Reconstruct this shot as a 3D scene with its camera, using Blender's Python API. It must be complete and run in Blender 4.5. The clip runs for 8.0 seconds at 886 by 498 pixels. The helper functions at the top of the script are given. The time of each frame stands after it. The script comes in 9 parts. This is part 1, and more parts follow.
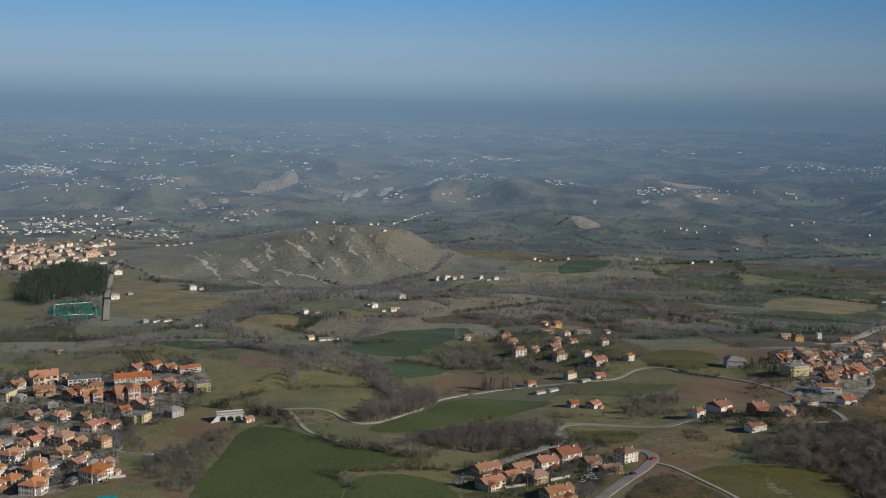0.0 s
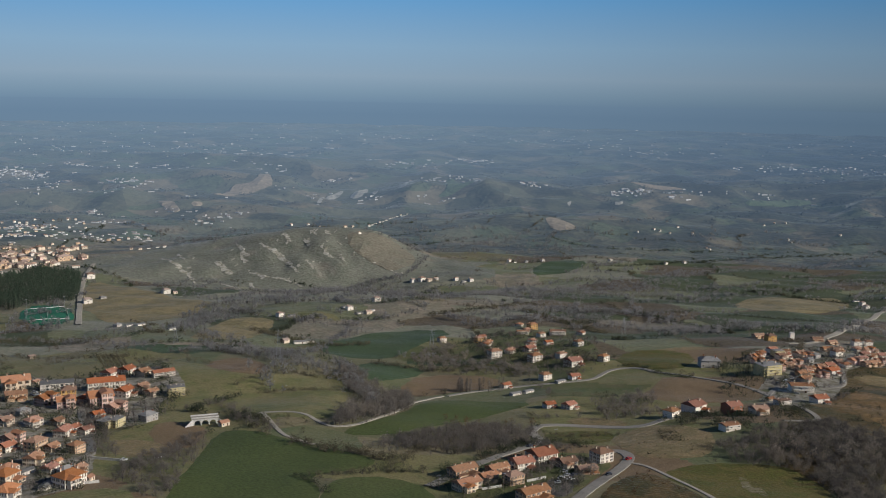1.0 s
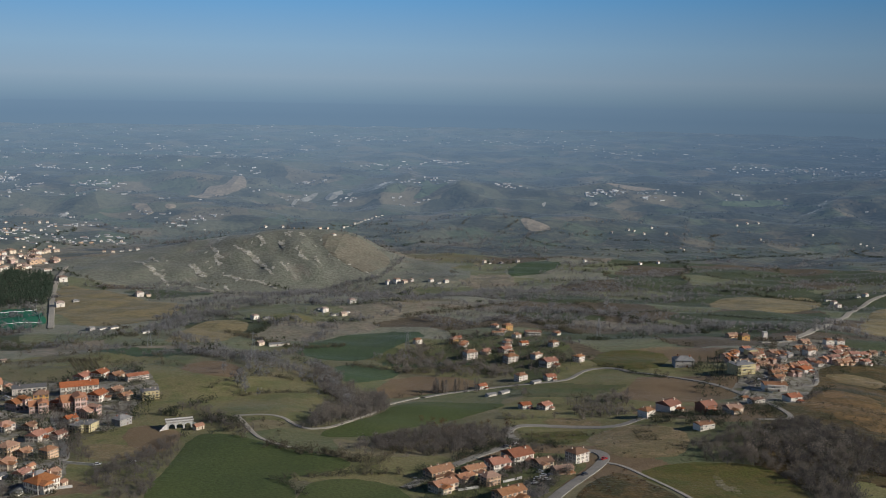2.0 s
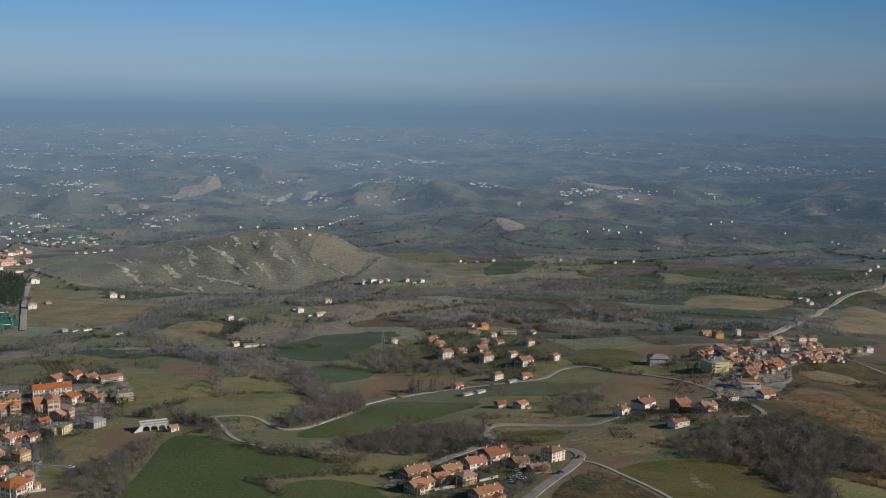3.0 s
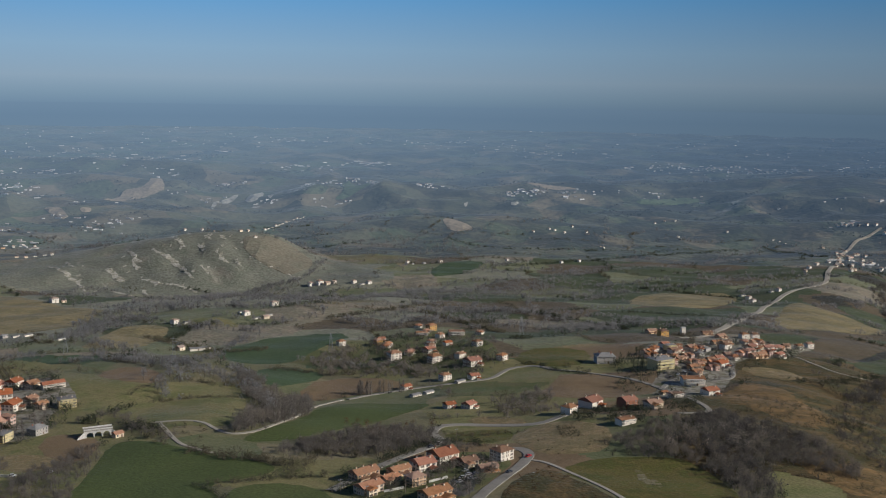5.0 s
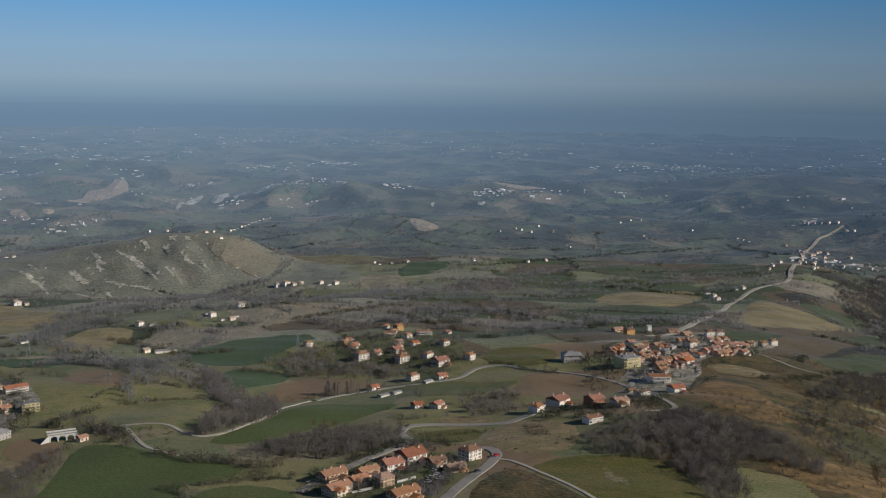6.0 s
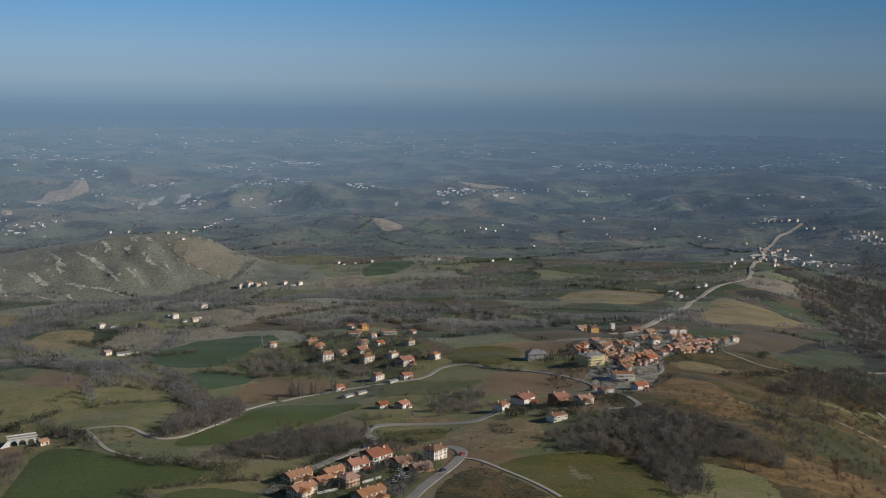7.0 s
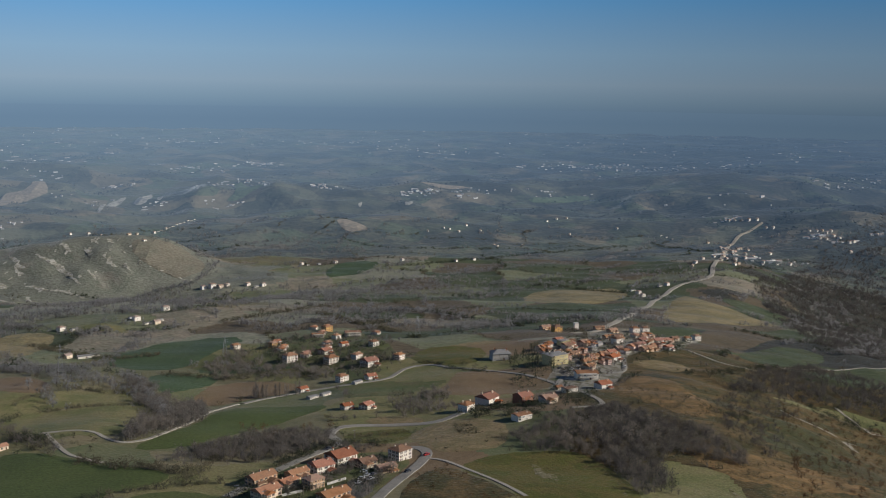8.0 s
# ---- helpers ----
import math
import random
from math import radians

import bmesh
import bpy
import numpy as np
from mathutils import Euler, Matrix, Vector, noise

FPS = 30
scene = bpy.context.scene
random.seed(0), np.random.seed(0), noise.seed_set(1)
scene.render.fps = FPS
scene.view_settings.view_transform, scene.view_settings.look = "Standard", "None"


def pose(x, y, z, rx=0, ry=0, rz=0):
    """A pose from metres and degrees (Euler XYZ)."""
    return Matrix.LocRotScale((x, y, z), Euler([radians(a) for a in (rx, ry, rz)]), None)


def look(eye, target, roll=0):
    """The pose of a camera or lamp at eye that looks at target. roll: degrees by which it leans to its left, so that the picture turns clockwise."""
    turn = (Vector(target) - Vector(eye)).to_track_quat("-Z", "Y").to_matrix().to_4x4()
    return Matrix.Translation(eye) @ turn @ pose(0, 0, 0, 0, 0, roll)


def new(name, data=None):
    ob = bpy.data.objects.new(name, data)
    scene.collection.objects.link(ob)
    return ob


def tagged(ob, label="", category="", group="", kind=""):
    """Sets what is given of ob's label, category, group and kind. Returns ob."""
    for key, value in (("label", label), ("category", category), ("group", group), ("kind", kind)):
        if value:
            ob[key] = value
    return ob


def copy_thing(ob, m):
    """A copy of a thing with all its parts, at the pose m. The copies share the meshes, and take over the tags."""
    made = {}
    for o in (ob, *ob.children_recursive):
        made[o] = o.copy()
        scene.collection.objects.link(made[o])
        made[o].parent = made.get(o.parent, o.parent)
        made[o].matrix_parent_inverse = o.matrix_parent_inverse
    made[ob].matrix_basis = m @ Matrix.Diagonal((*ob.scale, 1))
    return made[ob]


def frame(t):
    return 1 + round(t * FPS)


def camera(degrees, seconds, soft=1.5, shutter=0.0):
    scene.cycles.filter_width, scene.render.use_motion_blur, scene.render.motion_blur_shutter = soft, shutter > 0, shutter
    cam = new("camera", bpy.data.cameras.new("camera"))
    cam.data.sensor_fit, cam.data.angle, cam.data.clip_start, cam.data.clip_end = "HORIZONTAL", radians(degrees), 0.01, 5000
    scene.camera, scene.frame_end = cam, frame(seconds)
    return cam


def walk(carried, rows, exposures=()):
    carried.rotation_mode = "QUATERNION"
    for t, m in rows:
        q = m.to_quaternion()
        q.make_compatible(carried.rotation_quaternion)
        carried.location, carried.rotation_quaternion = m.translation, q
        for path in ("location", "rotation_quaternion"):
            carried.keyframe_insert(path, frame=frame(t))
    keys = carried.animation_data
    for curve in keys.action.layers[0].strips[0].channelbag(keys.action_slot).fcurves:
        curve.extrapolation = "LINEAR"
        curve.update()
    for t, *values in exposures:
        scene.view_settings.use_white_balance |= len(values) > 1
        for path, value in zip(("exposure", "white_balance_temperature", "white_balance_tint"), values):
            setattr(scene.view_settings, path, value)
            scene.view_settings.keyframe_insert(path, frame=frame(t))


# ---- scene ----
from mathutils.geometry import delaunay_2d_cdt

cam = camera(45.8, 8.0, soft=0.95)
ROWS = [
    (0, 5.703, -8.846, -1.123),
    (0.5, 4.972, -8.772, -1.109),
    (1, 4.32, -8.714, -1.045),
    (1.5, 3.621, -8.636, -1.03),
    (3, 1.57, -8.611, -0.949),
    (3.5, 0.83, -8.605, -0.979),
    (4, 0.146, -8.57, -0.97),
    (4.5, -0.532, -8.53, -0.941),
    (6, -3.174, -8.486, -0.855),
    (6.5, -4.104, -8.476, -0.842),
    (7, -5.161, -8.484, -0.819),
    (7.5, -6.159, -8.478, -0.793),
    (8, -7.141, -8.435, -0.854),
]
walk(cam, [(t, pose(0, 0, 300, 90 + pitch, roll, yaw)) for t, yaw, pitch, roll in ROWS])

# ---- world and sun ----
SUN_ELEVATION, SUN_AZIMUTH = 26.0, 106.0  # degrees; azimuth clockwise from straight ahead
world = bpy.data.worlds.new("sky")
scene.world = world
world.use_nodes = True
sky = world.node_tree.nodes.new("ShaderNodeTexSky")
sky.sky_type, sky.sun_disc = "NISHITA", False
sky.sun_elevation, sky.sun_rotation = radians(SUN_ELEVATION), radians(SUN_AZIMUTH)
sky.altitude, sky.air_density, sky.dust_density, sky.ozone_density = 4500, 1.0, 0.4, 3.0
background = world.node_tree.nodes["Background"]
world.node_tree.links.new(sky.outputs[0], background.inputs[0])
background.inputs[1].default_value = 0.06
sun = new("sun", bpy.data.lights.new("sun", "SUN"))
sun.data.energy, sun.data.angle, sun.data.color = 4.3, radians(0.55), (1.0, 0.90, 0.76)
sun_way = Vector((math.sin(radians(SUN_AZIMUTH)) * math.cos(radians(SUN_ELEVATION)), math.cos(radians(SUN_AZIMUTH)) * math.cos(radians(SUN_ELEVATION)), math.sin(radians(SUN_ELEVATION))))
sun.matrix_world = look(tuple(sun_way * 2000), (0, 0, 0))
scene.view_settings.exposure = 0.0
scene.view_settings.use_white_balance = True
scene.view_settings.white_balance_temperature, scene.view_settings.white_balance_tint = 6030, 11

# ---- materials ----
def surface(name, colours, size, rough=0.9, fine=None, bump=0.3, sheen=0.0, metal=0.0, vary=0.0, island=0.0, specular=0.3, thin=0.0, faded=0.0):
    """A procedural material: a soft patchwork of the colours at that size in metres, a finer grain over it, relief, and a tint that differs from object to object."""
    m = bpy.data.materials.new(name)
    m.use_nodes = True
    nodes, link = m.node_tree.nodes, m.node_tree.links.new
    bsdf = nodes["Principled BSDF"]
    bsdf.inputs["Roughness"].default_value, bsdf.inputs["Metallic"].default_value = rough, metal
    bsdf.inputs["Specular IOR Level"].default_value = specular
    bsdf.inputs["Sheen Weight"].default_value, bsdf.inputs["Sheen Roughness"].default_value = sheen, 0.13
    bsdf.inputs["Sheen Tint"].default_value = (0.86, 0.92, 1.0, 1)
    place = nodes.new("ShaderNodeNewGeometry")
    big, grain = nodes.new("ShaderNodeTexNoise"), nodes.new("ShaderNodeTexNoise")
    big.inputs["Scale"].default_value, big.inputs["Detail"].default_value, big.inputs["Roughness"].default_value = 1 / size, 5, 0.62
    grain.inputs["Scale"].default_value, grain.inputs["Detail"].default_value = 1 / (fine or size / 14), 4
    link(place.outputs["Position"], big.inputs["Vector"])
    link(place.outputs["Position"], grain.inputs["Vector"])
    ramp = nodes.new("ShaderNodeValToRGB")
    stops = ramp.color_ramp.elements
    while len(stops) < len(colours):
        stops.new(0.5)
    for i, c in enumerate(colours):
        stops[i].position = 0.30 + 0.40 * i / max(1, len(colours) - 1)
        stops[i].color = (*c, 1)
    link(big.outputs["Fac"], ramp.inputs["Fac"])
    span = nodes.new("ShaderNodeMapRange")
    span.inputs[1].default_value, span.inputs[2].default_value, span.inputs[3].default_value, span.inputs[4].default_value = 0.3, 0.7, 0.74, 1.24
    link(grain.outputs["Fac"], span.inputs[0])
    shade = nodes.new("ShaderNodeVectorMath")
    shade.operation = "SCALE"
    link(ramp.outputs["Color"], shade.inputs[0])
    link(span.outputs[0], shade.inputs["Scale"])
    last = shade.outputs[0]
    for amount, source in ((vary, "ShaderNodeObjectInfo"), (island, "ShaderNodeNewGeometry")):
        if amount:
            info, hue = nodes.new(source), nodes.new("ShaderNodeHueSaturation")
            own = nodes.new("ShaderNodeMapRange")
            own.inputs[3].default_value, own.inputs[4].default_value = 1 - amount, 1 + amount
            link(info.outputs["Random" if source.endswith("Info") else "Random Per Island"], own.inputs[0])
            link(own.outputs[0], hue.inputs["Value"])
            if faded and source.endswith("Info"):
                shuffle, age = nodes.new("ShaderNodeMath"), nodes.new("ShaderNodeMapRange")
                shuffle.operation, shuffle.inputs[1].default_value = "PINGPONG", 0.13
                age.inputs[2].default_value, age.inputs[3].default_value, age.inputs[4].default_value = 0.13, 1 - faded, 1.1
                link(info.outputs["Random"], shuffle.inputs[0])
                link(shuffle.outputs[0], age.inputs[0])
                link(age.outputs[0], hue.inputs["Saturation"])
            link(last, hue.inputs["Color"])
            last = hue.outputs[0]
    link(last, bsdf.inputs["Base Color"])
    if bump:
        relief = nodes.new("ShaderNodeBump")
        relief.inputs["Strength"].default_value, relief.inputs["Distance"].default_value = bump, (fine or size / 14) * 0.5
        link(grain.outputs["Fac"], relief.inputs["Height"])
        link(relief.outputs[0], bsdf.inputs["Normal"])
    if thin:
        # small leaves and twigs pass part of the light on
        passing, both = nodes.new("ShaderNodeBsdfTranslucent"), nodes.new("ShaderNodeMixShader")
        # a crown is shaded as one soft mass, not leaf by leaf
        soften = nodes.new("ShaderNodeVectorMath")
        soften.operation = "MULTIPLY_ADD"
        soften.inputs[1].default_value, soften.inputs[2].default_value = (0.45, 0.45, 0.45), (0.15, -0.25, 0.75)
        link(place.outputs["Normal"], soften.inputs[0])
        link(soften.outputs[0], bsdf.inputs["Normal"])
        link(last, passing.inputs["Color"])
        both.inputs[0].default_value = thin
        link(bsdf.outputs[0], both.inputs[1])
        link(passing.outputs[0], both.inputs[2])
        link(both.outputs[0], nodes["Material Output"].inputs["Surface"])
    return m


def ground_material(name="pasture", tone=((0.092, 0.092, 0.050), (0.152, 0.156, 0.076), (0.212, 0.188, 0.104), (0.142, 0.158, 0.072), (0.104, 0.104, 0.060)), crops=((0.124, 0.124, 0.060), (0.100, 0.120, 0.052), (0.222, 0.182, 0.104), (0.152, 0.138, 0.074), (0.110, 0.098, 0.058), (0.180, 0.170, 0.084)), cell=60, size=46, grain=2.2):
    """Winter pasture, scrub and fallow: a patchwork of field-sized cells under two scales of mottling."""
    m = surface(name, tone, size, 0.95, grain, 0.5, SHEEN)
    nodes, link = m.node_tree.nodes, m.node_tree.links.new
    bsdf = nodes["Principled BSDF"]
    place = nodes.new("ShaderNodeNewGeometry")
    bend, push, cells = nodes.new("ShaderNodeTexNoise"), nodes.new("ShaderNodeVectorMath"), nodes.new("ShaderNodeTexVoronoi")
    bend.inputs["Scale"].default_value = 1 / 160
    link(place.outputs["Position"], bend.inputs["Vector"])
    push.operation = "MULTIPLY_ADD"
    push.inputs[1].default_value = (150, 150, 0)
    link(bend.outputs["Color"], push.inputs[0])
    link(place.outputs["Position"], push.inputs[2])
    cells.voronoi_dimensions, cells.inputs["Scale"].default_value = "2D", 1 / cell
    link(push.outputs[0], cells.inputs["Vector"])
    split = nodes.new("ShaderNodeSeparateColor")
    link(cells.outputs["Color"], split.inputs[0])
    crop = nodes.new("ShaderNodeValToRGB")
    crop.color_ramp.interpolation = "CONSTANT"
    stops = crop.color_ramp.elements
    for i, c in enumerate(crops):
        e = stops[i] if i < 2 else stops.new(0.5)
        e.position, e.color = i / 6, (*c, 1)
    link(split.outputs[0], crop.inputs["Fac"])
    mix = nodes.new("ShaderNodeMix")
    mix.data_type = "RGBA"
    old = bsdf.inputs["Base Color"].links[0].from_socket
    mix.inputs["Factor"].default_value = 0.6
    link(old, mix.inputs["A"])
    link(crop.outputs["Color"], mix.inputs["B"])
    link(mix.outputs["Result"], bsdf.inputs["Base Color"])
    return m


# bluish sheen laid on the ground materials, imitating haze at grazing views
SHEEN = 0.24
PASTURE = ground_material()


def paint_haze(m, near=1950.0, thinnest=1.0):
    """The plain distance beyond the valley, with haze painted in: emission rises and base colour dims with distance,
    and the glow is dimmer round to the right.
    """
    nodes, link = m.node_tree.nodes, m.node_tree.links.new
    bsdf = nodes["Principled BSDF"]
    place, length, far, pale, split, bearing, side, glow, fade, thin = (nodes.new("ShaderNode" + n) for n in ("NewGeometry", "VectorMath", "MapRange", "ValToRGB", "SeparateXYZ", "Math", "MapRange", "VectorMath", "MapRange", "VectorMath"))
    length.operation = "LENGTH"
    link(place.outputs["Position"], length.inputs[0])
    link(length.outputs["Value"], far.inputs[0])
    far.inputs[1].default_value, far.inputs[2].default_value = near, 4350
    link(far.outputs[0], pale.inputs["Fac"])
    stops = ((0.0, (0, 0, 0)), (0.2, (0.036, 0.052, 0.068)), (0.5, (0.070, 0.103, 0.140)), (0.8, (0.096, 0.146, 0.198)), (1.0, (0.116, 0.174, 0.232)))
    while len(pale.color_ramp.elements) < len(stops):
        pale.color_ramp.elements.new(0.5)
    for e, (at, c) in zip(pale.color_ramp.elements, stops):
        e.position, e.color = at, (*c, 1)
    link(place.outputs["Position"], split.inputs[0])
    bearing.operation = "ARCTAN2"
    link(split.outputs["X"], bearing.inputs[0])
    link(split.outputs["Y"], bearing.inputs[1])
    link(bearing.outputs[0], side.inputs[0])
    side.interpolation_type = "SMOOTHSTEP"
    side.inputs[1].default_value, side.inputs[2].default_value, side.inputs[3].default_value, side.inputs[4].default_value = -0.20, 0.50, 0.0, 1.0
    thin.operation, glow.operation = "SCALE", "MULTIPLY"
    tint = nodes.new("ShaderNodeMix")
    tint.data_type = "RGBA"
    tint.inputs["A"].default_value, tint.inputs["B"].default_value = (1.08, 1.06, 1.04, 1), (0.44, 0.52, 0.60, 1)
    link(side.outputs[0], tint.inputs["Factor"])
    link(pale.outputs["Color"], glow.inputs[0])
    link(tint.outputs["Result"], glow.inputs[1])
    # the painted haze glows, though nothing out there is a lamp
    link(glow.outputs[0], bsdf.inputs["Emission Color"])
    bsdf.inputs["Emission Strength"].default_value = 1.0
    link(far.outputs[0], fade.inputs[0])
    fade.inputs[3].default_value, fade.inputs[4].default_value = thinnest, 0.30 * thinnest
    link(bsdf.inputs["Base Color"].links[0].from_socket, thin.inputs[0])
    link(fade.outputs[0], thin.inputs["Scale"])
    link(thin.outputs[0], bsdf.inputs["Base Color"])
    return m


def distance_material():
    """The far backdrop of hills and plain: a patchwork of small fields, with dark woods in the hollows and more of them
    round to the right, and haze painted over all of it.
    """
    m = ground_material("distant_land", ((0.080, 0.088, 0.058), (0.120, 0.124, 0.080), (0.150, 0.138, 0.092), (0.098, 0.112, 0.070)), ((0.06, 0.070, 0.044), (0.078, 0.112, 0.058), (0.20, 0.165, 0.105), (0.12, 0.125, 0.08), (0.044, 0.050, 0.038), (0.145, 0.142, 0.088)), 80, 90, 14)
    nodes, link = m.node_tree.nodes, m.node_tree.links.new
    bsdf = nodes["Principled BSDF"]
    place, stretch, woods, split, lean, total, step, mix = (nodes.new("ShaderNode" + n) for n in ("NewGeometry", "Mapping", "TexNoise", "SeparateXYZ", "MapRange", "Math", "MapRange", "Mix"))
    stretch.inputs["Scale"].default_value = (1 / 150, 1 / 120, 1 / 150)
    link(place.outputs["Position"], stretch.inputs["Vector"])
    link(stretch.outputs[0], woods.inputs["Vector"])
    woods.inputs["Scale"].default_value, woods.inputs["Detail"].default_value, woods.inputs["Roughness"].default_value = 1.0, 7, 0.68
    link(place.outputs["Position"], split.inputs[0])
    link(split.outputs["X"], lean.inputs[0])
    lean.inputs[1].default_value, lean.inputs[2].default_value, lean.inputs[3].default_value, lean.inputs[4].default_value = -500, 1500, 0.0, 0.14
    link(woods.outputs["Fac"], total.inputs[0])
    link(lean.outputs[0], total.inputs[1])
    link(total.outputs[0], step.inputs[0])
    step.inputs[1].default_value, step.inputs[2].default_value, step.inputs[4].default_value = 0.52, 0.62, 0.85
    mix.data_type = "RGBA"
    link(step.outputs[0], mix.inputs["Factor"])
    link(bsdf.inputs["Base Color"].links[0].from_socket, mix.inputs["A"])
    mix.inputs["B"].default_value = (0.040, 0.046, 0.040, 1)
    link(mix.outputs["Result"], bsdf.inputs["Base Color"])
    return paint_haze(m)


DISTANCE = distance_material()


def badland_material():
    """Thin olive grass over clay, which shows pale in small broken patches down the slope."""
    m = surface("clay_slope", ((0.142, 0.158, 0.118), (0.188, 0.190, 0.148), (0.163, 0.173, 0.130), (0.212, 0.197, 0.152)), 75, 0.95, 5, 0.6, SHEEN)
    nodes, link = m.node_tree.nodes, m.node_tree.links.new
    place, squeeze, streak, step, mix, patch, gate, both = (nodes.new("ShaderNode" + n) for n in ("NewGeometry", "Mapping", "TexNoise", "MapRange", "Mix", "TexNoise", "MapRange", "Math"))
    squeeze.vector_type = "TEXTURE"
    squeeze.inputs["Scale"].default_value = (13, 70, 40)
    squeeze.inputs["Rotation"].default_value = (0, 0, 0.45)
    link(place.outputs["Position"], squeeze.inputs["Vector"])
    link(squeeze.outputs[0], streak.inputs["Vector"])
    streak.inputs["Scale"].default_value, streak.inputs["Detail"].default_value, streak.inputs["Roughness"].default_value = 1.0, 6, 0.68
    step.inputs[1].default_value, step.inputs[2].default_value = 0.54, 0.70
    link(streak.outputs["Fac"], step.inputs[0])
    link(place.outputs["Position"], patch.inputs["Vector"])
    patch.inputs["Scale"].default_value = 1 / 75
    gate.inputs[1].default_value, gate.inputs[2].default_value, gate.inputs[4].default_value = 0.50, 0.62, 0.75
    link(patch.outputs["Fac"], gate.inputs[0])
    both.operation = "MULTIPLY"
    link(step.outputs[0], both.inputs[0])
    link(gate.outputs[0], both.inputs[1])
    mix.data_type = "RGBA"
    bsdf = nodes["Principled BSDF"]
    link(both.outputs[0], mix.inputs["Factor"])
    link(bsdf.inputs["Base Color"].links[0].from_socket, mix.inputs["A"])
    mix.inputs["B"].default_value = (0.36, 0.34, 0.28, 1)
    link(mix.outputs["Result"], bsdf.inputs["Base Color"])
    return m


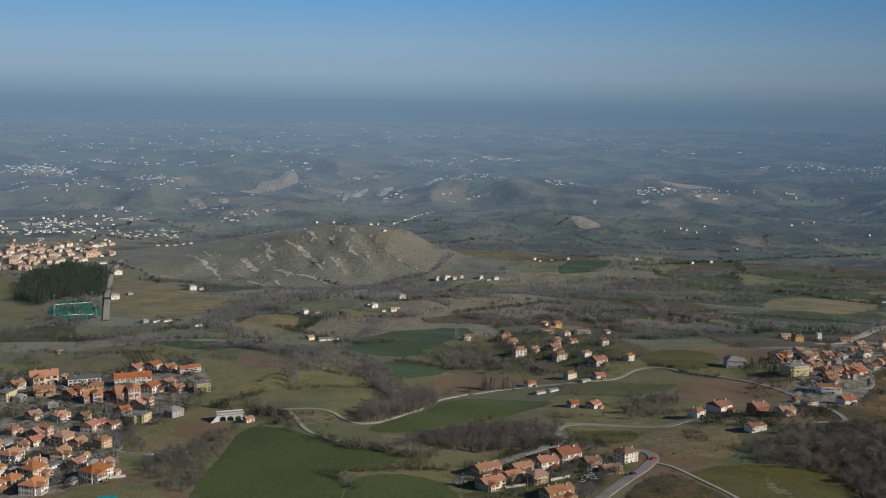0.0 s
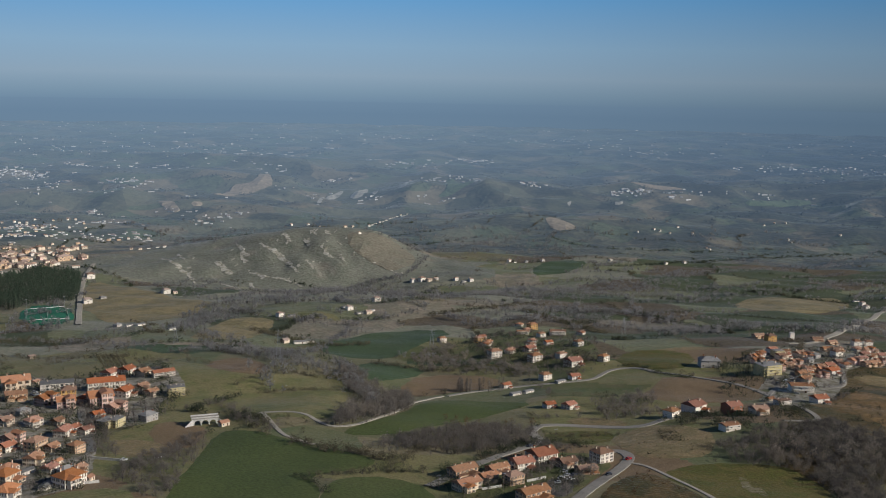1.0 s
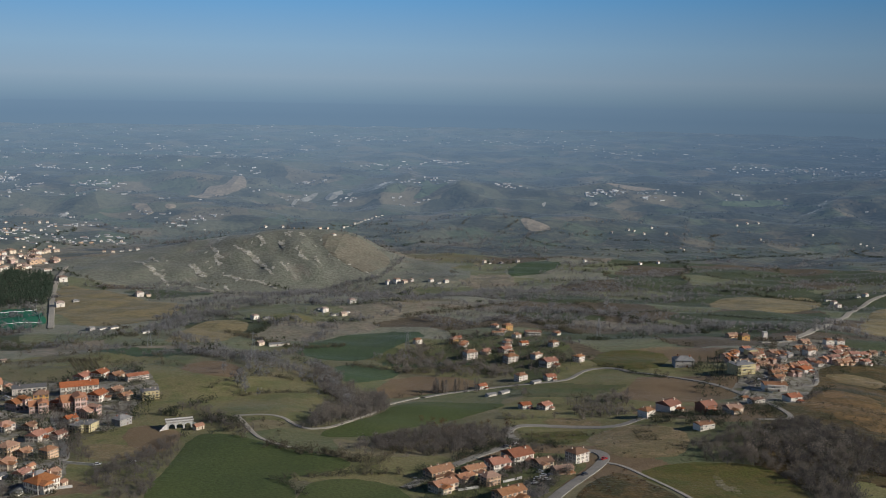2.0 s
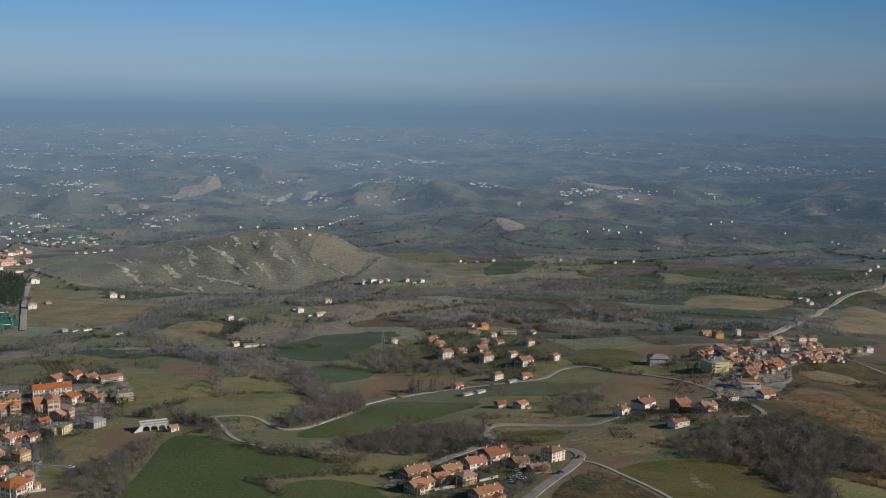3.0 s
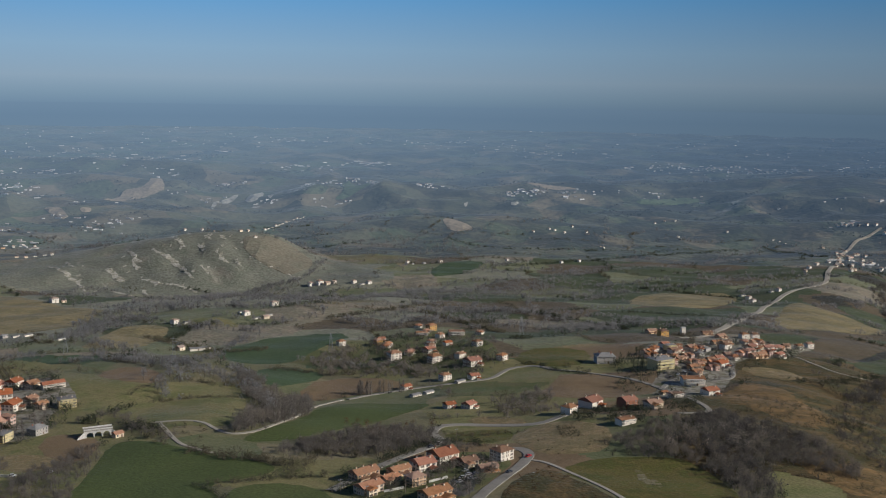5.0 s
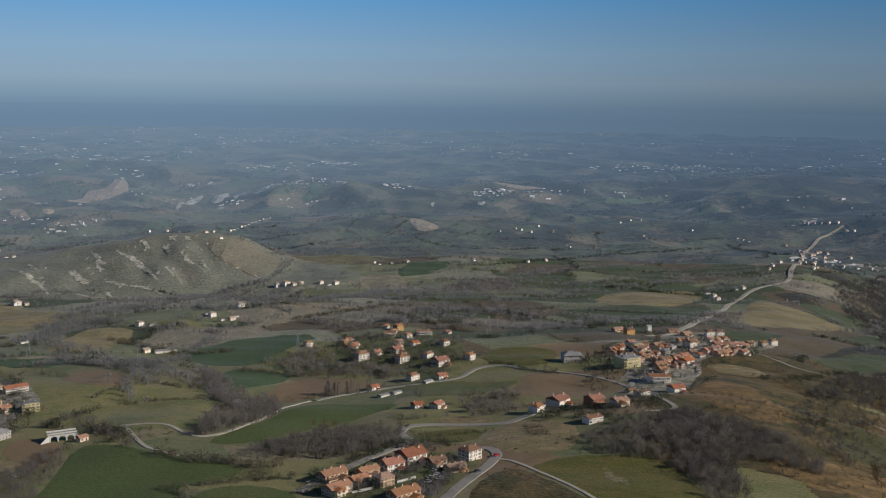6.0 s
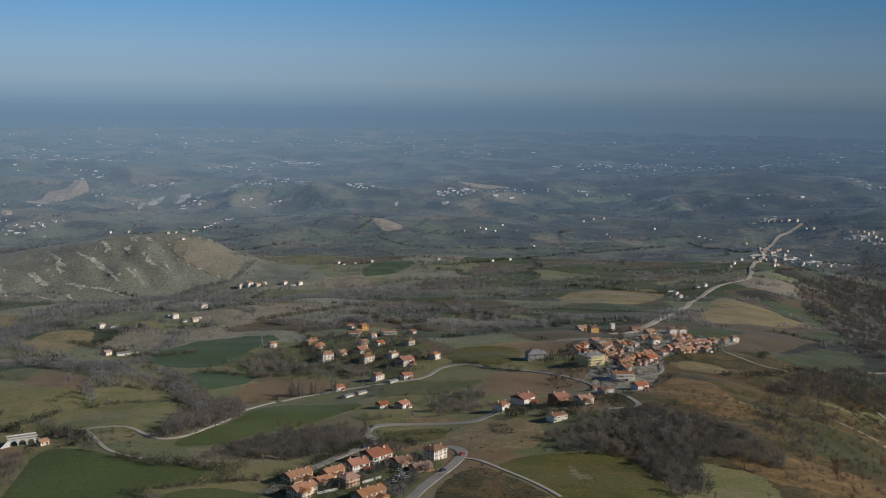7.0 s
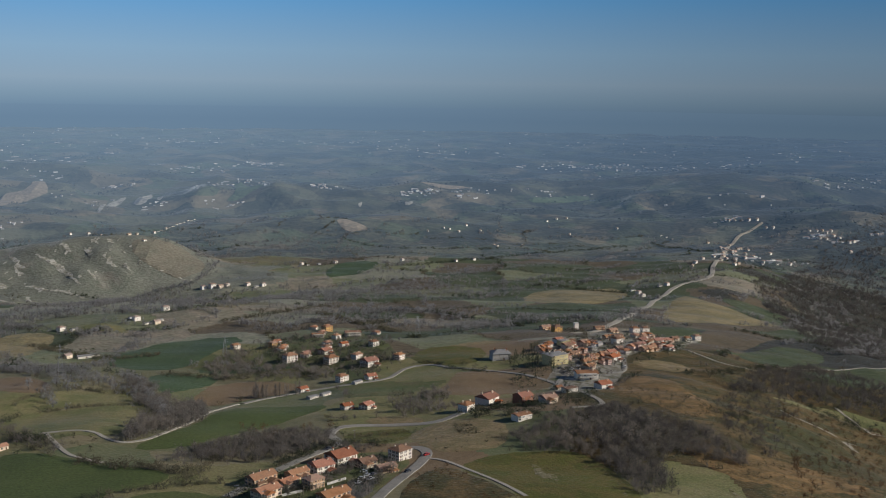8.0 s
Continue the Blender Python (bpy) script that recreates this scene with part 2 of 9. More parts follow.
BADLAND = badland_material()
FIELD = {
    "green": surface("green_crop", ((0.060, 0.082, 0.022), (0.074, 0.097, 0.026), (0.090, 0.106, 0.032)), 60, 0.9, 1.6, 0.3, SHEEN),
    "dark": surface("dark_green_crop", ((0.052, 0.082, 0.036), (0.062, 0.094, 0.042), (0.072, 0.098, 0.044)), 60, 0.9, 2.5, 0.3, SHEEN),
    "olive": surface("rough_grass", ((0.112, 0.122, 0.044), (0.154, 0.156, 0.060), (0.200, 0.176, 0.080), (0.132, 0.142, 0.050)), 26, 0.95, 1.6, 0.5, SHEEN),
    "brown": surface("ploughed_soil", ((0.150, 0.106, 0.058), (0.196, 0.138, 0.076), (0.166, 0.124, 0.064)), 30, 0.95, 1.0, 0.6, SHEEN),
    "tan": surface("dry_grass", ((0.150, 0.120, 0.058), (0.275, 0.206, 0.108), (0.172, 0.142, 0.064), (0.240, 0.176, 0.090), (0.138, 0.118, 0.052)), 14, 0.95, 1.2, 0.6, SHEEN),
    "ochre": surface("stubble", ((0.190, 0.158, 0.078), (0.262, 0.212, 0.106), (0.176, 0.154, 0.076), (0.226, 0.180, 0.090)), 32, 0.95, 3.0, 0.4, SHEEN),
    "rough": surface("brambly_slope", ((0.044, 0.038, 0.017), (0.096, 0.069, 0.027), (0.057, 0.054, 0.019), (0.132, 0.090, 0.035), (0.067, 0.061, 0.020), (0.051, 0.045, 0.018)), 60, 0.95, 2.2, 0.6, SHEEN),
    "rust_grass": surface("rusty_dry_grass", ((0.150, 0.094, 0.036), (0.245, 0.152, 0.060), (0.120, 0.084, 0.032), (0.200, 0.124, 0.048), (0.098, 0.076, 0.028)), 26, 0.95, 1.8, 0.6, SHEEN),
    "dark_slope": surface("dark_green_slope", ((0.044, 0.046, 0.018), (0.076, 0.074, 0.026), (0.056, 0.058, 0.022), (0.096, 0.080, 0.032)), 40, 0.95, 2.0, 0.6, SHEEN),
    "lawn": surface("garden_lawn", ((0.074, 0.098, 0.033), (0.111, 0.118, 0.045), (0.133, 0.116, 0.056)), 18, 0.95, 1.2, 0.4, SHEEN),
    "badland": BADLAND,
    "meadow": surface("green_hill_meadow", ((0.066, 0.074, 0.013), (0.096, 0.098, 0.018), (0.124, 0.102, 0.028), (0.078, 0.086, 0.015), (0.110, 0.086, 0.028)), 26, 0.95, 1.4, 0.5, SHEEN),
    "far_tan": surface("hazy_bare_field", ((0.22, 0.185, 0.130), (0.31, 0.255, 0.178), (0.26, 0.215, 0.15)), 45, 0.95, 8, 0.3),
    "fallow": surface("hill_fallow", ((0.168, 0.160, 0.116), (0.204, 0.184, 0.136), (0.160, 0.162, 0.118)), 55, 0.95, 5, 0.4, SHEEN),
    "scar": surface("bare_hill_clay", ((0.19, 0.185, 0.125), (0.30, 0.285, 0.22), (0.46, 0.44, 0.375), (0.23, 0.22, 0.155), (0.40, 0.385, 0.32)), 17, 0.95, 4.0, 0.7, SHEEN),
    # valley grass, fallow and crop, lightened and greyed to imitate haze
    "hazed_olive": surface("hazed_winter_grass", ((0.170, 0.172, 0.118), (0.240, 0.232, 0.168), (0.192, 0.198, 0.134), (0.260, 0.240, 0.178)), 28, 0.95, 4, 0.4, SHEEN),
    "hazed_fallow": surface("hazed_fallow", ((0.196, 0.172, 0.126), (0.250, 0.214, 0.158), (0.176, 0.166, 0.116), (0.224, 0.196, 0.146)), 24, 0.95, 4, 0.4, SHEEN),
    "hazed_green": surface("hazed_green_crop", ((0.116, 0.138, 0.072), (0.150, 0.164, 0.090), (0.176, 0.176, 0.102), (0.130, 0.148, 0.078)), 28, 0.95, 4, 0.3, SHEEN),
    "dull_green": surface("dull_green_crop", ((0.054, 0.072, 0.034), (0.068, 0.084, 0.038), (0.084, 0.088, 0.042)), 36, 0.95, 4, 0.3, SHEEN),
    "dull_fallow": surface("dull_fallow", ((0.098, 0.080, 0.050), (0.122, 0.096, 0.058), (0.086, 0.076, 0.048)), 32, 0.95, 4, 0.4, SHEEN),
    "far_green": surface("distant_green_field", ((0.10, 0.135, 0.070), (0.12, 0.155, 0.082)), 60, 0.95, 8, 0.3),
    "far_scar": surface("distant_bare_clay", ((0.20, 0.19, 0.15), (0.40, 0.38, 0.32), (0.26, 0.25, 0.20)), 20, 0.95, 6, 0.5),
    # dark scrub, its colour lowered further to imitate shade beyond the ridge
    "heath": surface("shaded_heath", ((0.028, 0.030, 0.023), (0.048, 0.045, 0.032), (0.037, 0.039, 0.028), (0.062, 0.055, 0.037)), 40, 0.95, 3.0, 0.7, SHEEN),
    "town": surface("town_ground", ((0.106, 0.112, 0.054), (0.163, 0.150, 0.102), (0.288, 0.269, 0.228), (0.125, 0.122, 0.066), (0.250, 0.237, 0.204)), 17, 0.95, 1.5, 0.4),
    "clay": surface("pale_clay", ((0.20, 0.185, 0.15), (0.30, 0.275, 0.22), (0.36, 0.33, 0.27)), 12, 0.95, 2.0, 0.8),
    "worn": surface("worn_meadow_patch", ((0.105, 0.098, 0.030), (0.215, 0.185, 0.110), (0.120, 0.108, 0.036), (0.270, 0.240, 0.165)), 7, 0.95, 1.4, 0.5, SHEEN),
    "pitch": surface("sports_turf", ((0.020, 0.135, 0.075), (0.026, 0.155, 0.085)), 30, 0.9, 2.0, 0.2),
    "yard": surface("gravel_yard", ((0.095, 0.090, 0.082), (0.135, 0.128, 0.115), (0.080, 0.074, 0.066)), 12, 0.9, 0.8, 0.3),
}
ASPHALT = surface("worn_asphalt", ((0.215, 0.200, 0.170), (0.285, 0.265, 0.228), (0.240, 0.225, 0.192)), 14, 0.85, 0.7, 0.2)
TRACK = surface("gravel_track", ((0.30, 0.275, 0.225), (0.40, 0.37, 0.305)), 8, 0.95, 0.6, 0.4)
WALLS = {n: surface(n + "_render", (tuple(0.86 * v for v in c), c, tuple(min(0.9, 1.05 * v) for v in c)), 5, 0.88, 0.35, 0.1, vary=0.10) for n, c in {
    "white": (0.78, 0.72, 0.62), "cream": (0.72, 0.60, 0.45), "pink": (0.68, 0.49, 0.41), "peach": (0.64, 0.45, 0.29), "ochre": (0.55, 0.40, 0.20),
    "yellow": (0.64, 0.55, 0.29), "orange": (0.60, 0.36, 0.12), "grey": (0.36, 0.34, 0.31), "brick": (0.33, 0.15, 0.09)}.items()}
ROOFS = {n: surface(n + "_tiles", c, 4, 0.85, 0.45, 0.7, vary=0.3, faded=0.25) for n, c in {
    "red": ((0.240, 0.088, 0.044), (0.320, 0.124, 0.064), (0.275, 0.116, 0.064)), "orange": ((0.330, 0.142, 0.064), (0.405, 0.186, 0.090), (0.330, 0.160, 0.084)),
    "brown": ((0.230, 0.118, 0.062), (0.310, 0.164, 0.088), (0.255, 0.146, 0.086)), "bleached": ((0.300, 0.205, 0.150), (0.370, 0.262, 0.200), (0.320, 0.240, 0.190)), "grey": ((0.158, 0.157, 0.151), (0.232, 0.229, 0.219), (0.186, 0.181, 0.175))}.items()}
GLASS = surface("window_glass", ((0.02, 0.025, 0.03), (0.035, 0.04, 0.045)), 2, 0.12, specular=0.6, bump=0)
FRAME = surface("painted_frame", ((0.5, 0.48, 0.44), (0.6, 0.58, 0.54)), 1, 0.6, bump=0)
SHUTTER = surface("brown_shutter", ((0.10, 0.055, 0.03), (0.16, 0.09, 0.05)), 1, 0.7, bump=0)
CONCRETE = surface("pale_concrete", ((0.42, 0.41, 0.38), (0.52, 0.51, 0.47), (0.46, 0.44, 0.40)), 5, 0.9, 0.5, 0.3)
BARK = surface("grey_bark", ((0.095, 0.082, 0.070), (0.135, 0.115, 0.098)), 1.5, 0.95, 0.2, 0.5)
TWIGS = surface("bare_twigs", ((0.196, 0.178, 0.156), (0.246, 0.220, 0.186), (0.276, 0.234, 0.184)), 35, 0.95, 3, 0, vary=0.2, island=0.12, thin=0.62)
RUSTY = surface("rusty_leaves", ((0.096, 0.052, 0.022), (0.128, 0.072, 0.032)), 20, 0.95, 3, 0, vary=0.2, island=0.12, thin=0.3)
EVERGREEN = surface("evergreen_leaves", ((0.037, 0.047, 0.026), (0.052, 0.062, 0.035), (0.065, 0.073, 0.040)), 20, 0.9, 3, 0, vary=0.2, island=0.15, thin=0.3)
SCRUB = surface("scrub_leaves", ((0.090, 0.087, 0.051), (0.116, 0.106, 0.065), (0.143, 0.117, 0.075)), 28, 0.95, 3, 0, vary=0.2, island=0.15, thin=0.3)
STEEL = surface("galvanised_steel", ((0.35, 0.36, 0.37), (0.45, 0.46, 0.47)), 2, 0.5, metal=0.6, bump=0)
WOODEN = surface("weathered_pole", ((0.16, 0.13, 0.10), (0.24, 0.20, 0.16)), 1, 0.9, 0.2, 0.3)
# far woods, walls and roofs: haze put into emission and base colour
FAR_TWIGS = paint_haze(surface("far_bare_woods", ((0.070, 0.074, 0.062), (0.096, 0.096, 0.078)), 60, 0.95, 6, 0, island=0.2))
FAR_WALL = paint_haze(surface("far_pale_walls", ((0.50, 0.48, 0.44), (0.62, 0.60, 0.55)), 40, 0.9, 5, 0, island=0.35), thinnest=1.15)
FAR_ROOF = paint_haze(surface("far_tiled_roofs", ((0.30, 0.21, 0.16), (0.36, 0.27, 0.21)), 40, 0.9, 5, 0, island=0.3))
# the same painted haze on the far fields
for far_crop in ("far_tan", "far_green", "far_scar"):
    paint_haze(FIELD[far_crop])
TEAL = surface("teal_sheeting", ((0.02, 0.20, 0.20), (0.03, 0.26, 0.26)), 3, 0.5, 0.5, 0.3)
TYRE = surface("tyre_rubber", ((0.02, 0.02, 0.02), (0.03, 0.03, 0.03)), 1, 0.9, bump=0)
PAINT = {n: surface(n + "_car_paint", (c, tuple(1.1 * v for v in c)), 2, 0.3, bump=0, specular=0.5) for n, c in {"red": (0.45, 0.03, 0.03), "white": (0.65, 0.65, 0.63), "silver": (0.38, 0.39, 0.40), "dark": (0.04, 0.045, 0.06)}.items()}
LINE = surface("white_line_paint", ((0.6, 0.62, 0.6), (0.7, 0.72, 0.7)), 2, 0.8, bump=0)
PINE = surface("pine_needles", ((0.043, 0.068, 0.043), (0.058, 0.088, 0.056), (0.072, 0.102, 0.063)), 30, 0.9, 4, 0, island=0.15, thin=0.3)
# darker copy of the bare twigs; beyond the ridge it imitates shade
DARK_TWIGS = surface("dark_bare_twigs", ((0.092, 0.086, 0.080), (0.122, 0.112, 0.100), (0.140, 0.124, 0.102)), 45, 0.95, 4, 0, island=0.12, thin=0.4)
# mid-distance copy of the bare twigs, painted paler and greyer as haze
HAZED_TWIGS = surface("hazed_bare_twigs", ((0.272, 0.270, 0.264), (0.326, 0.318, 0.306), (0.356, 0.338, 0.314)), 45, 0.95, 4, 0, island=0.12, thin=0.65)


# ---- the lie of the land: metres, z up, y ahead, the camera hovers over the origin ----
PROFILE_R = (0, 300, 450, 600, 900, 1200, 1700, 2300, 2800, 3300, 3800, 4200, 4600, 4760)
PROFILE_Z = (128, 118, 108, 90, 62, 30, -17, -42, -16, 26, 70, 105, 134, 142)
# hills and hollows: x, y, reach along x, reach along y, turn, height
HILLS = (
    (-330, 1700, 330, 110, 0.0, -26), (-1020, 2250, 200, 260, 0.0, 24),
    (330, 1020, 130, 420, -0.32, 16), (740, 1780, 120, 360, -0.40, 26), (1040, 1500, 260, 420, -0.45, -80),
    (430, 640, 110, 190, -0.30, -26), (-60, 900, 160, 200, 0.1, -9), (70, 1010, 110, 110, 0.0, 10),
    (-240, 860, 130, 120, 0.0, 6), (250, 640, 140, 110, 0.3, 7), (-150, 1350, 150, 120, 0.2, 12),
    (420, 3000, 420, 150, 0.1, 45), (-300, 2950, 500, 140, -0.08, 34), (-900, 3300, 380, 150, 0.05, 30),
    (120, 2500, 300, 120, -0.15, 20), (1250, 3000, 300, 240, -0.2, 40), (1300, 2350, 200, 260, -0.5, 34),
)


# the clay ridge: places along x and how high its crest stands there
RIDGE_X = (-900, -755, -696, -637, -579, -510, -452, -406, -349, -293, -259, -225, -196, -160)
RIDGE_H = (0, 2, 11, 22, 31, 40, 49, 56, 57, 53, 41, 24, 8, 0)


def ripple(x, y, seed):
    """Smooth lattice noise from -1 to 1 over numbers or arrays."""
    i, j = np.floor(x), np.floor(y)
    u, v = x - i, y - j
    u, v = u * u * (3 - 2 * u), v * v * (3 - 2 * v)

    def dot(a, b):
        q = np.sin(a * 127.1 + b * 311.7 + seed * 74.7) * 43758.5453
        return 2 * (q - np.floor(q)) - 1
    return (dot(i, j) * (1 - u) + dot(i + 1, j) * u) * (1 - v) + (dot(i, j + 1) * (1 - u) + dot(i + 1, j + 1) * u) * v


def ground_z(x, y):
    """Height of the ground at x, y (numbers or arrays)."""
    x, y = np.asarray(x, float), np.asarray(y, float)
    r = np.hypot(x, y)
    z = sum(np.interp(r + d, PROFILE_R, PROFILE_Z) for d in (-120, -60, 0, 60, 120)) / 5
    for hx, hy, ax, ay, turn, h in HILLS:
        c, s = math.cos(turn), math.sin(turn)
        u, v = ((x - hx) * c + (y - hy) * s) / ax, ((y - hy) * c - (x - hx) * s) / ay
        z = z + h * np.exp(-(u * u + v * v))
    crest = sum(np.interp(x + d, RIDGE_X, RIDGE_H) for d in (-24, 0, 24)) / 3
    z = z + crest * np.exp(-((y - 2040) / np.where(y < 2040, 165.0, 130.0)) ** 2)
    near = np.clip((r - 250) / 500, 0, 1)
    far = np.clip((r - 2200) / 700, 0, 1) * (1 - 0.78 * np.clip((r - 2900) / 900, 0, 1)) * np.clip((4700 - r) / 600, 0, 1)
    z = z + near * (2.6 * np.sin(x / 47 + 1.3 * np.sin(y / 83)) * np.sin(y / 61 + 0.7) + 1.1 * np.sin(x / 19 + y / 31) * np.sin(y / 23 - x / 41))
    z = z + far * (26 * ripple(x / 380 + y / 900, y / 190, 1) + 13 * (1 - 2 * np.abs(ripple(x / 190, y / 130 + x / 400, 2))) + 5 * ripple(x / 62, y / 52, 3))
    z = z + near * 2.0 * ripple(x / 70, y / 60, 4)
    # spurs and gullies on the near hillside
    slope = np.exp(-(((x - 440) / 170) ** 2 + ((y - 720) / 240) ** 2))
    z = z + slope * (6 * np.abs(ripple(x / 60 + y / 70, y / 120 - x / 200, 8)) + 1.2 * ripple(x / 17, y / 24, 9) - 2)
    # gullies down the bare clay face
    face = np.exp(-(((x + 430) / 330) ** 2 + ((y - 1900) / 130) ** 2))
    return z + face * (6 * np.abs(ripple(x / 62 + y / 150, y / 120, 5)) + 2.6 * np.abs(ripple(x / 27 - y / 200, y / 60, 6)) + 0.9 * ripple(x / 14, y / 22, 7) - 2.6)


# ---- builders ----
def mesh_object(name, verts, faces, material, parent=None, label=""):
    data = bpy.data.meshes.new(name)
    data.from_pydata([tuple(v) for v in verts], [], [tuple(f) for f in faces])
    for m in (material if isinstance(material, (list, tuple)) else [material]):
        data.materials.append(m)
    ob = new(name, data)
    ob.parent = parent
    if label:
        ob["label"] = label
    return ob


def part(name, bm, material, parent, label=""):
    data = bpy.data.meshes.new(name)
    bm.to_mesh(data)
    bm.free()
    for m in (material if isinstance(material, (list, tuple)) else [material]):
        data.materials.append(m)
    ob = new(name, data)
    ob.parent = parent
    if label:
        ob["label"] = label
    return ob


def share(name, ob, parent, m):
    """One more piece on the mesh of ob."""
    c = new(name, ob.data)
    c.parent, c.matrix_basis = parent, m
    return c


def box(bm, x0, y0, z0, x1, y1, z1, slot=0, m=None):
    v = [bm.verts.new((x, y, z)) for z in (z0, z1) for x, y in ((x0, y0), (x1, y0), (x1, y1), (x0, y1))]
    if m:
        for w in v:
            w.co = m @ w.co
    for f in ((3, 2, 1, 0), (4, 5, 6, 7), (0, 1, 5, 4), (1, 2, 6, 5), (2, 3, 7, 6), (3, 0, 4, 7)):
        bm.faces.new([v[i] for i in f]).material_index = slot
    return v


def tube(bm, a, b, ra, rb, sides=5):
    """A tapered stick from a to b."""
    a, b = Vector(a), Vector(b)
    turn = (b - a).to_track_quat("Z", "Y").to_matrix()
    rings = []
    for p, r in ((a, ra), (b, rb)):
        rings.append([bm.verts.new(p + turn @ Vector((r * math.cos(6.2832 * i / sides), r * math.sin(6.2832 * i / sides), 0))) for i in range(sides)])
    for i in range(sides):
        j = (i + 1) % sides
        bm.faces.new((rings[0][i], rings[0][j], rings[1][j], rings[1][i]))
    bm.faces.new(rings[1])
    bm.faces.new(rings[0][::-1])


def smooth_line(points, rounds=2, closed=False):
    """Chaikin's corner cutting."""
    p = [Vector(q) for q in points]
    for _ in range(rounds):
        out = [] if closed else [p[0]]
        for a, b in zip(p, p[1:] + (p[:1] if closed else [])):
            out += [a * 0.75 + b * 0.25, a * 0.25 + b * 0.75]
        p = out if closed else out + [p[-1]]
    return p


def lift(x, y, k=1.0):
    return float(ground_z(x, y)) + k * (0.05 + 0.00012 * math.hypot(x, y) + 0.5 * (math.hypot(x, y) / 1500) ** 2)


TILLED = []


def tilled(x, y):
    """Which of these places lie well inside a cultivated field."""
    hit = np.zeros(len(x), bool)
    for outline in TILLED:
        centre = outline.mean(0)
        ring_in = centre + (outline - centre) * 0.94
        odd = np.zeros(len(x), bool)
        for (ax, ay), (bx, by) in zip(ring_in, np.roll(ring_in, -1, 0)):
            if ay != by:
                odd ^= ((ay > y) != (by > y)) & (x < (bx - ax) * (y - ay) / (by - ay) + ax)
        hit |= odd
    return hit


def drape(name, outline, material, label, category="field", k=1.0, wobble=1.0):
    """A field laid over the ground, with a slightly uneven edge."""
    edge = smooth_line(outline, 1, True)
    if category == "field":
        TILLED.append(np.array([tuple(q) for q in outline]))
    r = math.hypot(*edge[0])
    step = max(2.5, r * 0.006)
    line = []
    for a, b in zip(edge, edge[1:] + edge[:1]):
        n = max(1, int((b - a).length / step))
        for i in range(n):
            p = a.lerp(b, i / n)
            w = noise.noise_vector((p.x / 9, p.y / 9, 0.5)) * wobble * (0.6 + r / 900)
            line.append(Vector((p.x + w.x, p.y + w.y)))
    n = len(line)
    lo, hi = np.min([tuple(p) for p in line], 0), np.max([tuple(p) for p in line], 0)
    inner = [Vector((x, y)) for x in np.arange(lo[0] + step, hi[0], 2 * step) for y in np.arange(lo[1] + step, hi[1], 2 * step)]
    v, _, f, *_ = delaunay_2d_cdt(line + inner, [], [list(range(n))], 1, 1e-4)
    ob = mesh_object(name, [(p.x, p.y, lift(p.x, p.y, k * (0.25 if i < n else 1))) for i, p in enumerate(v)], f, material)
    return tagged(ob, label, category, kind="structure")


def ribbon(name, points, width, material, label, category="road", k=1.8):
    """A road or track laid over the ground, with a slightly raised crown and dropped edges."""
    p = smooth_line(points, 3)
    fine = []
    for a, b in zip(p, p[1:]):
        n = max(1, int((b - a).length / max(4, math.hypot(*a) * 0.008)))
        fine += [a.lerp(b, i / n) for i in range(n)]
    fine.append(p[-1])
    verts, faces = [], []
    for i, q in enumerate(fine):
        d = (fine[min(i + 1, len(fine) - 1)] - fine[max(i - 1, 0)]).normalized()
        side = Vector((-d.y, d.x))
        w = width * (1 + 0.10 * noise.noise((q.x / 12, q.y / 12, 0)))
        for s, drop in ((-0.53, -0.5), (-0.48, 0), (0, 0.06), (0.48, 0), (0.53, -0.5)):
            e = q + side * w * s
            verts.append((e.x, e.y, lift(e.x, e.y, k) + drop))
    for i in range(len(fine) - 1):
        for j in range(4):
            a = 5 * i + j
            faces.append((a, a + 5, a + 6, a + 1))
    return tagged(mesh_object(name, verts, faces, material), label, category, kind="structure")


# ---- the ground, one sheet to the coast, and what lies beyond ----
def sheet(name, radii, material, label, category):
    """Ground between rings of those distances; finer ahead than behind."""
    angles = np.radians(np.concatenate((np.arange(-180, -36, 6.0), np.arange(-36, 36, 0.22), np.arange(36, 180, 6.0))))
    a, r = np.meshgrid(angles, radii)
    x, y = r * np.sin(a), r * np.cos(a)
    verts = np.stack((x, y, ground_z(x, y)), -1).reshape(-1, 3)
    n, m = len(radii), len(angles)
    i, j = np.meshgrid(np.arange(n - 1), np.arange(m), indexing="ij")
    k = (j + 1) % m
    faces = np.stack((i * m + j, (i + 1) * m + j, (i + 1) * m + k, i * m + k), -1).reshape(-1, 4).tolist()
    if radii[0] < 100:
        faces.append(list(range(m)))
    ob = mesh_object(name, verts.tolist(), faces, material)
    ob.data.polygons.foreach_set("use_smooth", [True] * len(ob.data.polygons))
    return tagged(ob, label, category, kind="structure")


RINGS = 300 * np.exp(np.arange(0, math.log(4700 / 300), 0.0062))
EDGE = int(np.searchsorted(RINGS, 2130))
ground = sheet("ground", np.concatenate(((40, 120, 200, 260), RINGS[:EDGE + 1])), PASTURE, "winter countryside of olive pasture, fallow fields and scrub", "ground")


# the small fields of the valley: a cell round each of these centres
def field_centres():
    rng = random.Random(31)
    out = []
    while len(out) < 420:
        a, r = radians(rng.uniform(-36, 36)), math.sqrt(rng.uniform(420 ** 2, 2650 ** 2))
        p = (r * math.sin(a), r * math.cos(a))
        if all((p[0] - q[0]) ** 2 + (p[1] - q[1]) ** 2 > (45 + 0.018 * r) ** 2 for q in out):
            out.append(p)
    return np.array(out)


CENTRES = field_centres()


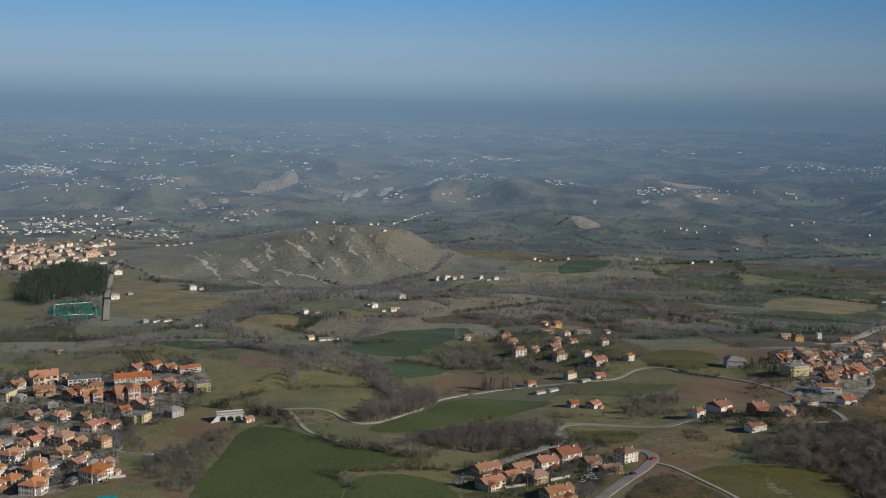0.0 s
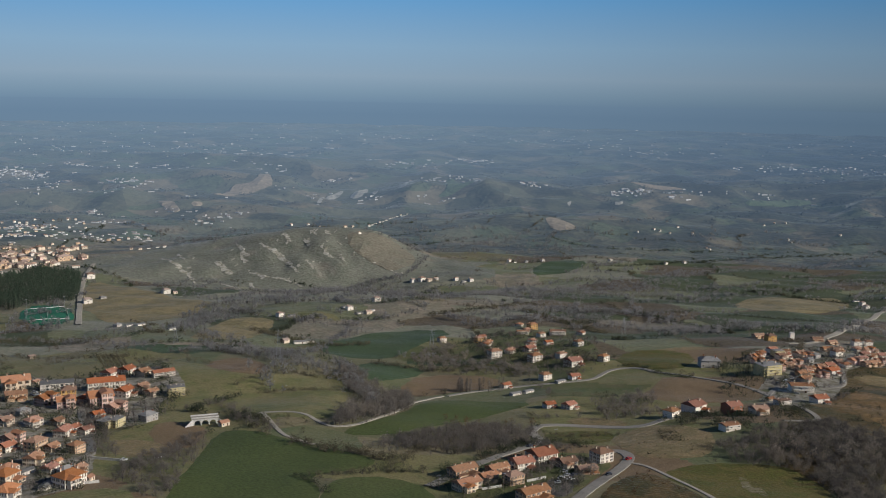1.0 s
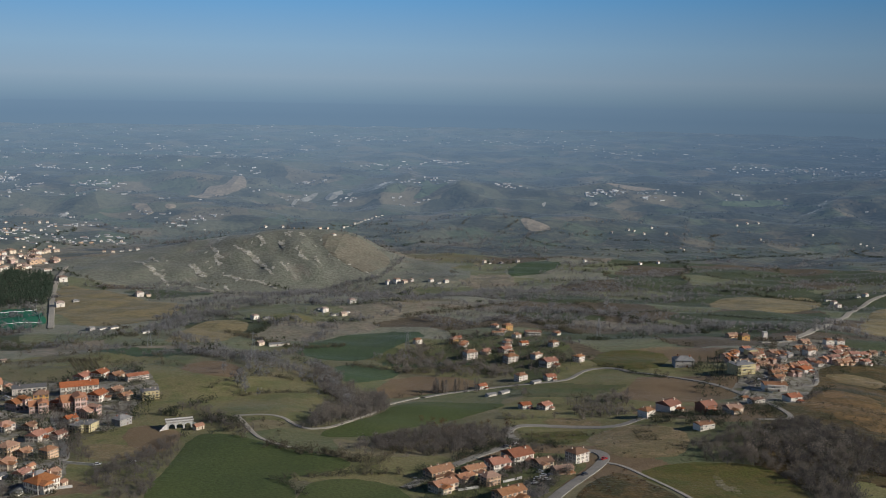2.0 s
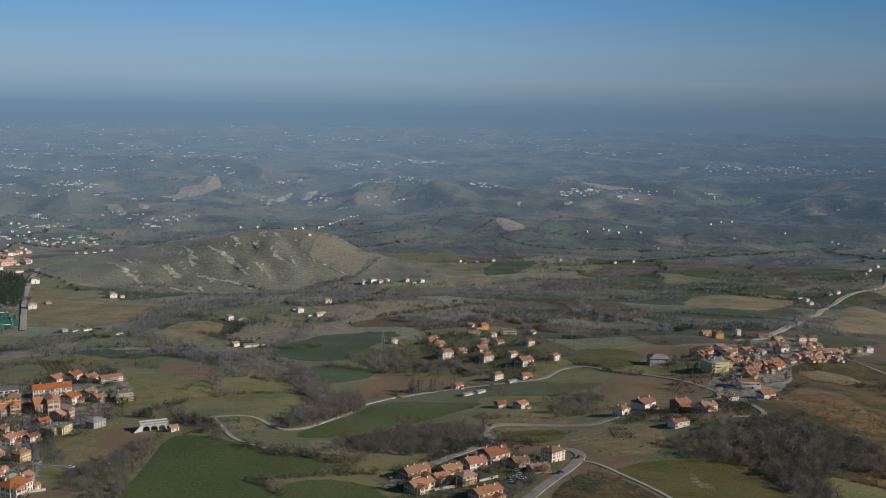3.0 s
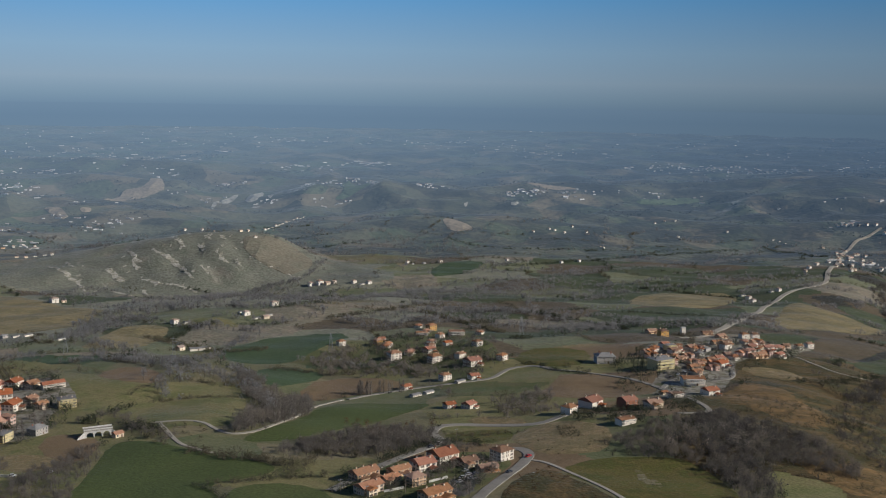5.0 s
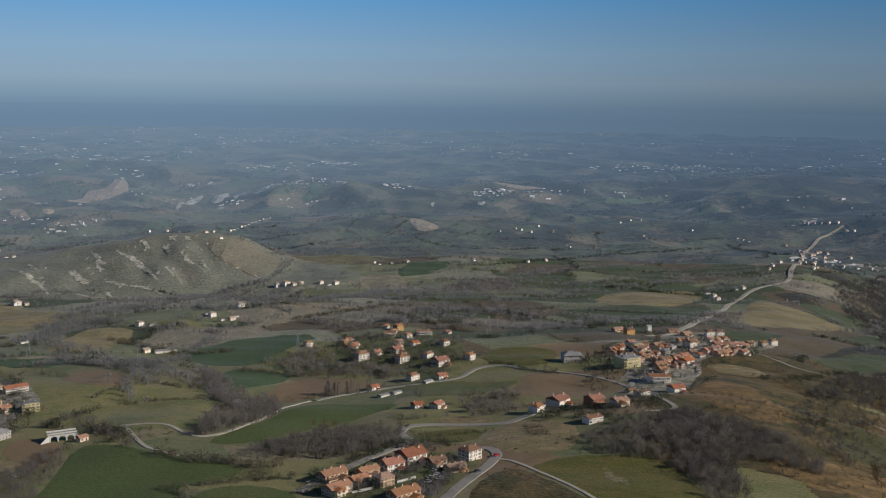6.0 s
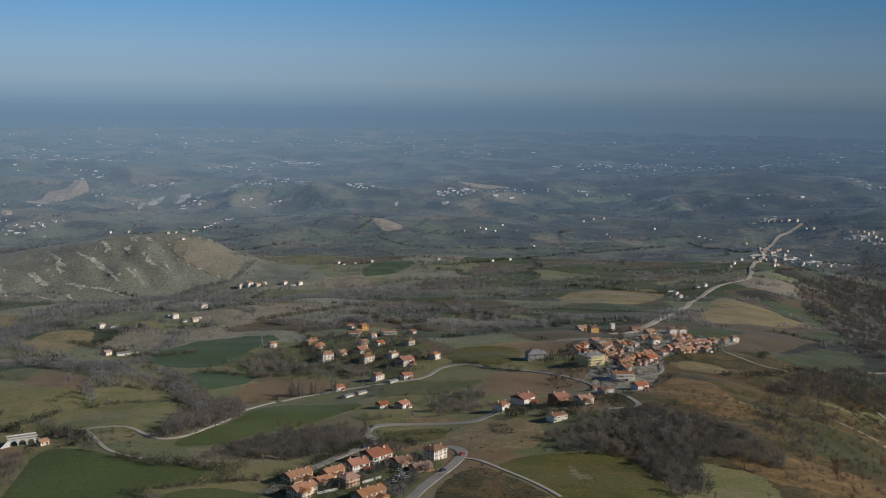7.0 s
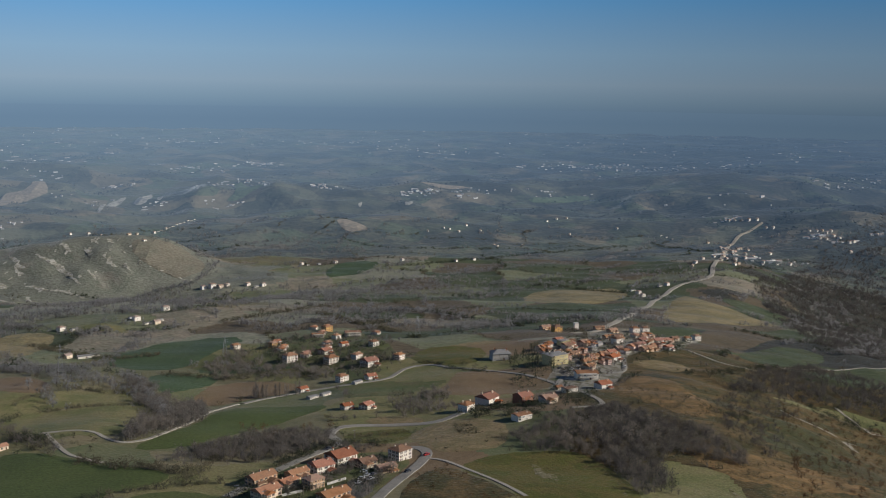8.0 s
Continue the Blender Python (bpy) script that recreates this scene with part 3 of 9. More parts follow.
def field_of(x, y):
    """For arrays of places: the nearest field, the next nearest, and how far the border is."""
    u = x + 26 * ripple(x / 90, y / 90, 21) + 7 * ripple(x / 25, y / 25, 22)
    v = (y + 22 * ripple(x / 90, y / 90, 23)) * 1.25
    d = np.hypot(u[:, None] - CENTRES[None, :, 0], v[:, None] - 1.25 * CENTRES[None, :, 1])
    order = np.argpartition(d, 1, axis=1)[:, :2]
    near = np.take_along_axis(d, order, 1)
    swap = near[:, 0] > near[:, 1]
    order[swap] = order[swap][:, ::-1]
    return order[:, 0], order[:, 1], np.abs(near[:, 0] - near[:, 1])


def sow_fields():
    crops = [PASTURE] + [FIELD[n] for n in ("olive", "brown", "green", "dark", "rough", "tan", "lawn", "badland", "heath", "hazed_olive", "hazed_fallow", "hazed_green", "dull_green", "dull_fallow")]
    for m in crops[1:]:
        ground.data.materials.append(m)
    rng = random.Random(8)
    crop = np.array([rng.choices(range(8), (36, 28, 16, 2, 11, 0, 4, 11))[0] for _ in CENTRES])
    c = np.empty(3 * len(ground.data.polygons))
    ground.data.polygons.foreach_get("center", c)
    c = c.reshape(-1, 3)
    slot = np.concatenate([crop[field_of(q[:, 0], q[:, 1])[0]] for q in np.array_split(c, 40)])
    # the valley floor: winter grass and fallow painted paler as haze, with darker green towards the ridge road
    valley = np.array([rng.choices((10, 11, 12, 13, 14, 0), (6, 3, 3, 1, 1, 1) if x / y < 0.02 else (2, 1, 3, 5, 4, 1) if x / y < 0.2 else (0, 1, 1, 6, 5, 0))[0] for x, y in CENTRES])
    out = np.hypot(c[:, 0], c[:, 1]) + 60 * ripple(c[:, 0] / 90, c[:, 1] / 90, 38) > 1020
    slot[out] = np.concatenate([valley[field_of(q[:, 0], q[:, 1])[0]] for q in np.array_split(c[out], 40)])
    near = np.hypot(c[:, 0], c[:, 1]) < 930
    slot[near & np.isin(slot, (3, 4))] = 1
    # right of the ridge: heath with shade painted into its colour
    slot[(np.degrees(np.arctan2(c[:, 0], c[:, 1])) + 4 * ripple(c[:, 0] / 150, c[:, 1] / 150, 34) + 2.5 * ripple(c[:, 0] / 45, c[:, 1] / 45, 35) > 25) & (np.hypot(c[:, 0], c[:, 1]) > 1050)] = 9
    bearing = np.degrees(np.arctan2(c[:, 0], c[:, 1])) + 3 * ripple(c[:, 0] / 120, c[:, 1] / 120, 36) + 1.5 * ripple(c[:, 0] / 35, c[:, 1] / 35, 37)
    slot[(bearing > 15.5) & (np.hypot(c[:, 0], c[:, 1]) < 1050) & np.isin(slot, (0, 2, 6, 7))] = 5
    slot[np.hypot((c[:, 0] + 430) / 400, (c[:, 1] - 1890) / 190) + 0.2 * ripple(c[:, 0] / 60, c[:, 1] / 60, 33) < 1] = 8
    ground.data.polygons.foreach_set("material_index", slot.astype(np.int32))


sow_fields()
# the far land glows with haze painted into its material
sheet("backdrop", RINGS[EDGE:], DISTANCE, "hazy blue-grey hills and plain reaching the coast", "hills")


def ring(name, rows, material, label, category, start=-180.0, end=180.0):
    """A band along the horizon between two bearings; rows of distance and height."""
    verts, faces, m = [], [], 120
    for r, z in rows:
        verts += [(r * math.sin(radians(start + (end - start) * i / m)), r * math.cos(radians(start + (end - start) * i / m)), z) for i in range(m + 1)]
    for j in range(len(rows) - 1):
        faces += [(j * (m + 1) + i, j * (m + 1) + i + 1, (j + 1) * (m + 1) + i + 1, (j + 1) * (m + 1) + i) for i in range(m)]
    return tagged(mesh_object(name, verts, faces, material), label, category, kind="structure")


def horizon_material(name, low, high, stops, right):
    """The plain distance as a glowing band: haze colours painted by height in metres between low and high, dimmer round
    to the right.
    """
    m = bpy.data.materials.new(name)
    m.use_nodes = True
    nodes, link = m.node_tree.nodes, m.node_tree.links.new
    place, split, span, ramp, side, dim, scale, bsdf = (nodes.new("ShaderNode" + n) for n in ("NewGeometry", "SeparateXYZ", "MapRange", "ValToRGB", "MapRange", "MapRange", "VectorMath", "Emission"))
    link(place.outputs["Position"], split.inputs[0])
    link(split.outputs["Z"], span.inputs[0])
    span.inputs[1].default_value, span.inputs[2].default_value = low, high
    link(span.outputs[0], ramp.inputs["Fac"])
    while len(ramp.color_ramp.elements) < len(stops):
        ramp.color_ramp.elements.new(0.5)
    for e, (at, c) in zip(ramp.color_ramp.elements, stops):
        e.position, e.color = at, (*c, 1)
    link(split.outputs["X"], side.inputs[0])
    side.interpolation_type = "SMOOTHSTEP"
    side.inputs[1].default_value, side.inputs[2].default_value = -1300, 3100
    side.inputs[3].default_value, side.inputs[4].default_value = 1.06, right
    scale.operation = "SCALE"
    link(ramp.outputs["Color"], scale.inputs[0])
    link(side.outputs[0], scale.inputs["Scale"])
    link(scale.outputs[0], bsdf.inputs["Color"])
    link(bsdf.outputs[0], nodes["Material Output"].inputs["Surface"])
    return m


# sea and low sky glow, their haze and dimmer right side painted in
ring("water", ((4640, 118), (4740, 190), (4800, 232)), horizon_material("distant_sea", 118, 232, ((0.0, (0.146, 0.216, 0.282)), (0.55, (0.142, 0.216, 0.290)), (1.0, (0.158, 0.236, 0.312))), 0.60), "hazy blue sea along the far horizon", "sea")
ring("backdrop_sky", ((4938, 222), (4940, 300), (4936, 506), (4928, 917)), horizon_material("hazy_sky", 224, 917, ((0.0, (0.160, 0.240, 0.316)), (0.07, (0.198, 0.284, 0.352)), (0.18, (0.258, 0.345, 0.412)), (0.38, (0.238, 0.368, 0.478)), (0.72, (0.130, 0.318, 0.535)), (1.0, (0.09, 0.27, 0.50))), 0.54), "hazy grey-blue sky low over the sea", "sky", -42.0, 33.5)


# ---- houses ----
def window_mesh(w, h, shutters):
    """Frame, recessed pane, sill and shutters as one connected shell."""
    f, q = 0.1, (0.52 * w if shutters else 0.0)
    bm = bmesh.new()

    def loop(x, z, y, low=0.0):
        return [bm.verts.new(p) for p in ((-x, y, -z - low), (x, y, -z - low), (x, y, z), (-x, y, z))]
    back, rim = loop(w / 2 + f + q, h / 2 + f, 0.08), loop(w / 2 + f + q, h / 2 + f, -0.10, 0.05)
    front = loop(w / 2 + f, h / 2 + f * 0.9, -0.11) if shutters else rim
    lip, pane = loop(w / 2, h / 2, -0.10), loop(w / 2 - 0.02, h / 2 - 0.02, 0.0)
    bands = [(back, rim, 0)] + ([(rim, front, 2)] if shutters else []) + [(front, lip, 0), (lip, pane, 0)]
    for outer, inner, slot in bands:
        for i in range(4):
            j = (i + 1) % 4
            bm.faces.new((outer[i], outer[j], inner[j], inner[i])).material_index = slot
    bm.faces.new(pane).material_index = 1
    data = bpy.data.meshes.new("window")
    bm.to_mesh(data)
    bm.free()
    for m in (FRAME, GLASS, SHUTTER):
        data.materials.append(m)
    return data


def door_mesh(w, h):
    bm = bmesh.new()
    box(bm, -w / 2, -0.05, 0, w / 2, 0.1, h, 0)
    box(bm, -w / 2 - 0.12, -0.1, 0, -w / 2, 0.1, h + 0.12, 1)
    box(bm, w / 2, -0.1, 0, w / 2 + 0.12, 0.1, h + 0.12, 1)
    box(bm, -w / 2, -0.1, h, w / 2, 0.1, h + 0.12, 1)
    data = bpy.data.meshes.new("door")
    bm.to_mesh(data)
    bm.free()
    for m in (SHUTTER, FRAME):
        data.materials.append(m)
    return data


WINDOW_MESH = {"plain": window_mesh(1.1, 1.4, False), "shutters": window_mesh(1.0, 1.4, True), "wide": window_mesh(2.2, 1.4, False)}
DOOR_MESH = {"door": door_mesh(1.1, 2.1), "garage_door": door_mesh(2.6, 2.2)}


def roof_mesh(bm, w, d, z, rise, hip, over=0.5, thick=0.24):
    """A pitched roof along x over a w by d plan; hip: how far the ridge stops short of the ends, as a part of d/2 (0: gables)."""
    a, b = w / 2 + over, d / 2 + over
    drop = rise * over / (d / 2)
    e = a - hip * b
    lower = [bm.verts.new(p) for p in ((-a, -b, z - drop), (a, -b, z - drop), (a, b, z - drop), (-a, b, z - drop))]
    upper = [bm.verts.new(v.co + Vector((0, 0, thick))) for v in lower]
    l, r = bm.verts.new((-e, 0, z + rise + thick)), bm.verts.new((e, 0, z + rise + thick))
    for i in range(4):
        j = (i + 1) % 4
        bm.faces.new((lower[i], lower[j], upper[j], upper[i]))
    bm.faces.new(lower[::-1])
    bm.faces.new((upper[0], upper[1], r, l))
    bm.faces.new((upper[2], upper[3], l, r))
    bm.faces.new((upper[1], upper[2], r))
    bm.faces.new((upper[3], upper[0], l))


def house(kind, w, d, floors, wall, roof, hip, label, rise=None, window="shutters", balcony=0, chimneys=2, wing=None, cross=None, detail=2, bays=None):
    """One house at the origin, its base at z 0 and its footings below: walls, roof, chimneys, windows, doors and balconies."""
    top = new(kind)
    h = 2.75 * floors + 0.3
    rise = 0.24 * d if rise is None else rise
    bm = bmesh.new()
    box(bm, -w / 2, -d / 2, -4, w / 2, d / 2, h)
    if hip < 0.5 and rise > 0.5:
        for x in (-w / 2, w / 2 - 0.3):
            v = [bm.verts.new(p) for p in ((x, -d / 2, h), (x, d / 2, h), (x, 0, h + rise), (x + 0.3, -d / 2, h), (x + 0.3, d / 2, h), (x + 0.3, 0, h + rise))]
            for f in ((0, 2, 1), (3, 4, 5), (0, 3, 5, 2), (1, 2, 5, 4), (0, 1, 4, 3)):
                bm.faces.new([v[i] for i in f])
    part("wall", bm, WALLS[wall], top)
    bm = bmesh.new()
    if rise > 0.5:
        roof_mesh(bm, w, d, h, rise, hip)
    else:
        box(bm, -w / 2 - 0.3, -d / 2 - 0.3, h, w / 2 + 0.3, d / 2 + 0.3, h + 0.35)
        box(bm, -w / 2 + 0.2, -d / 2 + 0.2, h + 0.35, w / 2 - 0.2, d / 2 - 0.2, h + 0.42)
    part("roof", bm, ROOFS[roof], top)
    if wing:
        ww, wd, wf, wx = wing
        wh = 2.75 * wf + 0.3
        bm = bmesh.new()
        box(bm, wx - ww / 2, -d / 2 - wd, -4, wx + ww / 2, -d / 2, wh)
        part("side_wing", bm, WALLS[wall], top)
        bm = bmesh.new()
        box(bm, wx - ww / 2 - 0.4, -d / 2 - wd - 0.4, wh, wx + ww / 2 + 0.4, -d / 2 - 0.01, wh + 0.25)
        tilt = [v for v in bm.verts if v.co.y < -d / 2 - 1]
        for v in tilt:
            v.co.z -= 0.25 * wd * 0.3
        for v in bm.verts:
            v.co.z += 0.12 * wd
        part("lean_to_roof", bm, ROOFS[roof], top)
    if cross:
        # a cross wing under its own gable: width along x, depth to the front, storeys, place along x
        cw, cd, cf, cx = cross
        ch = 2.75 * cf + 0.1
        bm = bmesh.new()
        box(bm, cx - cw / 2, -d / 2 - cd, -4, cx + cw / 2, -d / 2 + 0.5, ch)
        v = [bm.verts.new((x, y, z)) for y in (-d / 2 - cd, -d / 2 - cd + 0.3) for x, z in ((cx - cw / 2, ch), (cx + cw / 2, ch), (cx, ch + 0.2 * cw))]
        for f in ((0, 1, 2), (5, 4, 3), (0, 3, 4, 1), (1, 4, 5, 2), (2, 5, 3, 0)):
            bm.faces.new([v[i] for i in f])
        part("cross_wing", bm, WALLS[wall], top)
        bm = bmesh.new()
        roof_mesh(bm, cd + d / 2, cw, ch, 0.2 * cw, 0.0, over=0.5)
        bmesh.ops.transform(bm, matrix=pose(cx, -d / 2 - cd / 2 + d / 4, 0, 0, 0, 90), verts=bm.verts)
        part("wing_roof", bm, ROOFS[roof], top)
        for u in (-0.25, 0.25):
            for level in range(cf):
                ob = new("window", WINDOW_MESH[window])
                ob.parent, ob.matrix_basis = top, pose(cx + u * cw, -d / 2 - cd, 2.75 * level + 1.65)
    first = None
    for i in range(chimneys):
        x, y = ((-0.28, 0.16), (0.30, -0.14), (0.05, 0.22))[i]
        if first is None:
            bm = bmesh.new()
            box(bm, -0.35, -0.35, -1.2, 0.35, 0.35, 1.5)
            if detail < 2:
                box(bm, -0.5, -0.5, 1.5, 0.5, 0.5, 1.66)
                box(bm, -0.3, -0.3, 1.66, 0.3, 0.3, 1.9)
            first = c = part("chimney", bm, WALLS["brick" if wall in ("grey", "ochre") else "cream"], top)
            if detail == 2:
                bm = bmesh.new()
                box(bm, -0.5, -0.5, 1.5, 0.5, 0.5, 1.66)
                box(bm, -0.3, -0.3, 1.66, 0.3, 0.3, 1.9)
                cap = part("chimney_cap", bm, ROOFS[roof], first, "tiled chimney cap")
        else:
            c = share("chimney", first, top, Matrix())
            if detail == 2:
                share("chimney_cap", cap, c, Matrix())
        c.location = (w * x, d * y, h + max(0, rise) * (1 - abs(y) * 2))
    bays = bays or (max(2, round(w / 3.6)), max(2, round(d / 3.8)))
    data = WINDOW_MESH[window]
    sides = ((0, -d / 2, 0, w, bays[0]), (w / 2, 0, 90, d, bays[1]), (-w / 2, 0, -90, d, bays[1]))
    for s, (cx, cy, turn, length, n) in enumerate(sides):
        if detail < 2 and s == 2:
            continue
        for level in range(floors):
            for i in range(n):
                u = (i + 0.5) / n * length - length / 2
                m = pose(cx, cy, 0, 0, 0, turn)
                if level == 0 and i == n // 2 and s < 2:
                    ob = new("door" if s == 0 else "garage_door", DOOR_MESH["door" if s == 0 else "garage_door"])
                    ob.parent, ob.matrix_basis = top, m @ pose(u, 0, 0.1)
                    continue
                if detail < 2 and (i + level) % 2:
                    continue
                if detail == 0 and (level == 0 or s == 1 and i):
                    continue
                ob = new("window", data)
                ob.parent, ob.matrix_basis = top, m @ pose(u, 0, 2.75 * level + 1.65)
    for i in range(balcony):
        bm = bmesh.new()
        z = 2.75 * (i + 1)
        box(bm, -w * 0.40, -d / 2 - 1.5, z - 0.12, w * 0.40, -d / 2, z + 0.1)
        slab = part("balcony", bm, CONCRETE, top)
        bm = bmesh.new()
        for x0, x1, y0, y1 in ((-w * 0.40, w * 0.40, -d / 2 - 1.5, -d / 2 - 1.4), (-w * 0.40, -w * 0.40 + 0.1, -d / 2 - 1.4, -d / 2), (w * 0.40 - 0.1, w * 0.40, -d / 2 - 1.4, -d / 2)):
            box(bm, x0, y0, z + 0.1, x1, y1, z + 1.0)
        part("parapet", bm, WALLS[wall], slab)
    return tagged(top, label, "house")


KINDS = {}
FAR_AWAY = pose(0, -700, -400)


def kind(code, detail):
    """The first house of a kind is built once and waits to be set; later ones are copies."""
    spec = {
        "cr": ("house", 12, 11, 2, "cream", "orange", 0.9, "cream rendered two-storey house with terracotta hip roof"),
        "wr": ("house", 12, 11, 2, "white", "red", 0.0, "white rendered two-storey house with red tiled gable roof"),
        "wo": ("house", 13, 10, 2, "white", "orange", 0.9, "white rendered house with orange tiled hip roof"),
        "pr": ("house", 13, 11, 2, "pink", "orange", 0.0, "pink rendered house with orange tiled gable roof"),
        "ob": ("house", 13, 11, 3, "peach", "brown", 0.9, "peach rendered apartment house with brown hip roof and balconies"),
        "cb": ("house", 12, 10, 2, "cream", "brown", 0.0, "cream rendered house with weathered brown tiled gable roof"),
        "wb": ("house", 12.5, 10.5, 3, "white", "brown", 0.9, "white rendered house with brown tiled hip roof"),
        "yl": ("apartment_block", 16, 12, 3, "yellow", "grey", 0.9, "yellow rendered apartment block with long balconies"),
        "or": ("house", 11, 10, 3, "orange", "brown", 0.9, "bright orange rendered box-like house under low hip roof"),
        "gr": ("house", 13, 10, 2, "grey", "grey", 0.9, "grey rendered house with grey hip roof among trees"),
        "lw": ("school_building", 26, 12, 2, "white", "grey", 0.0, "long white institutional building with flat grey roof"),
        "lr": ("terrace_building", 25, 10, 2, "white", "red", 0.0, "long white building with red tiled gable roof"),
        "tr": ("terraced_house", 18, 10, 2, "peach", "brown", 0.0, "peach terraced house with long brown tiled roof"),
        "to": ("terraced_house", 16, 10, 2, "cream", "orange", 0.0, "cream terraced house with bright terracotta roof"),
        "sm": ("barn", 7, 6, 1, "cream", "orange", 0.0, "small cream barn with orange tiled gable roof"),
        "sh": ("shed", 14, 7, 1, "white", "grey", 0.0, "long low white shed with grey sheet roof"),
        "mo": ("villa", 16, 11, 2, "white", "brown", 0.0, "modern white terraced villa with low roof and balconies"),
        "br": ("house", 12, 11, 3, "brick", "red", 0.0, "brick-coloured three-storey house with red roof and balconies"),
    }[code]
    more = {"ob": dict(balcony=2), "yl": dict(balcony=3, window="wide", rise=1.0, chimneys=3), "lw": dict(rise=0.3, window="wide", chimneys=1), "lr": dict(chimneys=3),
            "tr": dict(chimneys=3, cross=(7, 4.5, 1, 4), wing=(6, 3, 1, -4.5)), "to": dict(chimneys=2, cross=(6.5, 3.5, 2, -3.5)), "sm": dict(chimneys=0, window="plain"), "sh": dict(chimneys=0, window="plain", rise=0.9),
            "mo": dict(balcony=2, rise=1.2, window="wide"), "br": dict(balcony=2), "cr": dict(cross=(6, 4, 1, 2.5)), "cb": dict(cross=(5.5, 3.5, 2, -2.5)), "wr": dict(cross=(5, 3, 1, 3)), "pr": dict(cross=(6, 2.5, 3, 2.5)), "wo": dict(cross=(6, 3, 2, -2.5)), "gr": dict(window="plain")}.get(code, {})
    # far houses get duller, paler roof tiles with the haze painted in
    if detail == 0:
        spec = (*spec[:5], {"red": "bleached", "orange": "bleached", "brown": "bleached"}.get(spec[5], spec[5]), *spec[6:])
        more.update(balcony=0, chimneys=min(1, more.get("chimneys", 1)), wing=None, cross=None, window="wide")
    if (code, detail) not in KINDS:
        ob = house(*spec, detail=detail, **more)
        ob.matrix_basis = FAR_AWAY
        KINDS[code, detail] = [ob, False]
    return KINDS[code, detail]


def settle(group, places, detail=2):
    """Houses of one settlement: x, y, kind, turn in degrees, size."""
    for x, y, code, turn, size in places:
        slot = kind(code, detail)
        m = pose(x, y, float(ground_z(x, y)) + 0.3, 0, 0, turn)
        if slot[1]:
            ob = copy_thing(slot[0], m)
        else:
            ob, slot[1] = slot[0], True
            ob.matrix_basis = m
        ob.scale = (size, size, (1.0 if "town" in group else 0.86) * size)
        ob["group"] = group


# ---- trees and scrub ----
def leaf_cloud(rng, n, centre, reach, leaf):
    """n small tilted three-cornered sprays in an uneven ball: vertices (n * 3, 3)."""
    d = rng.normal(size=(n, 3))
    d /= np.linalg.norm(d, axis=1)[:, None]
    r = rng.uniform(0.35, 1.0, n) ** 0.6 * (1 + 0.28 * np.sin(d[:, 0] * 4 + 3 * d[:, 2]))
    p = np.asarray(centre) + d * r[:, None] * np.asarray(reach)
    a, b = rng.normal(size=(n, 3)), rng.normal(size=(n, 3))
    a[:, 2] = np.abs(a[:, 2]) + 0.5
    tri = np.stack((p + a * leaf * 0.75, p + b * leaf * 0.38, p - b * leaf * 0.38), 1)
    return tri.reshape(-1, 3)


def tree_arrays(rng, form, leaves):
    """Crown vertices of a tree 1 m high, and the sticks of its trunk."""
    if form == "bare":
        clumps = [(0, 0, 0.66), (0.04, 0.02, 0.40)] + [(0.24 * math.cos(a), 0.24 * math.sin(a), 0.50 + 0.17 * math.sin(2.3 * a)) for a in np.arange(5) * 1.2566 + rng.uniform(0, 1)]
        crown = np.concatenate([leaf_cloud(rng, max(2, leaves // 7), c, (0.23, 0.23, 0.28), 0.66 / math.sqrt(leaves)) for c in clumps])
        sticks = [((0, 0, -0.05), (0, 0, 0.5), 0.028, 0.016)] + [((0, 0, 0.22 + 0.03 * i), tuple(c), 0.013, 0.004) for i, c in enumerate(clumps[2:])] + [((0, 0, 0.5), (0.02, 0.01, 0.86), 0.014, 0.003)]
    elif form == "cone":
        crown = np.concatenate([leaf_cloud(rng, max(3, leaves // 6), (0, 0, 0.14 + 0.15 * i), (0.24 - 0.036 * i,) * 2 + (0.12,), 0.5 / math.sqrt(leaves)) for i in range(6)])
        sticks = [((0, 0, -0.05), (0, 0, 0.9), 0.022, 0.004)]
    else:
        crown = np.concatenate([leaf_cloud(rng, leaves // 4, (0.28 * math.cos(a), 0.28 * math.sin(a), 0.40 + 0.1 * math.sin(3 * a)), (0.36, 0.36, 0.42), 0.75 / math.sqrt(leaves)) for a in np.arange(4) * 1.57 + rng.uniform(0, 1)])
        sticks = [((0, 0, -0.1), (0.2, 0.1, 0.5), 0.03, 0.01), ((0, 0, -0.1), (-0.2, 0.15, 0.5), 0.03, 0.01)]
    return crown, sticks


def stick_tris(sticks):
    verts, faces = [], []
    for a, b, ra, rb in sticks:
        n = len(verts)
        for p, r in ((a, ra), (b, rb)):
            verts += [(p[0] + r * math.cos(q), p[1] + r * math.sin(q), p[2]) for q in (0, 2.094, 4.189)]
        faces += [(n + i, n + (i + 1) % 3, n + 3 + (i + 1) % 3, n + 3 + i) for i in range(3)]
    return np.array(verts), faces


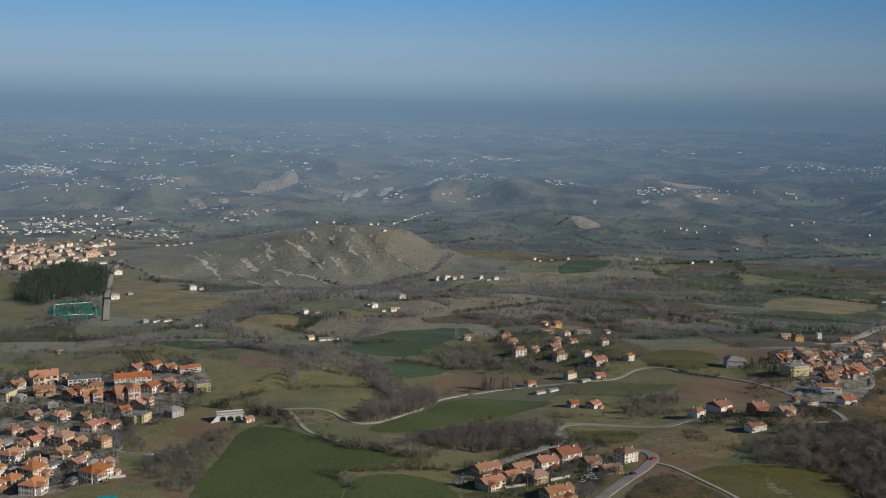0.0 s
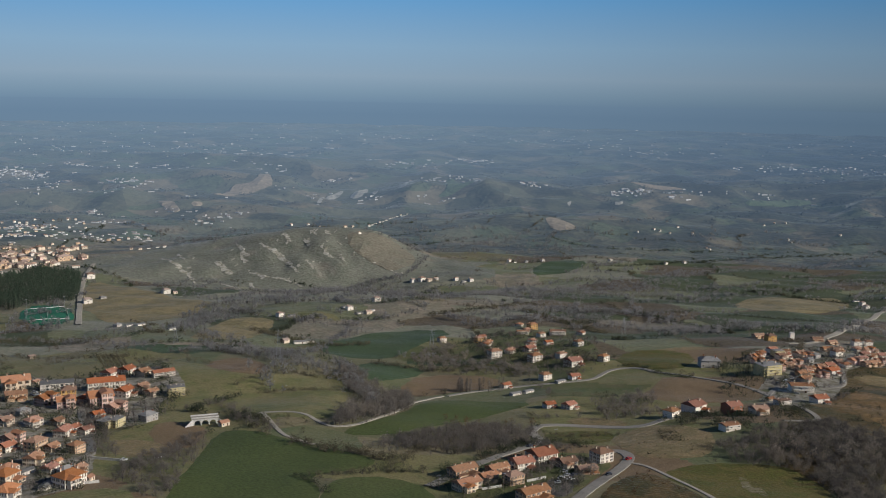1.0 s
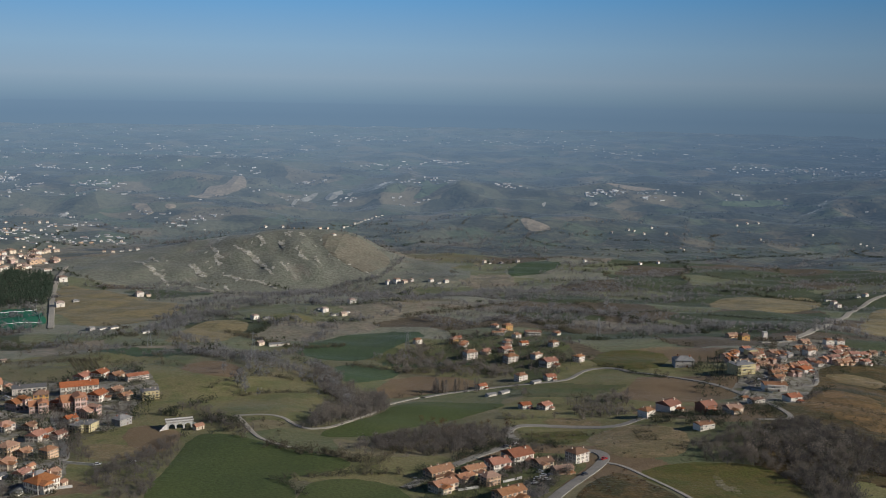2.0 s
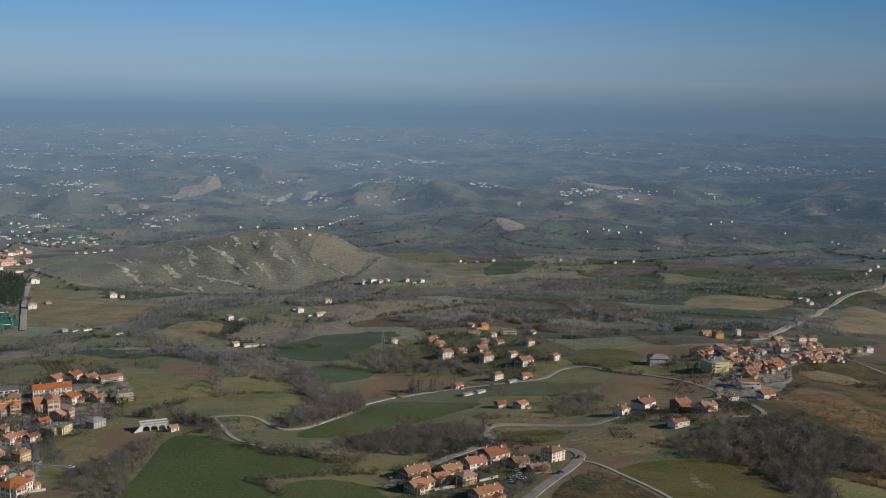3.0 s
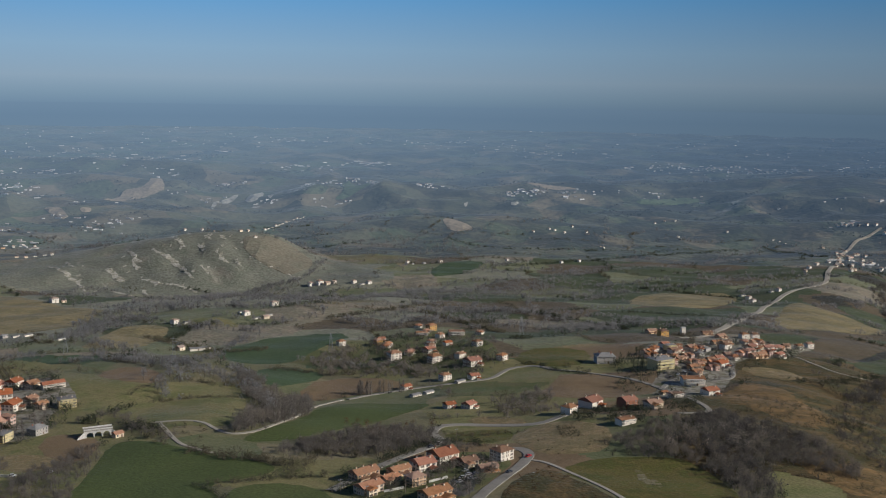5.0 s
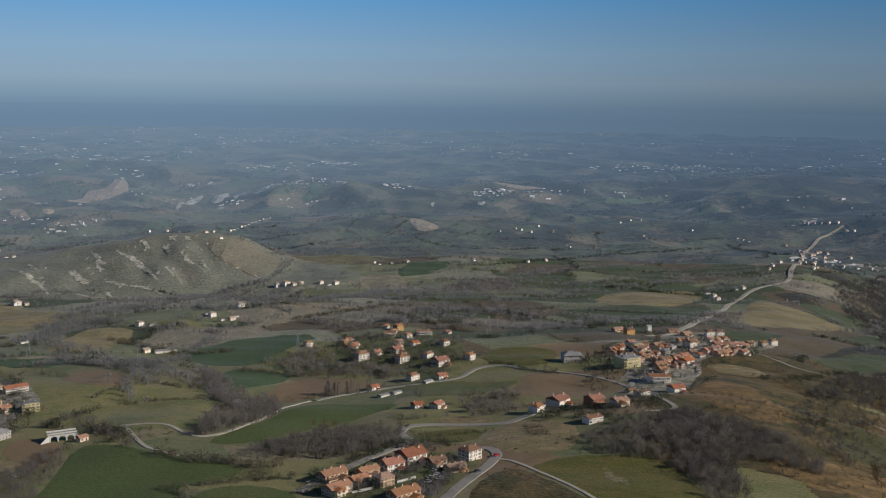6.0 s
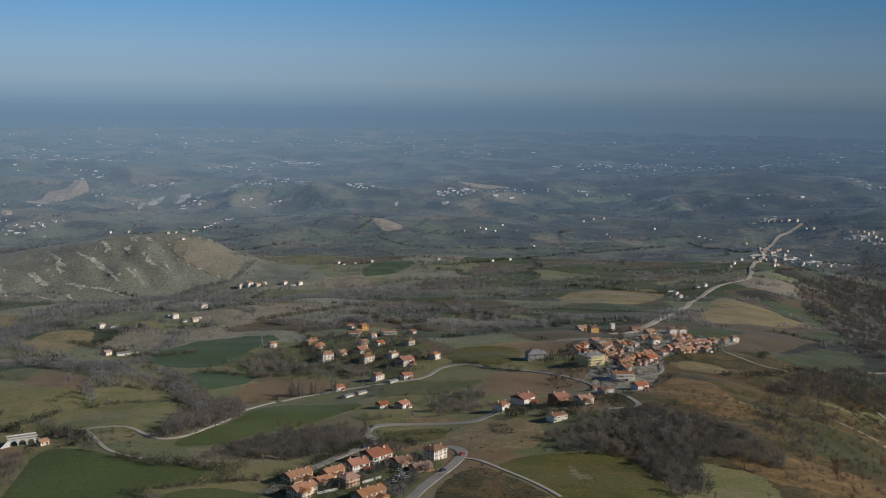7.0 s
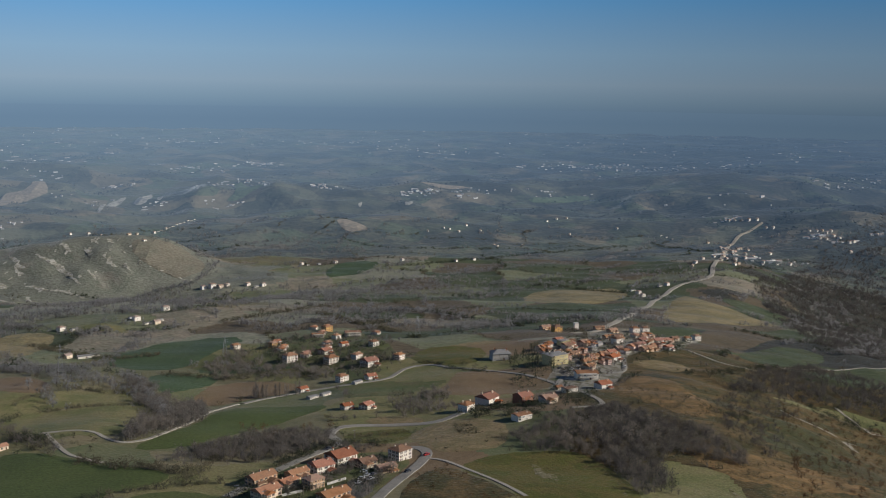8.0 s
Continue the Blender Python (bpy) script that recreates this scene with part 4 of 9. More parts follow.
def thicket(name, spots, form, leaves, material, label, category="trees", seed=1):
    """Many trees as one stretch of wood or hedge: spots of x, y, height. Crowns and trunks stand in one mesh with two materials."""
    rng = np.random.default_rng(seed)
    shapes = [tree_arrays(rng, form, leaves) for _ in range(7)]
    spots = np.asarray(spots, float)
    z = ground_z(spots[:, 0], spots[:, 1])
    verts, loops, mats, count = [], [], [], 0
    for i, (x, y, h) in enumerate(spots):
        crown, sticks = shapes[i % 7]
        a, w = rng.uniform(0, 6.28), rng.uniform(0.85, 1.25) * h
        c, s = math.cos(a), math.sin(a)
        spin = np.array(((c * w, -s * w, 0), (s * w, c * w, 0), (0, 0, h))).T
        here = np.array((x, y, z[i]))
        verts.append(crown @ spin + here)
        n = len(crown)
        loops.append(np.arange(count, count + n).reshape(-1, 3))
        mats.append(np.zeros(n // 3, int))
        count += n
        if leaves > 20:
            sv, sf = stick_tris(sticks)
            verts.append(sv @ spin + here)
            quads = np.array(sf) + count
            loops.append(np.concatenate((quads[:, :3], quads[:, (0, 2, 3)])))
            mats.append(np.ones(2 * len(sf), int))
            count += len(sv)
    verts, loops, mats = np.concatenate(verts), np.concatenate(loops), np.concatenate(mats)
    data = bpy.data.meshes.new(name)
    data.vertices.add(len(verts))
    data.vertices.foreach_set("co", verts.ravel())
    data.loops.add(loops.size)
    data.loops.foreach_set("vertex_index", loops.ravel())
    data.polygons.add(len(loops))
    data.polygons.foreach_set("loop_start", np.arange(0, loops.size, 3))
    data.polygons.foreach_set("material_index", mats)
    data.update(calc_edges=True)
    data.materials.append(material)
    data.materials.append(BARK)
    return tagged(new(name, data), label, category, kind="stuff")


def inside(p, outline):
    x, y = p
    hit = False
    for (ax, ay), (bx, by) in zip(outline, outline[1:] + outline[:1]):
        if (ay > y) != (by > y) and x < (bx - ax) * (y - ay) / (by - ay) + ax:
            hit = not hit
    return hit


def in_patch(outline, per_hectare, low, high, seed, clumpy=0.0):
    rng = random.Random(seed)
    xs, ys = [p[0] for p in outline], [p[1] for p in outline]
    n = int((max(xs) - min(xs)) * (max(ys) - min(ys)) / 10000 * per_hectare)
    out = []
    for _ in range(n):
        p = rng.uniform(min(xs), max(xs)), rng.uniform(min(ys), max(ys))
        if inside(p, outline) and noise.noise((p[0] / 30, p[1] / 30, seed)) > clumpy - 0.5:
            out.append((*p, rng.uniform(low, high)))
    return out


def along(points, width, step, low, high, seed):
    rng = random.Random(seed)
    p = smooth_line(points, 2)
    out = []
    for a, b in zip(p, p[1:]):
        for i in range(max(1, int((b - a).length / step))):
            q = a.lerp(b, rng.random())
            out.append((q.x + rng.gauss(0, width / 2), q.y + rng.gauss(0, width / 2), rng.uniform(low, high)))
    return out


def distant_houses(clusters, seed):
    """Far settlements too small to pick apart: x, y, reach, number; each house a block under a low gable."""
    rng, verts, faces, slots = random.Random(seed), [], [], []
    for cx, cy, reach, number in clusters:
        for _ in range(number):
            x, y = cx + rng.gauss(0, reach), cy + rng.gauss(0, reach * 0.45)
            z = float(ground_z(x, y))
            w, d, h, a = rng.uniform(3, 8) * rng.choice((1, 1, 1, 2.2)), rng.uniform(3, 5), rng.uniform(1.2, 2.4), rng.uniform(-0.4, 0.5)
            c, s, n = math.cos(a), math.sin(a), len(verts)
            shape = [(-w / 2, -d / 2, -4), (w / 2, -d / 2, -4), (w / 2, d / 2, -4), (-w / 2, d / 2, -4), (-w / 2, -d / 2, h), (w / 2, -d / 2, h), (w / 2, d / 2, h), (-w / 2, d / 2, h), (-w / 2, 0, h + 0.8), (w / 2, 0, h + 0.8)]
            verts += [(x + p * c - q * s, y + p * s + q * c, z + r) for p, q, r in shape]
            for f, slot in (((0, 1, 5, 4), 0), ((1, 2, 6, 9, 5), 0), ((2, 3, 7, 6), 0), ((3, 0, 4, 8, 7), 0), ((4, 5, 9, 8), 1), ((6, 7, 8, 9), 1)):
                faces.append([n + i for i in f])
                slots.append(slot if rng.random() < 0.75 else 0)
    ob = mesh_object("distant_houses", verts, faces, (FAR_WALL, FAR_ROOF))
    ob.data.polygons.foreach_set("material_index", slots)
    return tagged(ob, "clusters of pale distant houses on the hazy hills", "houses", kind="stuff")


def field_borders(clear):
    """Hedges and tree rows along about half of the field borders, but not within the cleared circles x, y, reach."""
    rng = np.random.default_rng(17)
    n = 190000
    a, r = np.radians(rng.uniform(-33, 34, n)), np.sqrt(rng.uniform(560 ** 2, 2500 ** 2, n))
    x, y = r * np.sin(a), r * np.cos(a)
    near, far, gap = (np.concatenate(q) for q in zip(*(field_of(p, q) for p, q in zip(np.array_split(x, 60), np.array_split(y, 60)))))
    pair = np.minimum(near, far) * 1009 + np.maximum(near, far)
    lot = np.sin(pair * 12.9898) * 43758.5453
    lot -= np.floor(lot)
    keep = (gap < 1.6 + 7 * np.maximum(0, lot - 0.40)) & (lot > 0.40)
    for cx, cy, reach in clear:
        keep &= np.hypot(x - cx, y - cy) > reach
    keep &= np.hypot((x + 430) / 2.4, y - 1900) > 150
    keep &= ~tilled(x, y)
    x, y, r, lot = x[keep], y[keep], r[keep], lot[keep]
    h = rng.uniform(2.0, 5.5, len(x)) * (0.75 + 0.55 * lot)
    spots = np.stack((x, y, h), 1)
    for name, lo, hi, leaves in (("hedgerow", 0, 1000, 60), ("hedgerow", 1000, 1500, 35), ("hedgerow", 1500, 9999, 16)):
        band = (r >= lo) & (r < hi)
        # past 1000 m the bare hedges take the twigs with haze painted in
        for form, mat, part_of in (("bare", TWIGS if lo < 1000 else HAZED_TWIGS, lot < 0.66), ("bush", SCRUB, (lot >= 0.66) & (lot < 0.86)), ("bush", EVERGREEN, lot >= 0.86)):
            if (band & part_of).any():
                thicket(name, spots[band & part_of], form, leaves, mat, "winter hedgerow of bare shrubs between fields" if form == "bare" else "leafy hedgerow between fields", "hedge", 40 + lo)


FORMS = {}


def plant(spots, form, material, label, group, leaves=150, seed=3):
    """Single trees, each with its trunk and its crown: x, y, height."""
    rng = np.random.default_rng(seed)
    for x, y, h in spots:
        key = (form, material.name, int(rng.integers(0, 5)))
        m = pose(x, y, float(ground_z(x, y)), 0, 0, float(rng.uniform(0, 360)))
        if key not in FORMS:
            crown, sticks = tree_arrays(rng, form, leaves)
            top = new("tree")
            bm = bmesh.new()
            for p, q, ra, rb in sticks:
                tube(bm, p, q, ra, rb, 5)
            part("trunk", bm, BARK, top)
            mesh_object("crown", crown.tolist(), np.arange(len(crown)).reshape(-1, 3).tolist(), material, top)
            tagged(top, label, "tree", group)
            top.matrix_basis = m
            FORMS[key] = top
            ob = top
        else:
            ob = copy_thing(FORMS[key], m)
        s = float(rng.uniform(0.85, 1.15)) * h
        ob.scale = (s, s, h)



# ---- fields ----
drape("field", [(-184.9, 616.1), (-161.9, 617.7), (-131.4, 593.5), (-100.3, 572.6), (-74.8, 554.8), (-75.8, 539.9), (-92.5, 528.9), (-106, 520.1), (-94.7, 492.9), (-90.9, 459.6), (-161.4, 447.1), (-170.4, 493.3), (-173.3, 534.4)], FIELD["green"], "smooth green winter wheat field", "field", 1.0)
drape("field", [(-93.4, 489), (-90.5, 517.7), (-61.4, 522.9), (-41.8, 504), (-32.3, 473.6), (-90.9, 459.6)], FIELD["green"], "bright green winter wheat field", "field", 1.0)
drape("field", [(-109.1, 622.6), (-85.6, 660.3), (-66.4, 734.9), (-52.2, 767.6), (7.4, 757), (12.2, 738.9), (-19.7, 692.9), (-37.7, 669.9), (-67.1, 628.3), (-93.6, 614.6)], FIELD["green"], "green winter crop beside the lane", "field", 1.0)
drape("field", [(-193.9, 990.6), (-175.3, 1064.5), (-124.2, 1143.4), (-65.7, 1121.6), (-89, 1033.4), (-109.5, 962.5), (-132.1, 931.5), (-170.5, 939.2)], FIELD["dark"], "dark green crop in the valley", "field", 1.0)
drape("field", [(-143.1, 895.4), (-120.6, 923.9), (-76.8, 898.5), (-83.5, 864.3), (-106.7, 818.9), (-119.9, 814.5)], FIELD["dark"], "dark green crop above the stream", "field", 1.0)
drape("field", [(-93.8, 790), (-80.3, 881.9), (-16.2, 870.6), (-8.4, 832), (-45.6, 799.3), (-74.9, 778.6)], FIELD["brown"], "ploughed brown field", "field", 1.0)
drape("field", [(-188.7, 720.4), (-182.7, 747.3), (-133.7, 761.5), (-119.4, 732.9), (-114.1, 672.7), (-124, 644.2), (-169.6, 662.2)], FIELD["olive"], "olive meadow above the stream", "field", 1.0)
drape("field", [(-183.2, 786.6), (-154.2, 824.1), (-133.6, 799.3), (-133.7, 761.5), (-175.7, 754.3)], FIELD["olive"], "small olive meadow", "field", 1.0)
drape("field", [(-332.7, 1146.1), (-323, 1195.7), (-276.2, 1157.6), (-268.7, 1112.7), (-268.3, 1003.5), (-312.9, 997.4), (-330.2, 1014.9), (-336.5, 1114.4)], FIELD["ochre"], "pale ochre stubble field", "field", 1.0)
drape("field", [(-263.9, 840.3), (-240.4, 879.8), (-199.2, 824.8), (-196.7, 785.9), (-230.3, 792)], FIELD["brown"], "fallow brown field", "field", 1.0)
drape("field", [(-707.8, 1636.1), (-686.2, 1677.9), (-515.4, 1457), (-407.9, 1365.2), (-398, 1282.1), (-387.7, 1171.8), (-506, 1161.7)], FIELD["ochre"], "broad olive-brown field by the town road", "field", 1.0)
drape("field", [(-966.7, 1653), (-823.2, 1577.7), (-731.1, 1367), (-573.7, 1142), (-554.3, 1076.3), (-623.5, 1060.3)], FIELD["olive"], "pasture beside the pine wood", "field", 1.0)
drape("field", [(-247.5, 598.6), (-225.3, 601.9), (-200.3, 586), (-201, 563.2), (-222.6, 549.9)], FIELD["tan"], "dry grass plot beside the town", "field", 1.0)
drape("field", [(-230.2, 646.3), (-199.9, 634.9), (-188.9, 613.7), (-188.1, 569.9), (-226.4, 604.8)], FIELD["brown"], "rough brown pasture", "field", 1.0)
drape("field", [(-228.8, 448.2), (-228.8, 471.6), (-192, 487.8), (-169.2, 449.9)], FIELD["olive"], "dry meadow below the houses", "field", 1.0)
drape("field", [(19.6, 648.6), (54.4, 662), (65.7, 647.1), (57.6, 614.3), (20.5, 613.5)], FIELD["meadow"], "verge inside the road bend", "field", 1.0)
drape("field", [(24.8, 1846.8), (31.3, 1968.3), (88.2, 2075.2), (140.4, 2023.9), (101.5, 1889.6), (39.7, 1836.1)], FIELD["dark"], "rounded green field", "field", 1.0)
drape("field", [(124.6, 848.5), (168.5, 814.8), (185.1, 794.7), (185.3, 757.2), (145.8, 744.4), (128.2, 741.3), (87.6, 753.7), (106.2, 798.5)], FIELD["brown"], "brown ploughed field above the houses", "field", 1.0)
drape("field", [(105, 979.9), (140.6, 979.1), (165.6, 956.8), (149.4, 882), (120.8, 873.5), (84.7, 906.6)], FIELD["meadow"], "green meadow beside the grey farmhouse", "field", 1.0)
drape("field", [(423, 1218.1), (567.2, 1546.3), (577.2, 1432.7), (600.6, 1347.4), (617.4, 1275.5), (526.1, 1228.8), (435.4, 1182.3)], FIELD["ochre"], "tan field on the ridge", "field", 1.0)
drape("field", [(612.9, 1518), (678.5, 1504.6), (695, 1419.1), (637.5, 1317.2), (606.6, 1361.2)], FIELD["dull_green"], "green strip on the ridge", "field", 1.0)
drape("field", [(325.3, 1567.7), (427.3, 1669.7), (523.1, 1661.3), (460.4, 1479), (391.1, 1428.5), (298.5, 1417.5)], FIELD["ochre"], "pale ochre field", "field", 1.0)
drape("field", [(232, 1356.3), (293.8, 1394.6), (446.3, 1446.8), (460.9, 1407.9), (352.5, 1162.2), (281, 1172.1), (220.2, 1285.9)], FIELD["dull_green"], "dark green field below the ridge road", "field", 1.0)
drape("field", [(412.7, 1067.7), (506.3, 1182.3), (561.5, 1146.6), (452.2, 1010.1), (380.7, 938.6)], FIELD["dull_fallow"], "brown field on the ridge", "field", 1.0)
drape("field", [(411.6, 957.8), (517.3, 1055.5), (520.7, 968.5), (444.3, 903.4), (399.7, 903.2)], FIELD["dull_green"], "green field beyond the ridge", "field", 1.0)
drape("field", [(434.3, 882.7), (588.4, 954.6), (526.3, 850.9), (424.3, 829.5)], FIELD["dull_green"], "dark green field in the side valley", "field", 1.0)
drape("field", [(76.1, 543.8), (105.3, 566.7), (144, 563.3), (157.7, 541), (162.1, 503), (159.5, 458.9), (102.9, 462.9), (98.5, 496.9)], FIELD["meadow"], "green-olive slope with bare patches", "field", 1.0)
drape("field", [(64.6, 629.9), (112.3, 626.1), (115.6, 577.7), (80, 572.4)], FIELD["tan"], "dry grass below the road", "field", 1.0)
drape("field", [(56.3, 531.6), (73.7, 549.2), (89, 509), (102.6, 474.8), (36.9, 474.9)], FIELD["rough"], "brambly rough ground beside the lane", "field", 1.0)
drape("field", [(217.9, 725.5), (333.3, 771.4), (375.9, 741.6), (455.3, 731.9), (310.7, 493.5), (212.5, 463.7), (234.1, 544), (232, 642.7)], FIELD["rough"], "brambly hillside", "field", 1.0)
drape("sports_pitch", [(-642.6, 1289.6), (-594.8, 1327.6), (-501.8, 1139.7), (-555.8, 1111)], FIELD["pitch"], "green sports pitch", "pitch", 1.6)
drape("town_ground", [(-370.3, 624.3), (-335.6, 646.7), (-290.8, 665.8), (-262.2, 616.6), (-234.2, 549.8), (-213.2, 489), (-238, 455.2), (-271.8, 454.6)], FIELD["town"], "patchy ground of yards, lawns and drives in the town", "ground", 0.7)
drape("town_ground", [(-454.8, 770.1), (-415.1, 803.2), (-343.1, 793.1), (-328.1, 827.5), (-283.5, 825.6), (-238, 729.8), (-253.1, 711.6), (-232.2, 641.2), (-252.7, 625.3), (-279.4, 643.9), (-294.4, 674.2), (-379.5, 640.1)], FIELD["town"], "patchy ground of yards and gardens in the upper town", "ground", 0.7)
drape("town_ground", [(206.6, 950.1), (244.5, 970.8), (312.3, 1008), (411.7, 1048.2), (402.2, 1023.3), (322.4, 893.6), (282.6, 892.9), (264.6, 837.4), (217.9, 725.5), (179.1, 705.7), (178.9, 777.1), (203.2, 832.6)], FIELD["town"], "patchy ground of yards and gardens in the ridge village", "ground", 0.7)
drape("town_ground", [(-35.6, 517), (-15.2, 558.5), (16.5, 585.1), (44.4, 591.8), (58.9, 573.3), (38, 514.5), (20.1, 486), (-25.9, 479.2)], FIELD["lawn"], "patchy ground between the village houses", "ground", 0.7)
drape("clay_streak", [(120, 547.9), (123, 528.2), (125.1, 504.8), (122, 510.7), (119.4, 533.1)], FIELD["worn"], "bare pale patch in the grass", "bare ground", 2.4)
drape("clay_streak", [(151.8, 496.6), (153.4, 484.4), (155, 472.8), (151.4, 474), (151, 486.2)], FIELD["worn"], "bare pale patch in the grass", "bare ground", 2.4)
drape("clay_streak", [(215.3, 499.8), (215.8, 483.6), (213.7, 473.3), (211.6, 482.2)], FIELD["worn"], "bare pale patch in the grass", "bare ground", 2.4)
drape("town_ground", [(-1145.4, 1963.3), (-1021.1, 1997.2), (-923.4, 2042.9), (-850.9, 1984.7), (-768.5, 1778.4), (-846, 1753.2), (-854.9, 1667.9), (-954, 1630.7)], FIELD["town"], "streets and yards of the far town", "ground", 0.8)
drape("field", [(-283.6, 1202.8), (-244.8, 1231.4), (-212.7, 1207.2), (-198.9, 1167.1), (-236, 1187.5), (-260.9, 1177.9)], FIELD["olive"], "pale terraced strips on the slope", "field", 1.0)
drape("field", [(-266.4, 1202.7), (-241.4, 1214.5), (-202.7, 1169.6), (-213, 1179.2), (-240, 1200.3)], FIELD["ochre"], "pale strip on the terraced slope", "field", 1.3)
drape("town_ground", [(-43, 1030.5), (2, 1124.6), (57.2, 1126.8), (73.9, 1014.5), (83.1, 925.2), (51.5, 891.1), (55.7, 837.9), (21.5, 838.7), (15.3, 907.6), (-28.7, 949.8)], FIELD["lawn"], "patchy garden ground and terraces in the hamlet", "ground", 0.7)


def scar(points, width, seed):
    """A pale washed-out gully on the clay ridge: a ragged tongue of bare ground along a line, with a few crumbs beside it."""
    rng = random.Random(seed)
    line = smooth_line(points, 2)
    left, right = [], []
    for i, p in enumerate(line):
        d = (line[min(i + 1, len(line) - 1)] - line[max(i - 1, 0)]).normalized()
        side = Vector((-d.y, d.x))
        t = i / (len(line) - 1)
        w = 0.72 * width * (0.2 + 0.8 * math.sin(math.pi * min(1, 0.12 + 0.8 * t)))
        left.append(p + side * w * rng.uniform(0.15, 0.75))
        right.append(p - side * w * rng.uniform(0.15, 0.75))
    drape("clay_streak", [tuple(p) for p in left + right[::-1]], FIELD["scar"], "pale eroded gully on the grassy clay ridge", "bare ground", 1.6, 1.8)
    for _ in range(2):
        p = rng.choice(line) + Vector((rng.uniform(-24, 24), rng.uniform(-14, 14)))
        a, b = rng.uniform(2, 4), rng.uniform(5, 12)
        drape("clay_streak", [(p.x + a * math.cos(q) * rng.uniform(0.6, 1.2), p.y + b * math.sin(q) * rng.uniform(0.6, 1.2)) for q in np.arange(7) * 0.897], FIELD["scar"], "small patch of bare pale clay in the grass", "bare ground", 1.6, 0.8)


drape("hillside_band", [(208.8, 566.5), (235.8, 591.9), (245.7, 563.7), (272.9, 569.0), (294.5, 555.0), (312.4, 536.3), (320.8, 529.3), (307.9, 510.8), (262.2, 498.2), (233.1, 503.6), (218.9, 522.8)], FIELD["rust_grass"], "rust-brown dry grass sweeping down the hillside", "hillside", 1.4, 2.5)
drape("hillside_band", [(213.4, 724.7), (253.7, 799.1), (271.1, 780.9), (289.0, 741.5), (288.4, 685.0), (265.3, 638.3), (239.3, 641.4), (227.1, 687.4)], FIELD["rust_grass"], "tan dry grass along the edge of the village", "hillside", 1.4, 2.5)
drape("hillside_band", [(272.3, 859.4), (301.3, 870.0), (326.0, 845.7), (309.8, 809.2), (282.6, 829.1)], FIELD["tan"], "pale worn ground on the ridge", "hillside", 1.4, 2.0)
drape("hillside_band", [(301.7, 667.2), (348.2, 703.0), (345.5, 638.5), (336.4, 585.4), (301.4, 548.1), (287.4, 576.9), (269.6, 585.7)], FIELD["dark_slope"], "dark green-brown slope with sparse grass", "hillside", 1.2, 2.5)
ribbon("clay_track", [(349.0, 721.6), (353.8, 703.5), (364.4, 691.2), (373.3, 678.8), (372.9, 661.9), (369.4, 638.1)], 3.2, FIELD["clay"], "pale eroded track down the hillside", "bare ground", 0.9)
drape("clay_streak", [(372.6, 678.3), (380.2, 679.4), (382.7, 663.4), (368.7, 634.0), (366.9, 643.4), (366.2, 657.4)], FIELD["clay"], "pale washed-out fan at the end of the track", "bare ground", 1.3)
ribbon("clay_track", [(416.3, 766.4), (419.1, 751.4), (423.3, 741.4), (410.4, 705.3), (425.2, 712.0)], 2.4, FIELD["clay"], "faint pale track above the side valley", "bare ground", 0.9)
ribbon("track", [(342.7, 919.7), (350.3, 889.4), (364.2, 857.9), (385.3, 858.1), (396.1, 852.5)], 2.2, TRACK, "pale field track along the ridge edge", "road", 1.0)
ribbon("track", [(427.2, 891.0), (470.3, 910.6), (509.3, 919.7), (558.0, 937.8)], 2.0, TRACK, "pale track through the side valley", "road", 1.0)
drape("field", [(57.8, 628.7), (77.3, 657.2), (100.4, 660.0), (121.9, 636.6), (120.4, 604.2), (106.1, 579.5), (80.1, 572.5), (66.9, 588.6)], FIELD["tan"], "golden dry grass above the hillside wood", "field", 1.3)
drape("field", [(33.7, 687.3), (55.6, 696.7), (76.6, 674.6), (69.7, 662.3), (42.3, 671.4)], FIELD["tan"], "dry grass slope between the road and the houses", "field", 1.3)
drape("clay_streak", [(118.3, 543.4), (122.8, 546.9), (126.9, 531.5), (128.6, 510.6), (125.0, 500.5), (120.4, 511.1), (117.5, 524.9)], FIELD["worn"], "bare pale ring in the meadow", "bare ground", 1.8, 2.5)
drape("field", [(-293.5, 1035.2), (-318.5, 1132.8), (-314.0, 1175.0), (-296.5, 1185.6), (-276.8, 1165.7), (-273.8, 1120.7), (-278.2, 1082.6), (-268.9, 1018.8)], FIELD["ochre"], "golden stubble field on a rounded rise", "field", 1.8)
drape("field", [(-324.8, 991.1), (-334.3, 1056.1), (-325.7, 1089.1), (-307.0, 1078.5), (-292.7, 1045.1), (-298.0, 1005.7)], FIELD["ochre"], "golden stubble strip below the rise", "field", 1.8)
drape("hill_shoulder", [(-324.0, 2009.9), (-290.7, 2026.1), (-256.6, 2024.1), (-220.1, 2000.1), (-188.6, 1929.5), (-196.3, 1884.0), (-221.2, 1831.9), (-266.0, 1859.0), (-301.6, 1899.4), (-329.1, 1954.7)], FIELD["fallow"], "smooth brownish fallow shoulder of the clay ridge", "hillside", 1.2, 1.5)
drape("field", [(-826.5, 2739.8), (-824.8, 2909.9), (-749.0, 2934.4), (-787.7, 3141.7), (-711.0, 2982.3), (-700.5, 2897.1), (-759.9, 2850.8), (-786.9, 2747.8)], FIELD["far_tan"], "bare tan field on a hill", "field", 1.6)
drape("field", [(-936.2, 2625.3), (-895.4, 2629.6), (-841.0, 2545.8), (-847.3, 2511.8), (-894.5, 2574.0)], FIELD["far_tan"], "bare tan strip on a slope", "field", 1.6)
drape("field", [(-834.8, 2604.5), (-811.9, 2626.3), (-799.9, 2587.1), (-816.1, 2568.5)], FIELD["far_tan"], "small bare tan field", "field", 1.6)
